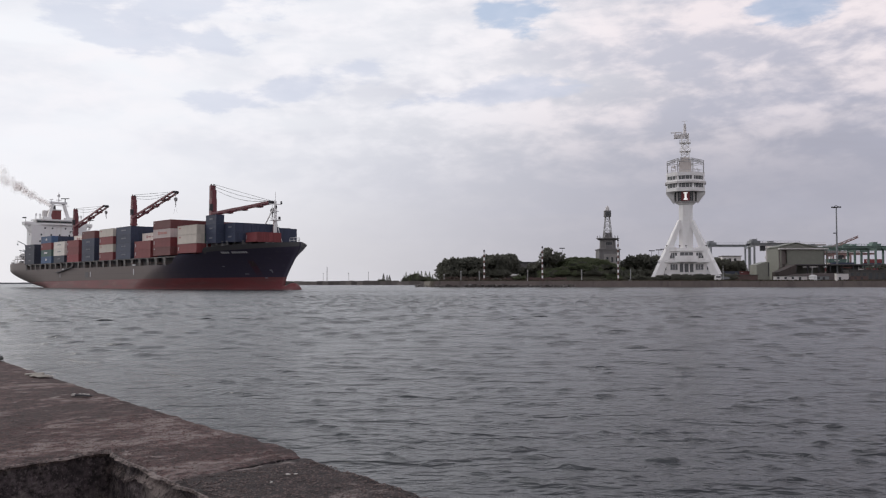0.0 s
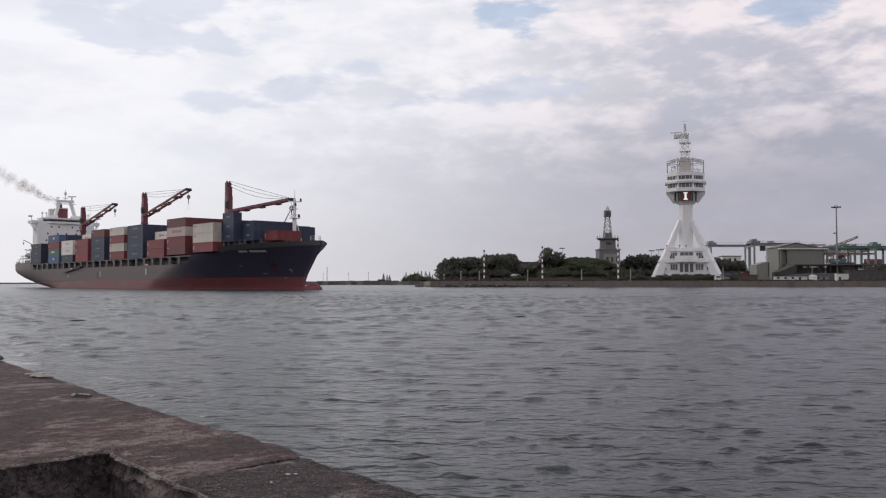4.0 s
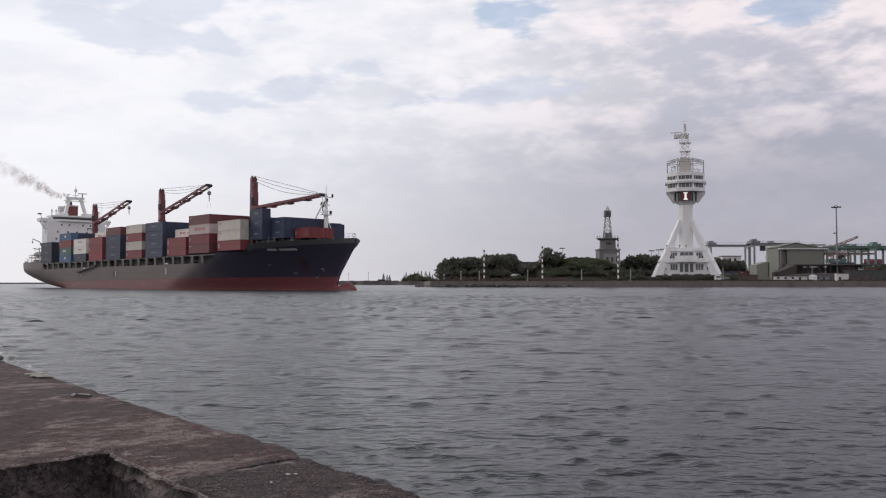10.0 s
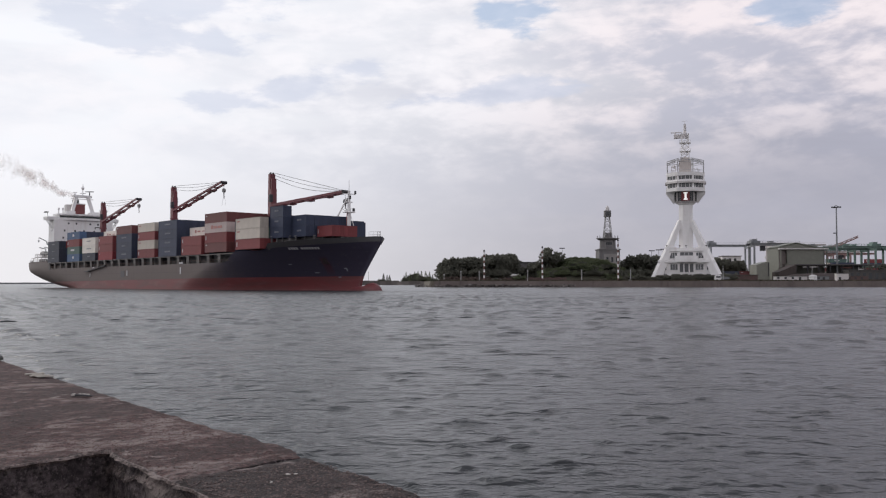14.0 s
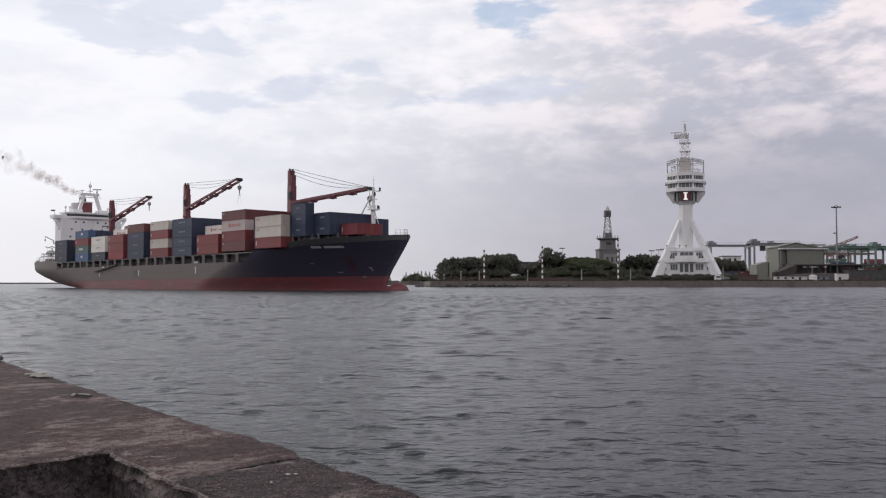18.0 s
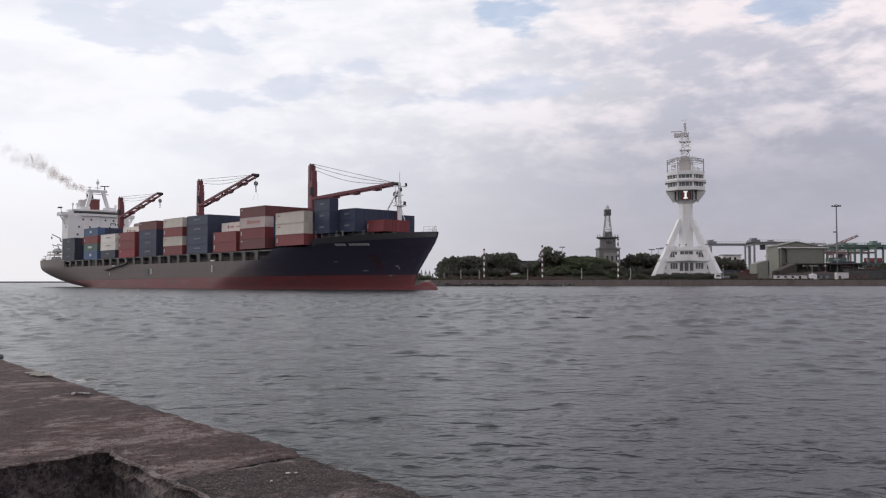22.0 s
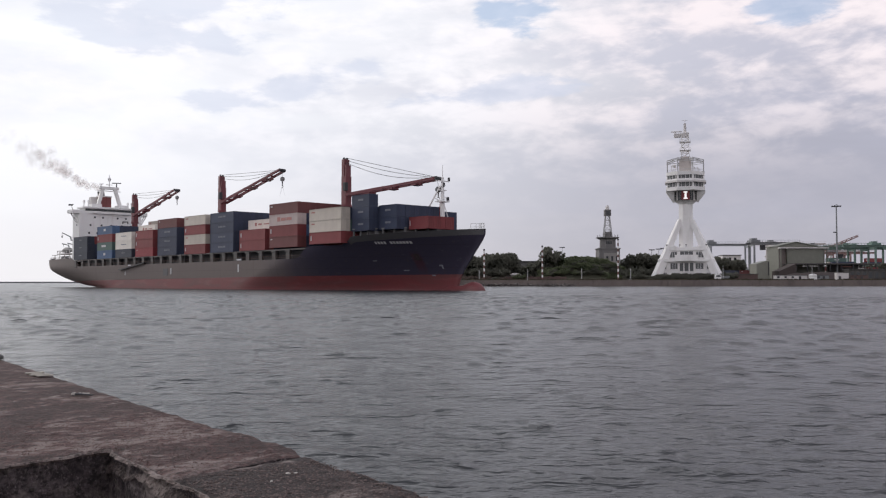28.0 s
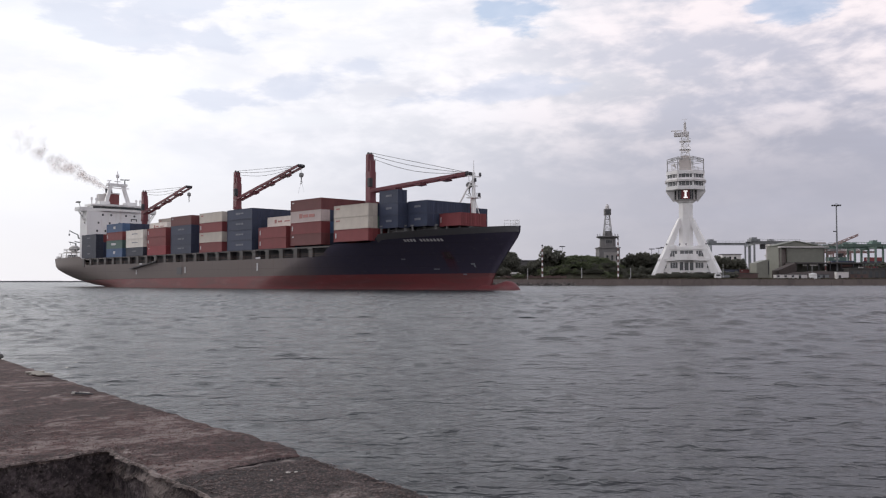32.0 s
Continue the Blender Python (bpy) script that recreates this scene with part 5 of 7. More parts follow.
def box_kind(color, long):
    """A steel box with frame, ribbed walls, doors and painted bars, built once for each colour and length."""
    key = (color, long)
    if key in BOX_KINDS:
        return BOX_KINDS[key]
    mat = BOX_COLORS[color]
    size = "forty-foot" if long > 8 else "twenty-foot"
    ob = thing("shipping_container", pose(0, -900, -60), f"{BOX_WORDS[color]} ribbed steel {size} container stacked on deck", "container", "containers on the ship")
    b = fresh()
    box(b, 0.09, long - 0.09, -BOX_W / 2 + 0.05, BOX_W / 2 - 0.05, 0.1, BOX_H - 0.06)
    part("shell", b, mat, ob)
    b = fresh()
    for x in (0.08, long - 0.08):
        for y in (-BOX_W / 2 + 0.08, BOX_W / 2 - 0.08):
            box(b, x - 0.08, x + 0.08, y - 0.08, y + 0.08, 0.0, BOX_H - 0.02)
    for y in (-BOX_W / 2 + 0.06, BOX_W / 2 - 0.06):
        box(b, 0.16, long - 0.16, y - 0.06, y + 0.06, 0.0, 0.16), box(b, 0.16, long - 0.16, y - 0.06, y + 0.06, BOX_H - 0.14, BOX_H - 0.02)
    for x in (0.06, long - 0.06):
        box(b, x - 0.06, x + 0.06, -BOX_W / 2 + 0.16, BOX_W / 2 - 0.16, 0.0, 0.16), box(b, x - 0.06, x + 0.06, -BOX_W / 2 + 0.16, BOX_W / 2 - 0.16, BOX_H - 0.14, BOX_H - 0.02)
    part("frame", b, mat, ob)
    door = []
    for s in (-1, 1):
        b = fresh()
        box(b, long - 0.06, long - 0.02, min(s * 0.03, s * 1.05), max(s * 0.03, s * 1.05), 0.17, BOX_H - 0.15)
        d = part("door", b, mat, ob)
        b = fresh()
        for y in (0.3, 0.78):
            rod(b, (long, s * y, 0.2), (long, s * y, BOX_H - 0.2), 0.03, 0.03, 5)
        part("locking_bar", b, mat, d)
    # painted marks on the side, as plain bars
    marks = {"s": ((0.38, 0.045, 0.48, 0.64, 0), (0.44, 0.045, 0.48, 0.64, 0), (0.50, 0.045, 0.48, 0.64, 0), (0.57, 0.045, 0.48, 0.64, 0), (0.63, 0.045, 0.48, 0.64, 0)), "n": ((0.42, 0.05, 0.5, 0.60, 0), (0.49, 0.05, 0.5, 0.60, 0), (0.56, 0.05, 0.5, 0.60, 0)), "x": ((0.38, 0.06, 0.50, 0.60, 0), (0.46, 0.06, 0.50, 0.60, 0), (0.55, 0.08, 0.50, 0.60, 0), (0.64, 0.05, 0.50, 0.60, 0)), "b": ((0.5, 0.12, 0.38, 0.68, 1),), "g": ((0.45, 0.28, 0.42, 0.66, 1),),
             "w": ((0.30, 0.07, 0.40, 0.72, 2), (0.46, 0.14, 0.46, 0.62, 2), (0.72, 0.2, 0.48, 0.58, 2)), "p": ((0.34, 0.10, 0.36, 0.74, 2), (0.50, 0.16, 0.40, 0.66, 2), (0.70, 0.18, 0.40, 0.66, 2)),
             "t": ((0.12, 0.10, 0.66, 0.78, 2),), "r": ((0.06, 0.03, 0.3, 0.7, 1),), "o": ((0.08, 0.06, 0.7, 0.8, 1),), "R": ((0.1, 0.05, 0.7, 0.78, 1),)}
    for mid, w, lo, hi, tone in marks.get(color, ()):
        b = fresh()
        box(b, long * (mid - w / 2), long * (mid + w / 2), -BOX_W / 2 - 0.012, -BOX_W / 2 + 0.05, BOX_H * lo, BOX_H * hi)
        part("painted_bar", b, (DIM_LETTER, LETTER, FADED_RED)[tone], ob)
    BOX_KINDS[key] = ob
    return ob


CARGO = []          # each box with its place on the ship
BLOCKS = []         # what else moves with the ship


def lay_cargo():
    rng = random.Random(4)
    mixed = "srsrnotsrsorwgsb"
    for i, (a, e, tiers) in enumerate(BAYS):
        long, z0 = (12.19 if e - a > 8 else 6.06), base_height(a)
        ys = [r * 2.5 - 14.9 for r in range(13)] if i < 10 else [-12.4 + r * 2.5 for r in range(8)] if i == 10 else [-9.9 + r * 2.5 for r in range(7)] if i == 11 else [-6.9, -4.4, -1.9]
        z0 = {10: 12.7, 11: 12.9, 12: 12.8}.get(i, z0)
        block = fresh()
        for k, y in enumerate(ys):
            stack = tiers if k == 0 else "".join(rng.choice(mixed) if i not in (6, 10, 11, 12) else rng.choice(tiers) for _ in tiers)
            if i == 8 and k:
                stack = stack[:3] + "o"
            if i == 2 and k >= 3:
                stack += "w" if k < 5 else rng.choice("tot")
            if i == 1 and k >= 5:
                stack = stack[:3] + rng.choice("to")
            if i == 1 and 7 <= k <= 9:
                stack = "rst" + "ot"
            if i == 7 and 1 <= k < 8:
                stack += "w" if k == 1 else rng.choice("rto")
            if i == 9 and k > 4:
                stack = stack[:2] + "t"
            if i == 10 and k:
                stack = stack[:2]
            for t, c in enumerate(stack):
                at = pose(a, y, z0 + t * BOX_H - (0.9 if i == 11 and k > 4 else 0.0))
                if k < 6 or i >= 10 or t > 3:
                    CARGO.append((c, long, at))
                else:
                    box(block, a + 0.02, a + long - 0.02, y - 1.22, y + 1.22, z0 + t * BOX_H, z0 + (t + 1) * BOX_H - 0.02)
        if i < 10:
            BLOCKS.append(part_block(block, i))
        else:
            block.free()


def part_block(bm, i):
    mat = BOX_COLORS["s"] if i == 9 else BOX_COLORS["sroSnt"[i % 6] if "sroSnt"[i % 6] in BOX_COLORS else "r"]
    return solid("container_block", bm, mat, "block of stacked ribbed steel containers on deck", "containers", "containers on the port side", "stuff")


SHIP = make_ship()
lay_cargo()


# ---- the far shore ----
LAND = 2.6


def make_land():
    b = fresh()
    prism(b, [(-6, 401), (-5, 400), (420, 400), (1500, 404), (2400, 4600), (-40, 4600), (-14, 900), (-10, 470)], -2.0, LAND)
    solid("ground", b, EARTH, "low earth and grass ground of the far shore", "ground", kind="structure")
    b = fresh()
    prism(b, [(-4, 399.2), (420, 399.2), (420, 399.98), (-4, 399.98)], -1.5, LAND + 0.05)
    for k in range(70):
        if k % 3 == 0:
            box(b, -3 + k * 6, -2.6 + k * 6, 398.9, 399.2, -1.5, 1.2)
    solid("quay_wall_far", b, QUAYWALL, "dark wet concrete quay wall along the shore", "quay", kind="structure")
    b = fresh()
    rng = random.Random(8)
    for k in range(420):
        x, s = rng.uniform(-13, 60), rng.uniform(0.3, 0.9)
        p = Vector((x, 398.6 - rng.random() * 1.8, rng.uniform(-0.2, 1.0)))
        vs = [b.verts.new(p + Vector((rng.uniform(-1, 1), rng.uniform(-1, 1), rng.uniform(-0.7, 0.7))) * s) for _ in range(6)]
        bmesh.ops.convex_hull(b, input=vs)
    solid("shore_rocks", b, ROCKS, "dark boulders along the foot of the shore", "rocks", kind="stuff")
    b = fresh()
    for x0, x1, y0, z in ((-230, 6, 900, 4.0), (-160, 4, 955, 4.8)):
        n = 40
        for k in range(n):
            xa, xb = x0 + (x1 - x0) * k / n, x0 + (x1 - x0) * (k + 1) / n
            box(b, xa, xb, y0, y0 + 30, -1.5, z * (0.75 + 0.25 * rng.random()) * (0.55 + 0.45 * smooth01(k / 12)))
    solid("breakwater", b, ROCKS, "long low dark breakwater", "breakwater", kind="structure")
    b = fresh()
    for k in range(60):
        box(b, -1500 + k * 22, -1478 + k * 22, 2200, 2240, -2, 3.2 + rng.random())
    solid("breakwater_far", b, GREY_STEEL, "faint distant breakwater on the horizon", "breakwater", kind="structure")


make_land()


def quay_grass():
    """Dry tufts and weeds along the far quay's edge."""
    rng, b = random.Random(77), fresh()
    for k in range(3600):
        x = rng.uniform(-4, 330)
        if noise.noise(Vector((x * 0.12, 3, 0))) < -0.15 and rng.random() < 0.7:
            continue
        y, h = 399.9 + rng.random() * 3.2, rng.uniform(0.25, 0.8) * (1 + 0.5 * noise.noise(Vector((x * 0.3, 0, 0))))
        for _ in range(2):
            t, w = rng.uniform(0, 3.14), rng.uniform(0.25, 0.55)
            dx, dy = math.cos(t) * w, math.sin(t) * w * 0.4
            q = [b.verts.new((x - dx, y - dy, LAND - 0.05)), b.verts.new((x + dx, y + dy, LAND - 0.05)), b.verts.new((x + dx * rng.uniform(0.2, 1.2), y + dy, LAND + h * rng.uniform(0.5, 1))), b.verts.new((x - dx * rng.uniform(0.2, 1.2), y - dy, LAND + h))]
            b.faces.new(q)
    solid("quay_grass", b, TUFTS, "dry grass and weeds along the quay edge", "grass", kind="stuff")


quay_grass()


# plants
def leafy(bm, rng, centre, size, count, leaf):
    """A clump of small crossed leaf sprays inside an uneven ball."""
    for _ in range(count):
        while True:
            p = Vector((rng.uniform(-1, 1), rng.uniform(-1, 1), rng.uniform(-1, 1)))
            if 0.25 < p.length < 1.0:
                break
        p = Vector(centre) + Vector((p.x * size[0], p.y * size[1], p.z * size[2]))
        for _ in range(2):
            a, c = (Vector((rng.gauss(0, 1), rng.gauss(0, 1), rng.gauss(0, 0.8))).normalized() for _ in range(2))
            s = leaf * rng.uniform(0.6, 1.3)
            q = [bm.verts.new(p + a * s * u + c * s * v) for u, v in ((-0.6, -0.2), (0.3, -0.6), (0.7, 0.2), (-0.1, 0.7))]
            bm.faces.new(q)


def tree_kind(name, label, high, wide, seed, leaf_mat, kind="broad"):
    rng = random.Random(seed)
    ob = thing(name, pose(0, -900, -60), label, "tree" if kind != "shrub" else "shrub", "trees and shrubs on the far shore")
    b = fresh()
    bare = high * (0.30 if kind == "broad" else 0.12)
    rod(b, (0, 0, -3.0), (0.1, 0, bare), 0.045 * high * 0.5, 0.03 * high * 0.5, 8), rod(b, (0.1, 0, bare), (0.0, 0.2, high * 0.85), 0.015 * high, 0.03, 6)
    limbs = []
    for k in range(7 if kind == "broad" else 5):
        turn, z = k * 2.4 + rng.random(), bare * (0.75 + 0.1 * k)
        e = Vector((math.cos(turn) * wide * 0.36, math.sin(turn) * wide * 0.36, z + high * 0.28))
        rod(b, (0.05, 0, z), e, 0.012 * high, 0.02, 5)
        limbs.append(e)
    part("trunk", b, BARK, ob)
    b = fresh()
    if kind == "conifer":
        for k in range(16):
            f = k / 15
            r = wide * 0.5 * (1 - f) ** 0.9 + 0.15
            leafy(b, rng, (rng.uniform(-0.2, 0.2), rng.uniform(-0.2, 0.2), high * (0.12 + 0.88 * f)), (r, r, high * 0.05), 26, 0.34)
    else:
        for e in limbs:
            leafy(b, rng, e, (wide * 0.22, wide * 0.22, high * 0.15), 80, 0.052 * high + 0.12)
        for k in range(14):
            turn, rr = rng.random() * 6.28, wide * 0.42 * math.sqrt(rng.random())
            z = high * rng.uniform(0.45 if kind == "broad" else 0.2, 0.88) * (1 - 0.25 * (rr / (wide * 0.5)) ** 2)
            s = rng.uniform(0.10, 0.2)
            leafy(b, rng, (math.cos(turn) * rr, math.sin(turn) * rr, z), (wide * s, wide * s, high * s * 0.8), 60, 0.052 * high + 0.12)
    part("crown", b, leaf_mat, ob)
    return ob


TREES = {
    "big": [tree_kind("tree", "dense dark broadleaf tree behind the shore", 12, 11, s, LEAF) for s in (1, 2)],
    "tall": [tree_kind("tree", "tall dark broadleaf tree behind the shore", 15, 12, s, LEAF) for s in (11, 12, 13)],
    "mid": [tree_kind("tree", "rounded dark broadleaf tree", 8, 8, s, LEAF) for s in (3, 4)],
    "low": [tree_kind("shrub", "low spreading grey-green shrub", 3.6, 6.5, s, LEAF_PALE, "shrub") for s in (5, 6)],
    "hedge": [tree_kind("shrub", "low dark green shrub", 3.2, 5.0, s, LEAF, "shrub") for s in (7, 8)],
    "spruce": [tree_kind("conifer", "ragged grey-green conifer on the breakwater head", 10.5, 6.0, s, LEAF_PALE, "conifer") for s in (21, 22)],
    "dry": [tree_kind("shrub", "low dry brownish shrub", 2.4, 4.6, s, LEAF_DRY, "shrub") for s in (31, 32)],
    "cone": [tree_kind("conifer", "small dark pointed conifer", 7, 4.2, s, LEAF, "conifer") for s in (9, 10)],
}
PLANT = random.Random(21)


def plant(kind, x, y, z=LAND, sink=0.0):
    copy_thing(PLANT.choice(TREES[kind]), pose(x, y, z - sink, 0, 0, PLANT.uniform(0, 360)))


# the wood by the harbour mouth
for x, y, s in ((2.6, 424, 4.6), (5.5, 426, 1.6), (8.5, 430, 1.2), (12, 425, 1.4), (15, 432, 1.2), (18, 428, 1.8), (21, 433, 0.6), (24.5, 428, -0.4), (27.5, 430, 0.8), (31, 427, 0.4), (8, 440, 1.2), (20, 441, 0.8), (26, 440, 0.2), (13, 442, 1.6)):
    plant("tall", x, y, sink=s)
for x in range(3, 22, 3):
    plant("dry", x + PLANT.uniform(-1, 1), 412 + PLANT.uniform(-3, 3))
for k in range(13):
    plant("dry", 1.0 + k * 2.3, 406 + PLANT.uniform(-1, 2), sink=PLANT.uniform(0.3, 1.2))
plant("low", 34.9, 404.5), plant("hedge", 36.0, 405.0), plant("hedge", 25.0, 404.5, sink=1.2)
for x in range(0, 50, 4):
    plant("hedge", x, 447 + PLANT.uniform(-1, 2), sink=-0.8)
for x in range(4, 30, 4):
    plant("mid", x + PLANT.uniform(-1, 1), 419 + PLANT.uniform(-3, 3), sink=1.0)
for x, y, s in ((53.5, 428, -2.4), (57, 436, 2.0), (48, 433, 3.0), (36, 452, 4.5), (40, 437, 5.4), (44, 436, 5.0), (50, 432, 2.6)):
    plant("tall", x, y, sink=s)


def mound():
    """The grassy rise beside the old signal house."""
    b, n = fresh(), 24
    grid = []
    for i in range(n + 1):
        row = []
        for j in range(n + 1):
            u, v = i / n * 2 - 1, j / n * 2 - 1
            h = 9.4 * max(0.0, 1 - abs(u) ** 3) * max(0.0, 1 - v * v) + noise.noise(Vector((u * 4, v * 4, 1))) * 0.5
            row.append(b.verts.new((68 + u * 22, 434 + v * 24, LAND - 0.4 + max(0, h))))
        grid.append(row)
    for i in range(n):
        for j in range(n):
            b.faces.new((grid[i][j], grid[i + 1][j], grid[i + 1][j + 1], grid[i][j + 1]))
    solid("grassy_mound", b, GRASS, "grassy rise overgrown with shrubs", "mound", kind="structure", smooth=True)
    for k in range(135):
        u, v = PLANT.uniform(-0.92, 0.92), PLANT.uniform(-0.85, 0.35)
        h = 9.4 * max(0.0, 1 - abs(u) ** 3) * max(0.0, 1 - v * v)
        plant("low" if PLANT.random() < 0.65 else "hedge", 68 + u * 22, 434 + v * 24, LAND - 0.6 + h)


mound()
for x, y, z in ((80, 416, 3.6), (83, 418, 4.2), (86, 417, 2.6), (85, 421, 4.2), (82, 413, 2.6), (88, 420, 2.6), (78, 414, 3.2)):
    plant("low", x, y, z)
for x, y, s in ((92, 448, 2.2), (97, 444, -0.6), (101, 448, 3.6), (105, 442, -0.8), (107.5, 448, 1.0), (111, 446, 1.4), (88, 455, 2.5), (113, 450, 4.5)):
    plant("tall", x, y, sink=s)
for x, y in ((91, 430), (95, 428), (99, 431), (103, 428), (106, 430)):
    plant("mid", x, y, sink=1.0)
for k in range(26):
    plant("hedge", 86 + k * 1.95, 407 + PLANT.uniform(-2, 3), sink=PLANT.uniform(-0.3, 0.8))
for k in range(9):
    plant("hedge", 104 + k * 3.6, 411 + PLANT.uniform(-1, 2), sink=-0.6)
for x, y, s in ((150.5, 480, -0.6), (158.5, 484, 0.6), (162, 486, 1.4)):
    plant("tall", x, y, sink=s)
for x, y, s in ((131, 416, 3.6), (134, 418, 4.4), (136, 422, 3.0), (142, 430, 3.5)):
    plant("mid", x, y, sink=s)
for x, s in ((-38.5, 0.8), (-34, 2.2), (-29.5, 0.4), (-26, -0.4), (-22.5, -0.5), (-18, -0.2), (-14, 0.4)):
    plant("spruce", x, 906 + PLANT.uniform(0, 14), 3.2, sink=s)
for x in (-62, -58, -55.5, -41, -36, -31, -24, -16, -11):
    plant("cone", x, 905 + PLANT.uniform(0, 20), 3.2, sink=PLANT.uniform(-1.6, 0.8))
for x in (-38, -31, -27, -20, -12, -64, -4):
    plant("mid", x, 915, 3.0, sink=PLANT.uniform(1.6, 4.2))


for x, s in ((-38, 7.5), (-33, 6.0), (-27, 5.0), (-22, 6.5), (-16, 7.5), (-12, 8.5)):
    plant("tall", x, 925, 3.0, sink=s)


# the control tower
def octagon_band(name, r0, z0, r1, z1, mat, parent, label=""):
    b = fresh()
    frustum(b, r0, z0, r1, z1)
    return part(name, b, mat, parent, label)


def control_tower():
    tw = thing("control_tower", pose(118.1, 425, LAND, 0, 0, -15.6), "tall white concrete harbour control tower on splayed legs", "tower")
    G = -LAND
    b = fresh()
    frustum(b, 3.3, 0, 3.2, 39.2, 8)
    part("shaft", b, CONCRETE, tw, "octagonal white shaft")
    for x, y, base, top in ((-16.7, -9.0, 2.8, 1.45), (17.2, -9.0, 2.8, 1.45), (-13.0, 13.0, 1.4, 0.9), (13.0, 13.0, 1.4, 0.9)):
        b = fresh()
        c = Vector((x, y, 0)).normalized()
        n = Vector((-c.y, c.x, 0))
        lo, hi = Vector((x, y, -0.4)), Vector((math.copysign(3.5, x), math.copysign(1.5, y), 29.6))
        vs = []
        for p, w in ((lo, base), (hi, top)):
            for sw, sd in ((-1, 0), (1, 0), (1, -1), (-1, -1)):
                vs.append(b.verts.new(p + n * sw * w * 0.7 + c * sd * w * 1.55))
        for f in ((3, 2, 1, 0), (4, 5, 6, 7), (0, 1, 5, 4), (1, 2, 6, 5), (2, 3, 7, 6), (3, 0, 4, 7)):
            b.faces.new([vs[i] for i in f])
        bmesh.ops.recalc_face_normals(b, faces=b.faces[:])
        part("leg", b, CONCRETE, tw, bevel=0.08)
    # head of the tower
    zs = [v + G + 0.0 for v in (41.0, 45.8, 47.5, 49.6, 50.5, 53.5, 54.9)]
    b = fresh()
    frustum(b, 5.0, zs[0] + 0.2, 5.1, zs[1], 8, 0)
    part("glazed_drum", b, GLASS, tw, "dark glazed drum under the cab")
    octagon_band("drum_floor", 4.2, zs[0] - 0.6, 5.3, zs[0] + 0.2, SHADE_WHITE, tw)
    octagon_band("corbel", 3.3, zs[0] - 1.5, 4.2, zs[0] - 0.6, CONCRETE, tw)
    for k in range(8):
        a = radians(45 * k)
        way, t = Vector((math.cos(a), math.sin(a), 0)), Vector((-math.sin(a), math.cos(a), 0))
        b = fresh()
        rod(b, way * 5.55 + Vector((0, 0, zs[0] + 0.1)), way * 5.55 + Vector((0, 0, zs[1])), 0.3, 0.3, 6)
        part("drum_column", b, SHADE_WHITE, tw)
        w = a + radians(22.5)
        for off in (-0.7, 0.7):
            b = fresh()
            p = Vector((math.cos(w) * 5.12, math.sin(w) * 5.12, 0)) + Vector((-math.sin(w), math.cos(w), 0)) * off
            rod(b, p + Vector((0, 0, zs[0] + 0.2)), p + Vector((0, 0, zs[1])), 0.08, 0.08, 5)
            part("drum_mullion", b, SHADE_WHITE, tw)
        if k in (0, 4, 2):
            b = fresh()
            vs = [b.verts.new(way * r + t * w * h + Vector((0, 0, z))) for w in (-1, 1) for r, z, h in ((5.2, zs[0] - 0.5, 1.2), (5.9, zs[0] - 0.5, 1.2), (9.2, zs[1] - 0.6, 3.4), (9.2, zs[1], 3.4), (5.2, zs[1], 3.4))]
            b.faces.new(vs[:5][::-1]), b.faces.new(vs[5:])
            for q in range(5):
                b.faces.new((vs[q], vs[(q + 1) % 5], vs[5 + (q + 1) % 5], vs[5 + q]))
            bmesh.ops.recalc_face_normals(b, faces=b.faces[:])
            part("buttress", b, CONCRETE, tw, "white sloping buttress under the cab")
    octagon_band("lower_parapet", 9.0, zs[1], 9.15, zs[2], CONCRETE, tw)
    octagon_band("lower_windows", 8.3, zs[2], 8.3, zs[3], PALE_GLASS, tw, "dark strip windows of the lower cab")
    octagon_band("ledge", 9.6, zs[3], 9.6, zs[4], SHADE_WHITE, tw, "wide ledge between the cabs")
    octagon_band("upper_wall", 8.9, zs[4], 8.9, zs[4] + 0.9, CONCRETE, tw)
    octagon_band("upper_windows", 8.3, zs[4] + 0.9, 8.4, zs[5] - 0.3, PALE_GLASS, tw, "dark strip windows of the upper cab")
    octagon_band("upper_parapet", 8.9, zs[5] - 0.3, 9.0, zs[6], CONCRETE, tw)
    for k in range(8):
        a = radians(22.5 + 45 * k)
        for z0, z1 in ((zs[2], zs[3]), (zs[4] + 0.9, zs[5] - 0.3)):
            b = fresh()
            p = Vector((math.cos(a) * 9.05, math.sin(a) * 9.05, 0))
            rod(b, p + Vector((0, 0, z0)), p + Vector((0, 0, z1)), 0.5, 0.5, 6)
            part("pier", b, CONCRETE, tw)
        w = a + radians(22.5)
        t = Vector((-math.sin(w), math.cos(w), 0))
        for off in (-1.9, 0, 1.9):
            for z0, z1 in ((zs[2], zs[3]), (zs[4] + 0.9, zs[5] - 0.3)):
                b = fresh()
                p = Vector((math.cos(w) * 8.42, math.sin(w) * 8.42, 0)) + t * off
                rod(b, p + Vector((0, 0, z0)), p + Vector((0, 0, z1)), 0.09, 0.09, 5)
                part("mullion", b, CONCRETE, tw)
    # the letter board below the cab
    b = fresh()
    box(b, -1.9, 1.9, -5.95, -5.55, zs[0] + 0.35, zs[1] - 0.1)
    sign = part("signal_board", b, BOARD_RED, tw, "red signal board with white letter")
    b = fresh()
    z0, z1, y0, y1 = zs[0] + 0.75, zs[1] - 0.45, -6.05, -5.96
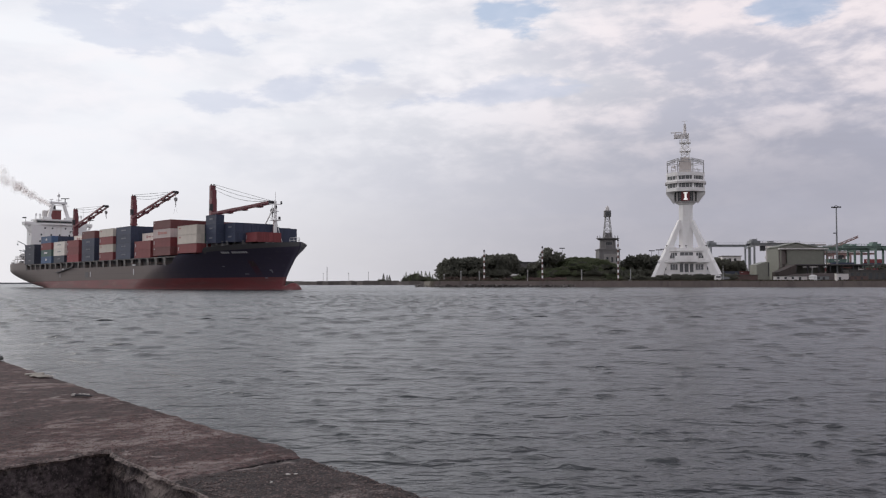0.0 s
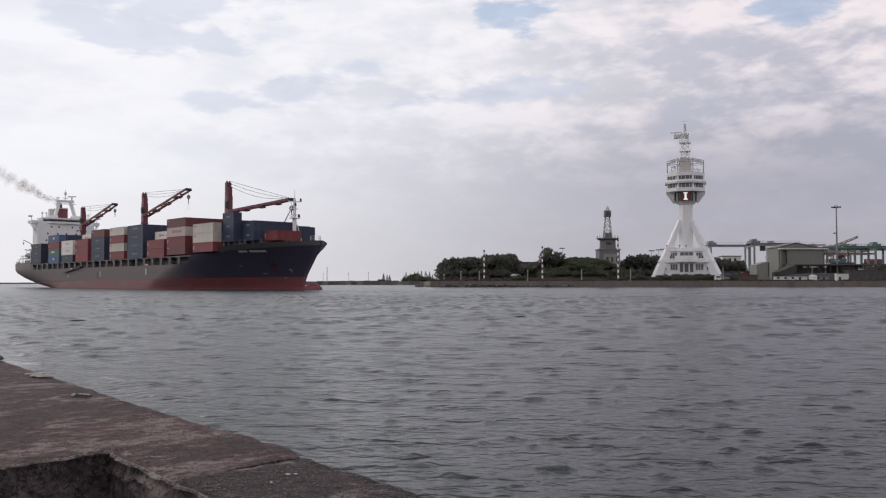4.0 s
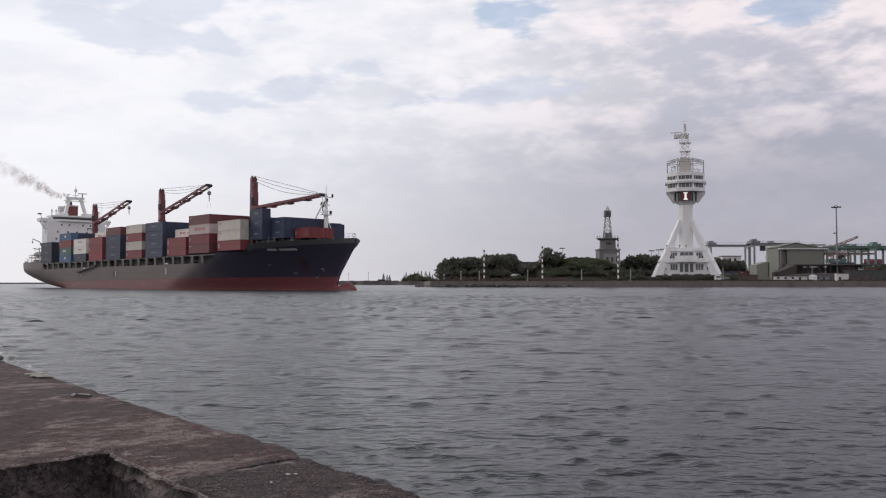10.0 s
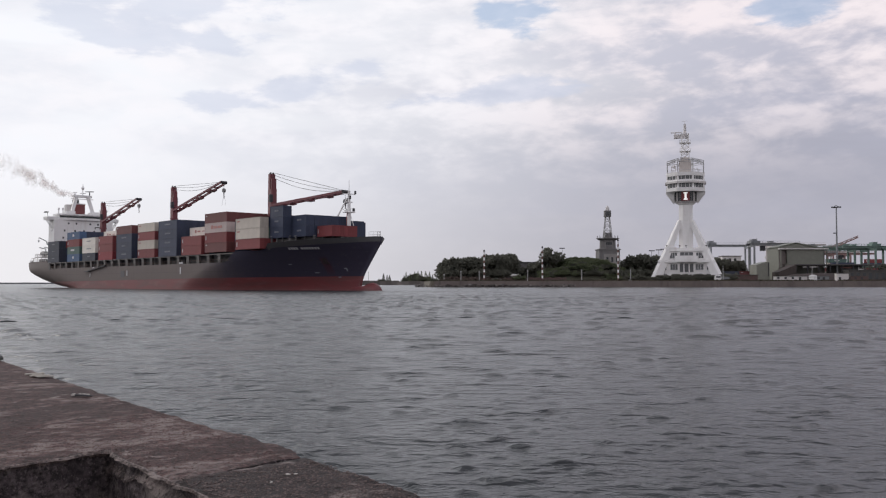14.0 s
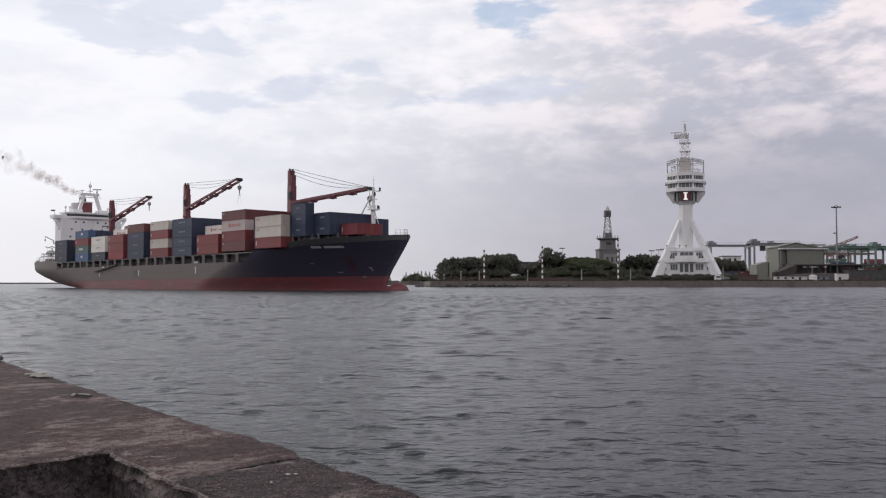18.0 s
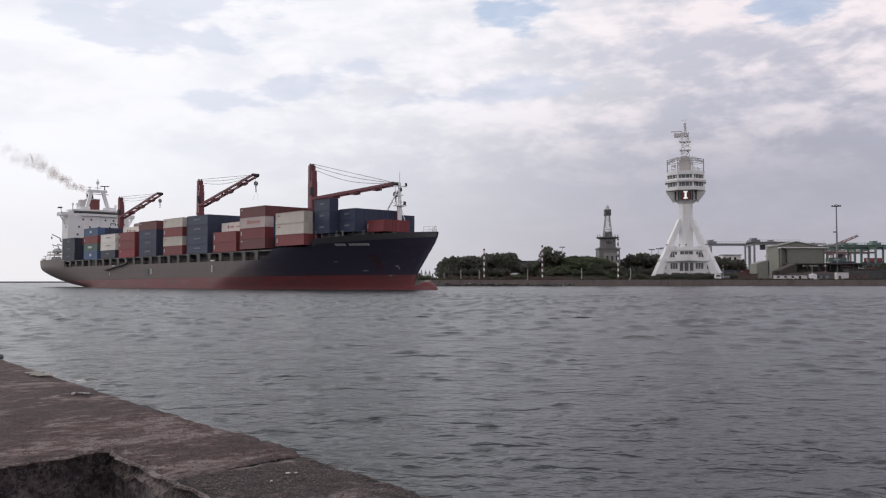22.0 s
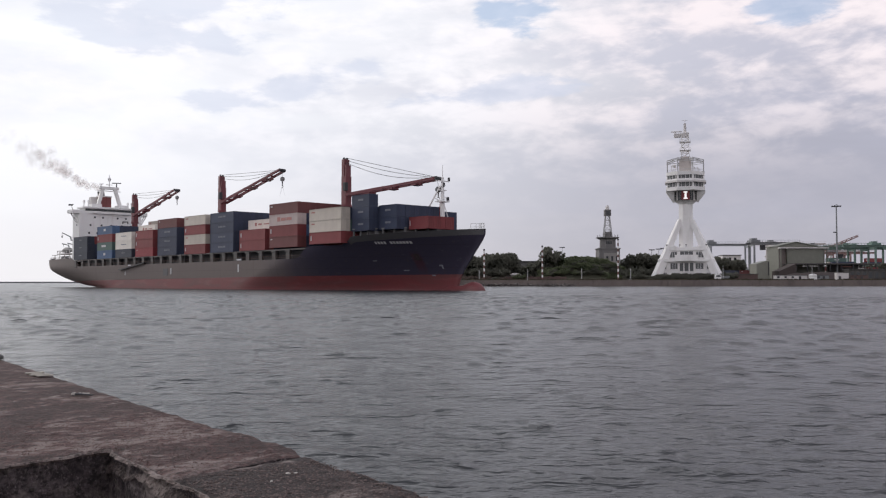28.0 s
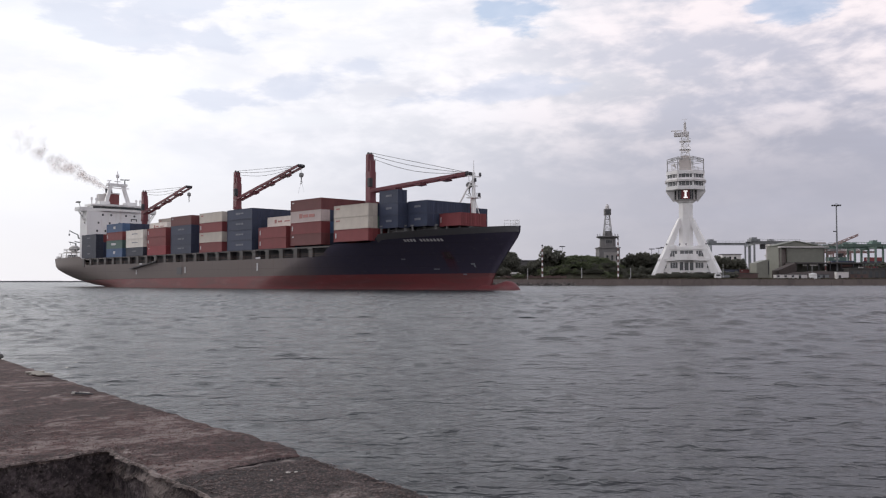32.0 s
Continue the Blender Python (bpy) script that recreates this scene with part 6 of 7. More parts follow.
    box(b, -0.45, 0.45, y0, y1, z0 + 0.55, z1 - 0.55), box(b, -0.95, 0.95, y0, y1, z0, z0 + 0.55), box(b, -0.95, 0.95, y0, y1, z1 - 0.55, z1)
    part("letter", b, LIT, sign, "lit white capital letter I")
    # roof: frame of posts, housing and lattice mast
    b = fresh()
    for k in range(8):
        a, c = radians(22.5 + 45 * k), radians(22.5 + 45 * (k + 1))
        p, q = (Vector((math.cos(v) * 9.2, math.sin(v) * 9.2, 0)) for v in (a, c))
        u, w = Vector((0, 0, zs[6])), Vector((0, 0, zs[6] + 5.8))
        v = Vector((0, 0, zs[6] + 4.9))
        rod(b, p + u, p + w, 0.2, 0.2, 6), rod(b, p + w, q + w, 0.15, 0.15, 6), rod(b, p + v, q + v, 0.12, 0.12, 6)
        rod(b, p + w, p * 0.36 + Vector((0, 0, zs[6] + 7.6)), 0.17, 0.17, 6), rod(b, p + v, p * 0.36 + Vector((0, 0, zs[6] + 6.6)), 0.13, 0.13, 6)
        rod(b, p + u + Vector((0, 0, 1.1)), q + u + Vector((0, 0, 1.1)), 0.07, 0.07, 5)
        for f in (0.25, 0.5, 0.75):
            m = p + (q - p) * f
            rod(b, m + u, m + u + Vector((0, 0, 1.1)), 0.06, 0.06, 5)
    part("roof_frame", b, POST_GREY, tw, "open grey pipe frame round the roof")
    b = fresh()
    prism(b, [(-2.9, -2.8), (2.2, -2.8), (2.9, -2.0), (2.9, 2.8), (-2.9, 2.8)], zs[6], zs[6] + 6.5), prism(b, [(-2.2, -2.4), (1.6, -2.4), (2.4, -1.6), (2.4, 2.4), (-2.2, 2.4)], zs[6] + 6.5, zs[6] + 7.8)
    part("roof_house", b, PINKISH, tw, "beige lift housing on the roof")
    b = fresh()
    for x, y, h in ((-4.6, -2, 2.6), (-5.6, 1, 1.6), (4.2, -3, 1.9), (5.6, 0, 2.2), (-6.4, -2.5, 3.0), (6.4, -2, 1.4)):
        rod(b, (x, y, zs[6]), (x, y, zs[6] + h), 0.16, 0.12, 6), rod(b, (x, y, zs[6] + h), (x, y, zs[6] + h + 0.5), 0.4, 0.2, 8)
    rod(b, (-4.4, -2.2, zs[6] + 2.2), (-5.6, -2.9, zs[6] + 3.6), 0.2, 1.0, 10)
    part("roof_aerials", b, SHADE_WHITE, tw, "small aerials and dishes")
    b = fresh()
    z0, z1 = zs[6] + 6.6, 74.4 + G
    for x in (-1.9, 1.9):
        for y in (-1.9, 1.9):
            rod(b, (x, y, z0), (x * 0.85, y * 0.85, z1), 0.2, 0.17, 6)
    for k in range(4):
        za, zb = z0 + (z1 - z0) * k / 4, z0 + (z1 - z0) * (k + 1) / 4
        for f in range(4):
            c = [(-1.8, -1.8), (1.8, -1.8), (1.8, 1.8), (-1.8, 1.8)]
            p, q = c[f], c[(f + 1) % 4]
            rod(b, (*p, za), (*q, zb), 0.12, 0.12, 5), rod(b, (*p, zb), (*q, zb), 0.12, 0.12, 5)
    for z in (z0 + 4.2, z0 + 8.3):
        box(b, -2.6, 2.6, -2.6, 2.6, z, z + 0.25)
        for k in range(6):
            x, y = (-2.5, 2.5)[k % 2], (-2.5, 0, 2.5)[k // 2]
            rod(b, (x, y, z + 0.25), (x, y, z + 1.3), 0.06, 0.06, 5)
        rod(b, (-2.5, -2.5, z + 1.3), (2.5, -2.5, z + 1.3), 0.06, 0.06, 5)
    mast = part("lattice_mast", b, CONCRETE, tw, "white steel lattice mast")
    for k in range(4):
        za, zb = z0 + (z1 - z0) * k / 4, z0 + (z1 - z0) * (k + 1) / 4
        b = fresh()
        bar(b, ((-1.5, 1.5)[k % 2], -1.0 + 0.6 * (k % 2), za + 0.2), ((1.5, -1.5)[k % 2], -1.0 + 0.6 * (k % 2), zb - 0.2), 0.8, 0.45)
        part("stair_flight", b, CONCRETE, mast, "white zigzag stair flight")
    b = fresh()
    box(b, -5.2, 1.8, -1.4, 1.0, 72.4 + G, 74.2 + G), rod(b, (-4.6, 0, 74.2 + G), (-4.6, 0, 75.0 + G), 0.4, 0.3, 8), box(b, -6.6, -1.4, -0.2, 0.2, 75.0 + G, 75.5 + G)
    part("radar_platform", b, SHADE_WHITE, tw, "radar scanner on its platform", bevel=0.05)
    b = fresh()
    rod(b, (0, 0, 74.2 + G), (0, 0, 79.2 + G), 0.75, 0.6, 10), rod(b, (0, 0, 79.2 + G), (0, 0, 81.0 + G), 0.12, 0.06, 6)
    bar(b, (-1.6, 0, 80.6 + G), (1.2, 0, 80.8 + G), 0.12)
    part("top_mast", b, SHADE_WHITE, tw)
    # the building at its foot
    b = fresh()
    box(b, -12.4, 12.6, -6, 8, 0, 8.9)
    part("foot_building", b, CONCRETE, tw, "low white building round the legs", bevel=0.1)
    b = fresh()
    box(b, -9.0, 9.6, -5, 8, 10.2, 14.3)
    part("upper_storey", b, CONCRETE, tw, bevel=0.1)
    b = fresh()
    box(b, -13.2, 13.2, -7.4, 8.4, 8.9, 10.2)
    part("terrace", b, CONCRETE, tw, "white terrace slab", bevel=0.08)
    for x0, x1, z in ((-9.6, -4.2, 16.4), (-4.18, 4.4, 15.9), (4.42, 10.2, 16.3)):
        b = fresh()
        box(b, x0, x1, -5.8, 8.2, 14.3, z)
        part("parapet", b, CONCRETE, tw, bevel=0.08)
    b = fresh()
    prism(b, [(-5.2 + 10.6 * k / 12, -7.4 - 2.4 * math.sin(math.pi * k / 12)) for k in range(13)] + [(5.4, -6.8), (-5.2, -6.8)], 9.3, 12.2)
    part("balcony", b, CONCRETE, tw, "rounded white balcony front")
    for x in (-3.4, -1.1, 1.3, 3.6):
        b = fresh()
        box(b, x - 0.25, x + 0.25, -6.9, -6.4, 0, 8.9)
        part("column", b, CONCRETE, tw)
    for x0, x1, y, z0, z1 in ((-7.6, -4.2, -5.1, 11.0, 13.7), (-2.9, 3.2, -5.1, 12.2, 13.9), (4.5, 8.0, -5.1, 11.0, 13.7), (-7.4, -4.0, -6.1, 5.4, 8.2), (-3.1, 3.3, -6.1, 4.4, 8.4), (4.2, 7.9, -6.1, 5.4, 8.2), (-11.6, -9.2, -6.1, 5.4, 7.8), (9.4, 11.8, -6.1, 5.4, 7.8),
                              (-11.4, -9.0, -6.1, 1.0, 3.6), (-6.8, -4.4, -6.1, 1.0, 3.6), (4.6, 7.0, -6.1, 1.0, 3.6), (9.2, 11.6, -6.1, 1.0, 3.6)):
        b = fresh()
        box(b, x0, x1, y, y + 0.15, z0, z1)
        window = part("foot_window", b, PALE_GLASS, tw)
        b = fresh()
        for x in (x0, (x0 * 2 + x1) / 3, (x0 + x1 * 2) / 3, x1):
            box(b, x - 0.07, x + 0.07, y - 0.06, y - 0.004, z0, z1)
        box(b, x0 - 0.15, x1 + 0.15, y - 0.3, y - 0.004, z0 - 0.25, z0)
        part("frame", b, CONCRETE, window)
    for x, y in ((-9, -6.4), (9.2, -6.4), (0, -6.6), (-3, -6)):
        b = fresh()
        rod(b, (x, y + 1.2, 15.8), (x, y + 1.2, 17.2), 0.1, 0.1, 5), box(b, x - 0.4, x + 0.4, y + 1.0, y + 1.4, 16.8, 17.3)
        part("lamp", b, DARK, tw, "dark lamp on the parapet")


control_tower()


def old_signal_house():
    ob = thing("old_signal_station", pose(82.8, 440, LAND), "old grey masonry signal station with lattice light tower", "lighthouse")
    b = fresh()
    frustum(b, 5.4, 0, 5.1, 16.0, 4, 45), frustum(b, 5.5, 15.6, 5.5, 16.1, 4, 45), frustum(b, 4.6, 16.1, 4.6, 16.4, 8)
    part("base_block", b, STONE, ob)
    b = fresh()
    frustum(b, 3.8, 16.4, 3.7, 20.9, 8)
    part("watch_room", b, STONE, ob)
    b = fresh()
    box(b, -2.9, 5.0, -5.46, -5.2, 3.0, 13.6)
    part("rendered_panel", b, PALE_STONE, ob, "paler panel on the front")
    for x in (-1.2, 1.2, 3.6):
        b = fresh()
        box(b, x - 0.5, x + 0.5, -5.52, -5.45, 9.6, 12.0)
        part("base_window", b, GLASS, ob)
    b = fresh()
    frustum(b, 4.0, 20.6, 5.4, 21.3, 8), frustum(b, 5.4, 21.3, 5.4, 21.7, 8)
    for k in range(12):
        a = k * math.pi / 6
        rod(b, (5.2 * math.cos(a), 5.2 * math.sin(a), 21.7), (5.2 * math.cos(a), 5.2 * math.sin(a), 22.9), 0.08, 0.08, 5)
    part("gallery", b, STONE, ob, "projecting gallery with railing")
    b = fresh()
    frustum(b, 2.0, 21.7, 1.9, 24.4, 8)
    part("lamp_house", b, STONE, ob)
    for k in range(4):
        b = fresh()
        box(b, -1.1 + k * 0.75 - 0.3, -1.1 + k * 0.75 + 0.3, -3.86, -3.68, 18.2, 19.6)
        part("watch_window", b, GLASS, ob)
    b = fresh()
    for x in (-1, 1):
        for y in (-1, 1):
            bar(b, (x * 2.0, y * 2.0, 21.7), (x * 0.95, y * 0.95, 32.6), 0.3)
    for k in range(4):
        za, zb = 23.0 + 2.4 * k, 23.0 + 2.4 * (k + 1)
        ra, rb = 1.95 - 0.24 * k, 1.95 - 0.24 * (k + 1)
        for f in range(4):
            c = [(-1, -1), (1, -1), (1, 1), (-1, 1)]
            p, q = c[f], c[(f + 1) % 4]
            rod(b, (p[0] * ra, p[1] * ra, za), (q[0] * rb, q[1] * rb, zb), 0.1, 0.1, 5), rod(b, (p[0] * rb, p[1] * rb, zb), (q[0] * rb, q[1] * rb, zb), 0.1, 0.1, 5)
    part("lattice", b, POST_GREY, ob, "pale lattice legs")
    b = fresh()
    box(b, -1.6, 1.6, -1.6, 1.6, 32.4, 35.6)
    part("light_box", b, STONE, ob, "grey lantern box", bevel=0.12)
    b = fresh()
    box(b, -1.0, 1.0, -1.72, -1.6, 33.0, 35.0)
    part("lens", b, GLASS, ob)
    b = fresh()
    frustum(b, 1.0, 35.6, 0.9, 37.0, 10), frustum(b, 0.9, 37.0, 0.35, 38.0, 10)
    part("cupola", b, SHADE_WHITE, ob, "small pale cupola")


old_signal_house()


def striped_pole(x, high):
    ob = thing("striped_pole", pose(x, 402, LAND), "tall red and white banded marker pole", "marker pole", "banded marker poles")
    n = int(high / 1.25)
    for k in range(n):
        b = fresh()
        rod(b, (0, 0, k * high / n), (0, 0, (k + 1) * high / n), 0.34, 0.34, 10)
        part("band", b, WHITE if k % 2 else BRICK_RED, ob)
    b = fresh()
    rod(b, (0, 0, high), (0, 0, high + 0.8), 0.5, 0.3, 8)
    part("cap", b, DARK, ob)


for x, h in ((18.9, 13.6), (45.6, 15.2), (80.4, 18.4)):
    striped_pole(x, h)
for x, h in ((8.2, 4.4), (16.6, 4.2), (38.8, 4.7), (63.6, 5.0), (86.0, 5.0), (0.5, 3.0), (128.4, 6.6)):
    b = fresh()
    rod(b, (0, 0, -0.2), (0, 0, h), 0.17, 0.15, 8), rod(b, (0, 0, h), (0, 0, h + 0.3), 0.3, 0.15, 8), box(b, -0.35, 0.35, -0.35, 0.35, -0.2, 0.5)
    solid("white_post", b, POST_GREY, "short white post on the quay", "post", "white quay posts", m=pose(x, 401.5, LAND))


def small_buildings():
    ob = thing("hut", pose(33.7, 408, LAND), "small hut with a pale roof among bushes", "hut")
    b = fresh()
    box(b, -1.9, 1.9, -1.5, 1.5, 0, 2.6)
    part("wall", b, STONE, ob)
    b = fresh()
    prism(b, [(-2.3, -1.9), (2.3, -1.9), (2.3, 1.9), (-2.3, 1.9)], 2.6, 2.85), prism(b, [(-1.6, -1.2), (1.6, -1.2), (1.6, 1.2), (-1.6, 1.2)], 2.85, 3.3)
    part("roof", b, SHADE_WHITE, ob)
    ob = thing("flat_roofed_building", pose(40, 445, LAND), "long flat-roofed building half hidden by trees", "building")
    b = fresh()
    box(b, -9, 10, -4, 6, 0, 9.3)
    part("wall", b, STONE, ob)
    b = fresh()
    box(b, -9.4, 10.4, -4.4, 6.4, 9.3, 9.8)
    part("roof", b, DARK_ROOF, ob)
    b = fresh()
    for k in range(20):
        box(b, 29 + k * 1.4, 30.35 + k * 1.4, 404.0, 404.25, LAND - 0.1, LAND + 1.5 + 0.2 * (k % 3))
    solid("brick_wall", b, DULL_BRICK, "low brick-red wall behind the quay", "wall", kind="structure")
    ob = thing("brick_sheds", pose(148, 425, LAND), "row of low red sheds", "shed")
    b = fresh()
    box(b, -9, 4, -2, 4, 0, 2.9)
    part("wall", b, DULL_BRICK, ob)
    b = fresh()
    box(b, -9.4, 4.4, -2.4, 4.4, 2.9, 3.2)
    part("roof", b, DARK_ROOF, ob)


small_buildings()


def truck():
    ob = thing("truck", pose(127.0, 405, LAND), "small white box truck parked on the quay", "truck")
    b = fresh()
    prism(b, [(-1.4, -1.0), (1.4, -1.0), (1.4, 1.0), (-1.4, 1.0)], 0.5, 2.0), box(b, -1.2, 1.4, -0.95, 0.95, 2.0, 2.7)
    part("cab", b, WHITE, ob, bevel=0.12)
    b = fresh()
    box(b, -1.0, 1.0, -1.04, -0.96, 1.6, 2.3)
    part("windscreen", b, GLASS, ob)
    b = fresh()
    box(b, 1.5, 5.2, -1.05, 1.05, 0.9, 2.0)
    part("load_bed", b, GREY_STEEL, ob)
    b = fresh()
    rod(b, (0, -0.12, 0), (0, 0.12, 0), 0.45, 0.45, 14)
    wheel = mesh_of("wheel", b, DARK)
    for x in (-0.6, 3.8):
        for y in (-0.9, 0.9):
            piece("wheel", wheel, ob, pose(x, y, 0.45))


truck()


def light_mast():
    ob = thing("light_mast", pose(198.1, 440, LAND), "tall slim floodlight mast with lamp ring", "light mast")
    b = fresh()
    rod(b, (0, 0, 0), (0, 0, 37.5), 0.55, 0.28, 10)
    part("pole", b, GREY_STEEL, ob)
    b = fresh()
    rod(b, (0, 0, 37.2), (0, 0, 37.5), 1.9, 1.9, 14), rod(b, (0, 0, 38.0), (0, 0, 38.3), 0.8, 0.2, 10)
    part("lamp_ring", b, GREY_STEEL, ob)
    b = fresh()
    box(b, -0.35, 0.35, -0.25, 0.25, -0.3, 0.3)
    lamp = mesh_of("floodlight", b, DARK)
    for k in range(8):
        a = k * math.pi / 4
        piece("floodlight", lamp, ob, pose(2.0 * math.cos(a), 2.0 * math.sin(a), 37.35, 0, 0, 45 * k))
    b = fresh()
    box(b, -1.7, 0, -0.3, 0.3, 24.0, 24.5)
    part("bracket", b, DARK, ob)


light_mast()


def warehouse():
    ob = thing("warehouse", pose(181, 450, LAND), "green-grey sheet metal warehouse with a shallow gable", "warehouse")
    zr, ze, d = 19.6, 17.4, 16
    b = fresh()
    lo = [(-8.5, 0), (15.2, 0), (15.2, ze - 0.9), (0.5, zr), (-8.5, ze)]
    f, k = [b.verts.new((x, 0, z)) for x, z in lo], [b.verts.new((x, d, z)) for x, z in lo]
    b.faces.new(f), b.faces.new(k[::-1])
    for i in range(5):
        j = (i + 1) % 5
        b.faces.new((f[j], f[i], k[i], k[j]))
    part("wall_shell", b, SHED, ob)
    for (x0, z0), (x1, z1) in (((-9.1, ze + 0.05), (0.5, zr + 0.15)), ((0.5, zr + 0.15), (15.9, ze - 0.85))):
        b = fresh()
        vs = [b.verts.new((x, y, z + o)) for o in (0, 0.3) for x, y, z in ((x0, -0.6, z0), (x1, -0.6, z1), (x1, d + 0.5, z1), (x0, d + 0.5, z0))]
        for q in ((3, 2, 1, 0), (4, 5, 6, 7), (0, 1, 5, 4), (1, 2, 6, 5), (2, 3, 7, 6), (3, 0, 4, 7)):
            b.faces.new([vs[i] for i in q])
        part("roof", b, SHED_ROOF, ob)
    b = fresh()
    box(b, -8.8, 16.0, -3.4, -0.02, 16.4, 16.95)
    part("awning", b, SHADE_WHITE, ob, "pale canopy over the front")
    b = fresh()
    box(b, -4.6, 13.4, -2.2, -0.02, 8.8, 16.38)
    part("front_bay", b, SHED, ob)
    b = fresh()
    box(b, -8.2, -4.8, -0.3, -0.02, 3.0, 15.9)
    part("open_bay", b, FADED_BAY, ob, "open bay stacked with faded goods")
    for x in (-8.3, -4.9, 15.0):
        b = fresh()
        box(b, x - 0.2, x + 0.2, -2.9, -2.5, 0, 16.4)
        part("column", b, SHED, ob)
    b = fresh()
    vs = [b.verts.new((x, y, z)) for y in (-14, 2) for x, z in ((-6, 8.0), (36, 8.0), (36, 8.6), (-6, 8.6))]
    for q in ((0, 1, 2, 3), (7, 6, 5, 4), (0, 4, 5, 1), (1, 5, 6, 2), (2, 6, 7, 3), (3, 7, 4, 0)):
        b.faces.new([vs[i] for i in q])
    part("lean_to_roof", b, DARK_ROOF, ob, "dark flat lean-to roof")
    for k in range(8):
        x = -5 + k * 5.7
        b = fresh()
        box(b, x - 0.2, x + 0.2, -13.6, -13.2, 0, 8)
        part("lean_to_post", b, DARK, ob)
    b = fresh()
    box(b, 16.7, 35, 1.0, 1.3, 0, 8)
    part("rear_wall", b, DARK_ROOF, ob)
    # pale strips painted in place of bright clerestory openings; the brick one is a red strip
    for x0, x1, z, mat in ((-1.2, 1.4, 6.9, SHADE_WHITE), (2.2, 6.4, 6.9, SHADE_WHITE), (9.0, 11.0, 6.8, POST_GREY), (17.5, 23.5, 6.6, BRICK_RED), (26.5, 29.5, 5.6, SHADE_WHITE)):
        b = fresh()
        box(b, x0, x1, -12.6, -12.3, z, z + 0.6), box(b, x0 + 0.2, x0 + 0.3, -12.5, -12.4, z + 0.6, 8.0), box(b, x1 - 0.3, x1 - 0.2, -12.5, -12.4, z + 0.6, 8.0)
        part("hanging_board", b, mat, ob, "painted strip standing in for a clerestory opening")
    b = fresh()
    lo = [(-25.6, 0), (-19.2, 0), (-19.2, 9.9), (-21, 9.6), (-25.6, 8.2)]
    f, k = [b.verts.new((x, -16, z)) for x, z in lo], [b.verts.new((x, -6, z)) for x, z in lo]
    b.faces.new(f), b.faces.new(k[::-1])
    for i in range(5):
        j = (i + 1) % 5
        b.faces.new((f[j], f[i], k[i], k[j]))
    part("annex", b, SHED, ob, "lower sloping annex")
    b = fresh()
    lo = [(-14.2, 0), (-5.5, 0), (-5.5, 8.4), (-14.2, 4.6)]
    f, k = [b.verts.new((x, -15, z)) for x, z in lo], [b.verts.new((x, -6, z)) for x, z in lo]
    b.faces.new(f), b.faces.new(k[::-1])
    for i in range(4):
        j = (i + 1) % 4
        b.faces.new((f[j], f[i], k[i], k[j]))
    part("chute", b, NETTING, ob, "sloping dark netted conveyor")
    b = fresh()
    box(b, -19.9, -19.5, -16.3, -16.02, 2.5, 9.3)
    part("sign_strip", b, DARK, ob, "tall dark strip on the wall")


warehouse()


def covered_heap():
    b, n = fresh(), 18
    rows = []
    for i in range(n + 1):
        x = 160.5 + 56 * i / n
        h = 4.6 * smooth01(i / 4) * (0.9 + 0.25 * noise.noise(Vector((x * 0.35, 0, 0))))
        rows.append([b.verts.new((x, 424 + 9 * f, LAND + h * g + (0.3 * noise.noise(Vector((x, f * 5, 1))) if g else -0.1))) for f, g in ((0, 0), (0.25, 0.55), (0.5, 0.95), (0.75, 0.9), (1, 0))])
    for r0, r1 in zip(rows, rows[1:]):
        for j in range(4):
            b.faces.new((r0[j], r1[j], r1[j + 1], r0[j + 1]))
    b.faces.new(rows[-1])
    solid("netted_heap", b, NETTING, "long dark heap under netting beside the warehouse", "heap")


covered_heap()
for x0, x1, y, h, mat in ((153.5, 168, 404, 2.2, SHADE_WHITE), (172.5, 178.5, 405, 2.2, GREY_STEEL), (181.9, 187.1, 404, 3.5, SHADE_WHITE), (189, 199, 410, 2.4, DULL_BRICK)):
    ob = thing("low_shed", pose(0, 0, LAND), "low pale quayside shed with a flat roof", "shed", "quayside sheds")
    b = fresh()
    box(b, x0, x1, y, y + 3, 0, h)
    part("wall", b, mat, ob)
    b = fresh()
    box(b, x0 - 0.15, x1 + 0.15, y - 0.2, y + 3.2, h, h + 0.18)
    part("roof", b, DARK_ROOF, ob)
    b = fresh()
    n = max(1, int((x1 - x0) / 3))
    for k in range(n):
        xa = x0 + 0.6 + k * (x1 - x0 - 1.2) / n
        box(b, xa, xa + 1.1, y - 0.05, y - 0.002, 0.1 if mat is WHITE or k == n - 1 else 1.0, 1.9)
    part("openings", b, DARK, ob)


def water_tank():
    ob = thing("water_tank", pose(169.9, 402.5, LAND), "round white water tank with a thin vent pipe", "tank")
    b = fresh()
    rod(b, (0, 0, 0), (0, 0, 2.6), 1.75, 1.75, 20), rod(b, (0, 0, 2.6), (0, 0, 2.95), 1.8, 0.5, 20)
    part("tank", b, WHITE, ob)
    b = fresh()
    rod(b, (-0.2, 0.2, 2.7), (-0.2, 0.2, 6.2), 0.12, 0.12, 6)
    part("vent_pipe", b, POST_GREY, ob)
    b = fresh()
    for z in (0.7, 1.7):
        rod(b, (0, 0, z), (0, 0, z + 0.08), 1.78, 1.78, 20)
    part("hoop", b, POST_GREY, ob)


water_tank()


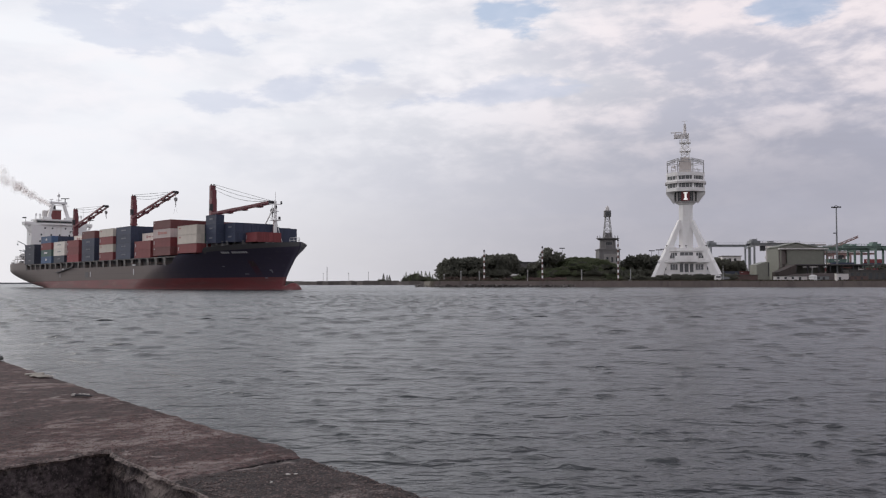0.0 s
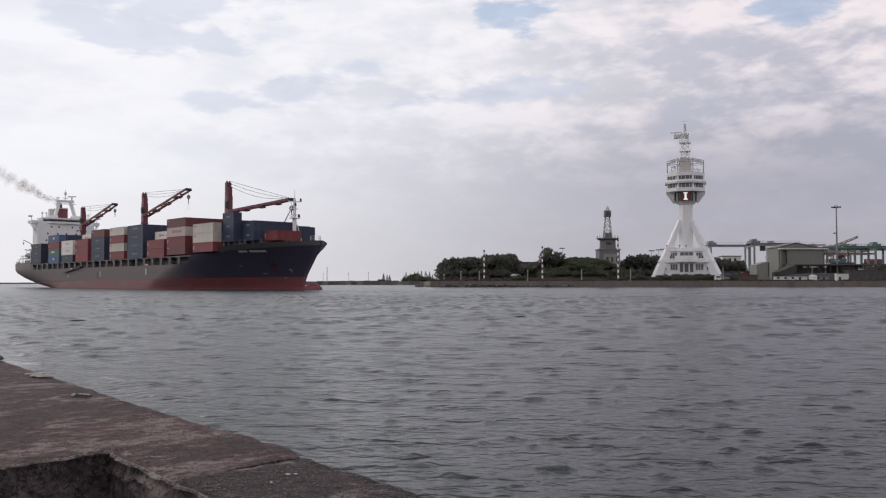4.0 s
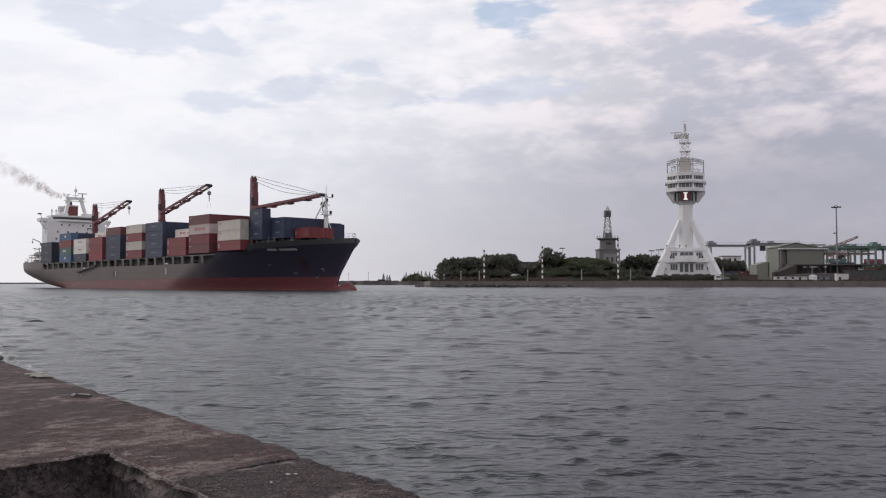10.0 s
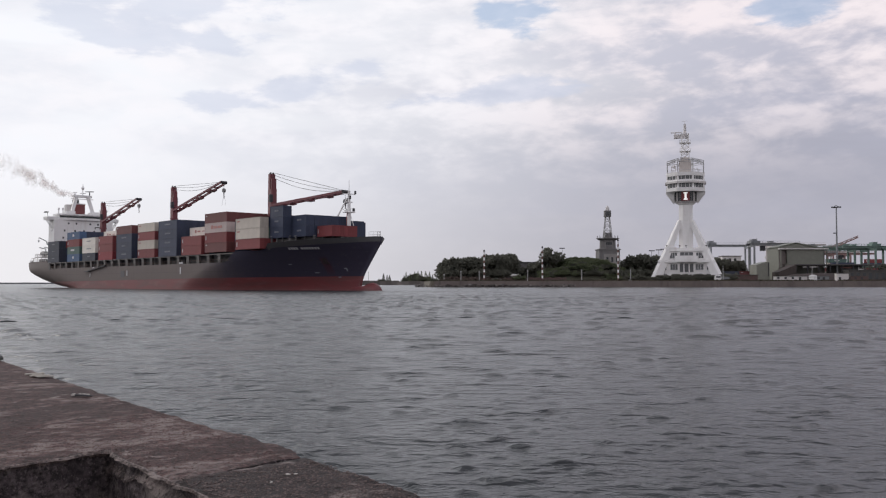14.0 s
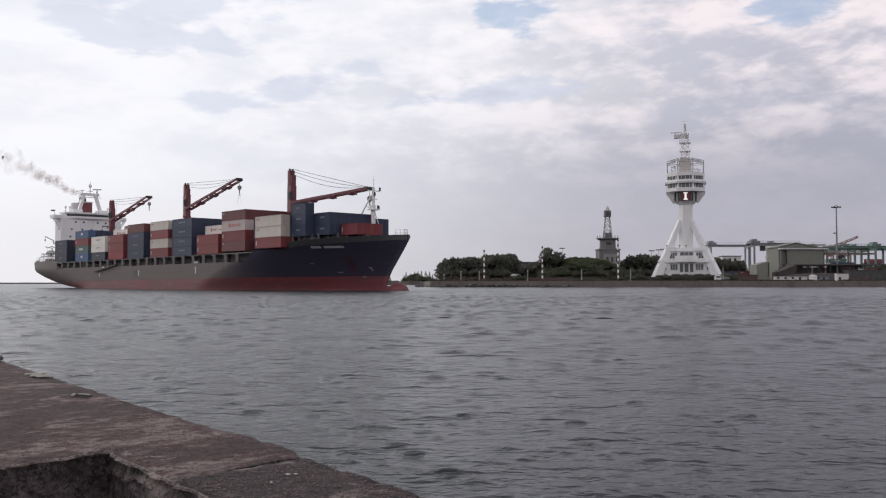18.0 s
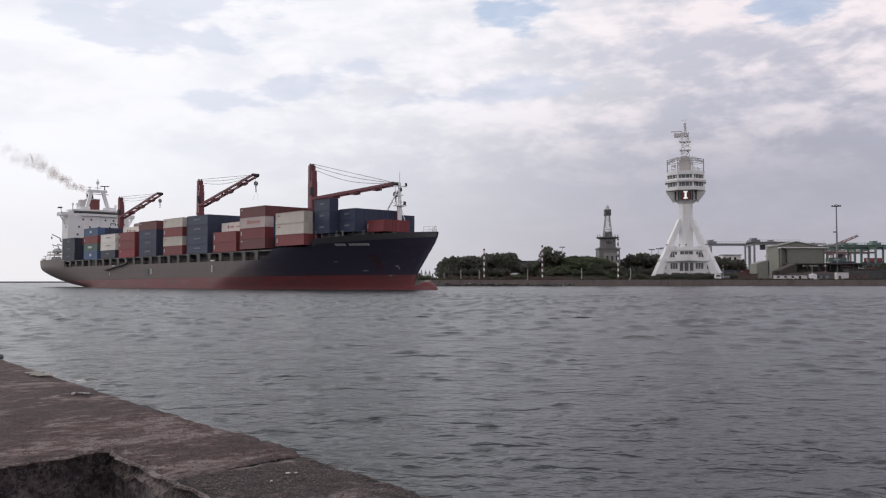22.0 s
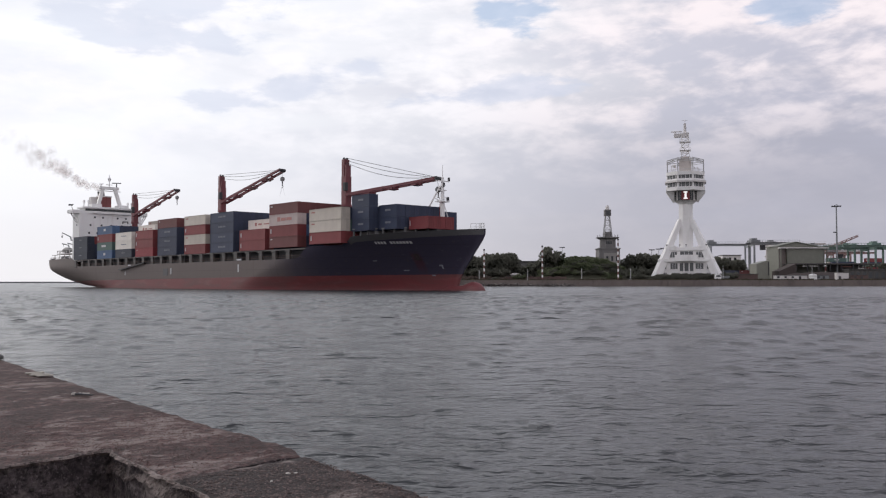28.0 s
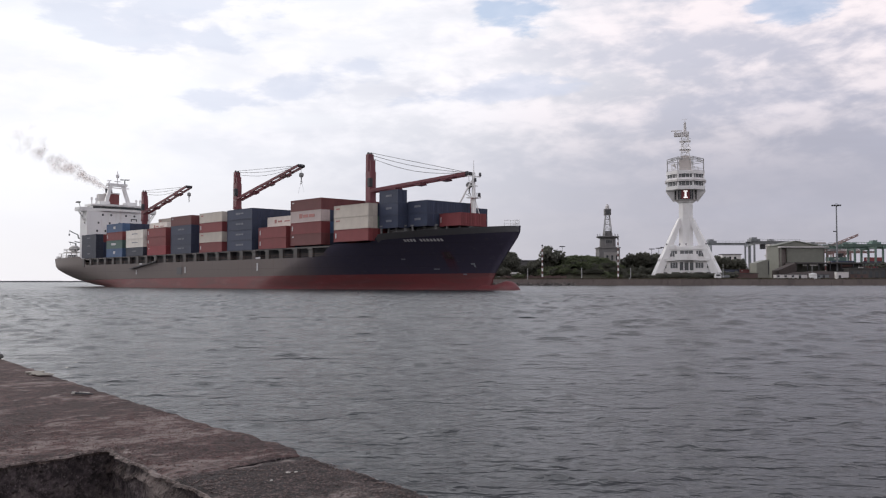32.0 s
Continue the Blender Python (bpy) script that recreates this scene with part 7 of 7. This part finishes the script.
def yard_crane(x, y, span, high, mat, beam_from, beam_to, cab=True):
    ob = thing("yard_crane", pose(x, y, LAND), "rail-mounted gantry crane in the container yard", "gantry crane", "yard gantry cranes")
    for sx in (0, span):
        for sy in (0, 9):
            b = fresh()
            box(b, sx - 0.5, sx + 0.5, sy - 0.45, sy + 0.45, 0, high)
            part("leg", b, mat, ob)
    b = fresh()
    for sy in (0, 9):
        box(b, beam_from, beam_to, sy - 0.45, sy + 0.45, high, high + 1.2)
    for sx in (0, span):
        box(b, sx - 0.5, sx + 0.5, 0, 9, high - 1.1, high - 0.1)
    part("girder", b, mat, ob)
    b = fresh()
    k = beam_from
    while k <= beam_to:
        rod(b, (k, -0.8, high + 1.0), (k, -0.8, high + 2.3), 0.07, 0.07, 5)
        k += 2.2
    bar(b, (beam_from, -0.8, high + 2.3), (beam_to, -0.8, high + 2.3), 0.12), bar(b, (beam_from, -0.8, high + 1.05), (beam_to, -0.8, high + 1.05), 0.7, 0.1)
    part("walkway_rail", b, mat, ob)
    b = fresh()
    box(b, -1.5, 4.0, 1, 8, high + 1.2, high + 2.6), box(b, -0.5, 2.0, 2, 7, high + 2.6, high + 3.6), rod(b, (3, 4, high + 2.6), (3, 4, high + 4.0), 0.2, 0.2, 6)
    part("trolley", b, GREY_STEEL if mat is not HAZY_GREEN else mat, ob, "trolley with winch house")
    if cab:
        b = fresh()
        box(b, 5.0, 7.4, 2, 5, high - 3.4, high - 0.4)
        part("cab", b, DARK, ob)
    return ob


yard_crane(171.5, 560, 25, 22.6, HAZY_CRANE_GREY, -4, 26, False)
yard_crane(185.0, 520, 25, 21.8, GREY_STEEL, -2.0, 27, True)
yard_crane(254.0, 540, 8.5, 19.5, HAZY_GREEN, -26, 32, False)
yard_crane(268.0, 500, 22, 19.0, HAZY_GREEN, -3, 30, True)
yard_crane(240.0, 640, 14, 26.5, SHADE_WHITE, -12, 40, False)
yard_crane(272.0, 610, 12, 19.0, HAZY_PINK, -18, 30, True)
yard_crane(262.0, 620, 10, 23.5, HAZY_PINK, -6, 22, True)
yard_crane(284.0, 632, 9, 21.0, SHADE_WHITE, -10, 20, True)
yard_crane(296.0, 645, 12, 25.5, HAZY_GREEN, -12, 26, True)
yard_crane(250.0, 655, 8, 18.0, SHADE_WHITE, -6, 30, False)
yard_crane(236.0, 575, 12, 21.5, HAZY_GREEN, -6, 30, True)
yard_crane(262.0, 530, 9, 20.5, HAZY_GREEN, -20, 24, False)
for x, y, s in ((262, 515, 2.0), (268, 510, 0.5), (256, 520, 3.0), (232, 520, 5.0), (246, 512, 4.5), (240, 516, 5)):
    plant("tall", x, y, sink=s)


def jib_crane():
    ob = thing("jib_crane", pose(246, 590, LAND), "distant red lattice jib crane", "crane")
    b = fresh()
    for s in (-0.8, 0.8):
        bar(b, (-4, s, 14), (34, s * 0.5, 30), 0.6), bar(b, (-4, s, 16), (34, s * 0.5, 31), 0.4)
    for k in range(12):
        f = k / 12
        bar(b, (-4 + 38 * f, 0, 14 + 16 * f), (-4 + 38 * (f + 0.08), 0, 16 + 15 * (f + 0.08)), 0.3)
    part("jib", b, HAZY_PINK, ob)
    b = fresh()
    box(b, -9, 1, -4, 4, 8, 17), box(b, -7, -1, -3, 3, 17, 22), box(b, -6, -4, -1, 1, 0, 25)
    part("machine_house", b, HAZY_PINK, ob)


jib_crane()


def yard_stacks():
    rng = random.Random(3)
    for x, y, n, t in ((201, 470, 3, 3), (214, 480, 4, 4), (228, 512, 3, 5), (243, 515, 3, 3), (258, 540, 3, 4), (274, 535, 3, 2), (250, 606, 2, 4), (264, 600, 2, 6), (278, 604, 2, 5), (292, 606, 2, 6), (306, 606, 2, 4)):
        for k in range(n):
            for h in range(t if rng.random() < 0.7 else max(1, t - 1)):
                c = rng.choice("rogntpswo")
                copy_thing(box_kind(c, 12.19), pose(x + rng.uniform(-0.2, 0.2), y + k * 2.8, LAND + h * BOX_H))["group"] = "containers in the yard"
    for x, h, c in ((139.5, 0, "o"), (152.2, 0, "r"), (139.5, 1, "n"), (152.2, 1, "o")):
        copy_thing(box_kind(c, 12.19), pose(x, 450 if h < 2 else 451, LAND + h * BOX_H))["group"] = "containers in the yard"
    for x, y, w, h, mat in ((171.5, 520, 11, 15.0, SHADE_WHITE), (262, 450, 14, 5, HAZY_GREEN), (228, 446, 10, 5, DULL_BRICK), (244, 436, 16, 5.5, DARK_ROOF), (206, 425, 18, 5.2, DARK_ROOF), (226, 420, 18, 4.6, DARK_ROOF), (262, 424, 26, 5.0, STONE), (183, 560, 20, 11.3, SHED)):
        ob = thing("yard_building", pose(x, y, LAND), "low dark service building in the yard", "building", "yard buildings")
        b = fresh()
        box(b, -w / 2, w / 2, 0, 6, 0, h)
        part("wall", b, mat, ob)
        b = fresh()
        box(b, -w / 2 - 0.4, w / 2 + 0.4, -0.6, 6.4, h, h + 0.4)
        part("roof", b, DARK_ROOF, ob)
        b = fresh()
        for k in range(int(w / 3)):
            box(b, -w / 2 + 0.8 + k * 3, -w / 2 + 2.2 + k * 3, -0.06, -0.002, 1.0, h - 1.2)
        part("windows", b, GLASS, ob)


yard_stacks()
for x, y, z, h in ((-119.5, 903, 2.2, 15.5), (-98, 910, 2.4, 9), (-77, 905, 2.4, 10), (-125, 915, 2.2, 9)):
    b = fresh()
    rod(b, (0, 0, -0.5), (0, 0, h), 0.35 if h > 12 else 0.14, 0.25 if h > 12 else 0.1, 6), rod(b, (0, 0, h), (0, 0, h + 0.8), 0.5, 0.3, 6), box(b, -0.8, 0.8, -0.8, 0.8, -0.5, 0.4)
    solid("beacon_pole", b, DARK, "thin dark beacon pole on the breakwater", "pole", "breakwater poles", m=pose(x, y, z))
for x, y, h in ((62.0, 455, 17.0), (107.5, 436, 15.4), (104.0, 436, 15.0), (110, 437, 15.8)):
    b = fresh()
    rod(b, (0, 0, 0), (0, 0, h), 0.16, 0.1, 6), box(b, -1.4, 1.4, -0.3, 0.3, h, h + 0.45)
    solid("street_lamp", b, DARK, "thin dark street lamp with twin heads", "street lamp", "street lamps", m=pose(x, y, LAND))


# ---- what moves ----
def ship_at(t):
    s = t / 32.0
    return pose(-87.188 + 53.322 * s - 1.573 * s * s, 288.693 - 65.622 * s + 4.009 * s * s, 0.0, 0, 0, -48.541 + 0.846 * s + 0.749 * s * s)


SMOKE = make_smoke(SHIP)


def smoke_kind(seed):
    """A puff: a crumpled bowl of smoke."""
    rng = random.Random(seed)
    b = fresh()
    for k in (0,):
        turn = Euler((1.45 + rng.uniform(-0.5, 0.5), rng.uniform(0, 6), rng.uniform(-0.7, 0.7))).to_matrix()
        wide = 3.4
        rings = []
        for i in range(9):
            r = wide * (i + 0.5) / 9
            row = []
            for j in range(18):
                a = j * math.pi / 9
                p = Vector((math.cos(a) * r, math.sin(a) * r, 0.06 * r * r - 0.2))
                p.z += 0.5 * noise.noise(p * 0.9 + Vector((seed * 3.1, k * 7.7, 0)))
                row.append(b.verts.new(turn @ p))
            rings.append(row)
        for r0, r1 in zip(rings, rings[1:]):
            for j in range(18):
                b.faces.new((r0[j], r0[(j + 1) % 18], r1[(j + 1) % 18], r1[j]))
        b.faces.new(rings[0])
    return mesh_of("smoke_puff", b, SMOKE, True)


PUFFS = []


def make_smoke_puffs():
    kinds = [smoke_kind(s) for s in range(5)]
    for k in range(160):
        ob = new("smoke_puff", kinds[k % 5])
        ob.visible_shadow = False
        PUFFS.append(tagged(ob, "thin brown-grey puff of funnel smoke", "smoke", "smoke from the funnel"))


make_smoke_puffs()
TIMES = (0, 4, 8, 12, 16, 20, 24, 28, 32)


def motions():
    rows = [(t, ship_at(t)) for t in TIMES]
    walk(SHIP, rows)
    for ob in BLOCKS:
        walk(ob, rows)
    for color, long, at in CARGO:
        walk(copy_thing(box_kind(color, long), at), [(t, m @ at) for t, m in rows])
    for ob in list(BOX_KINDS.values()):
        for o in (*ob.children_recursive, ob):
            bpy.data.objects.remove(o)
    for kinds in TREES.values():
        for ob in kinds:
            for o in (*ob.children_recursive, ob):
                bpy.data.objects.remove(o)
    rng = random.Random(12)
    for k, ob in enumerate(PUFFS):
        born = -9.0 + 41.0 * k / len(PUFFS)
        late = smooth01((born - 10) / 7)
        drift = Vector((-2.9 + 0.15 * late + rng.gauss(0, 0.12), 1.0 + rng.gauss(0, 0.3), 2.15 + rng.gauss(0, 0.20)))
        spin = pose(0, 0, 0, rng.uniform(-25, 25), rng.uniform(0, 360), rng.uniform(-25, 25))
        wander = rng.gauss(0, 0.014)
        mouth = ship_at(born) @ Vector((-128.4, 0, 35.4))
        puff = []
        if born > 0:
            for t in [t for t in TIMES if t < born - 0.6] + [max(0.0, born - 0.3)]:
                puff.append((t, Matrix.Translation(ship_at(t) @ Vector((-128.0, 0, 30.5))) @ spin))
        t = max(0.0, born)
        for t in [t + 1.5 * i for i in range(30) if t + 1.5 * i < 31.3] + [32.0]:
            age = t - born
            rise = drift.z * age * (1 - 0.006 * min(age, 12))
            puff.append((t, Matrix.Translation(mouth + Vector((drift.x * age, drift.y * age, rise + wander * age * age))) @ spin))
        walk(ob, puff)
    for sheet in SEA:
        walk(sheet, [(0, pose(4.5, 1.5, -0.15)), (8, pose(2.25, 0.75, -0.15)), (16, pose(0, 0, -0.15)), (24, pose(-2.25, -0.75, -0.15)), (32, pose(-4.5, -1.5, -0.15))])


motions()
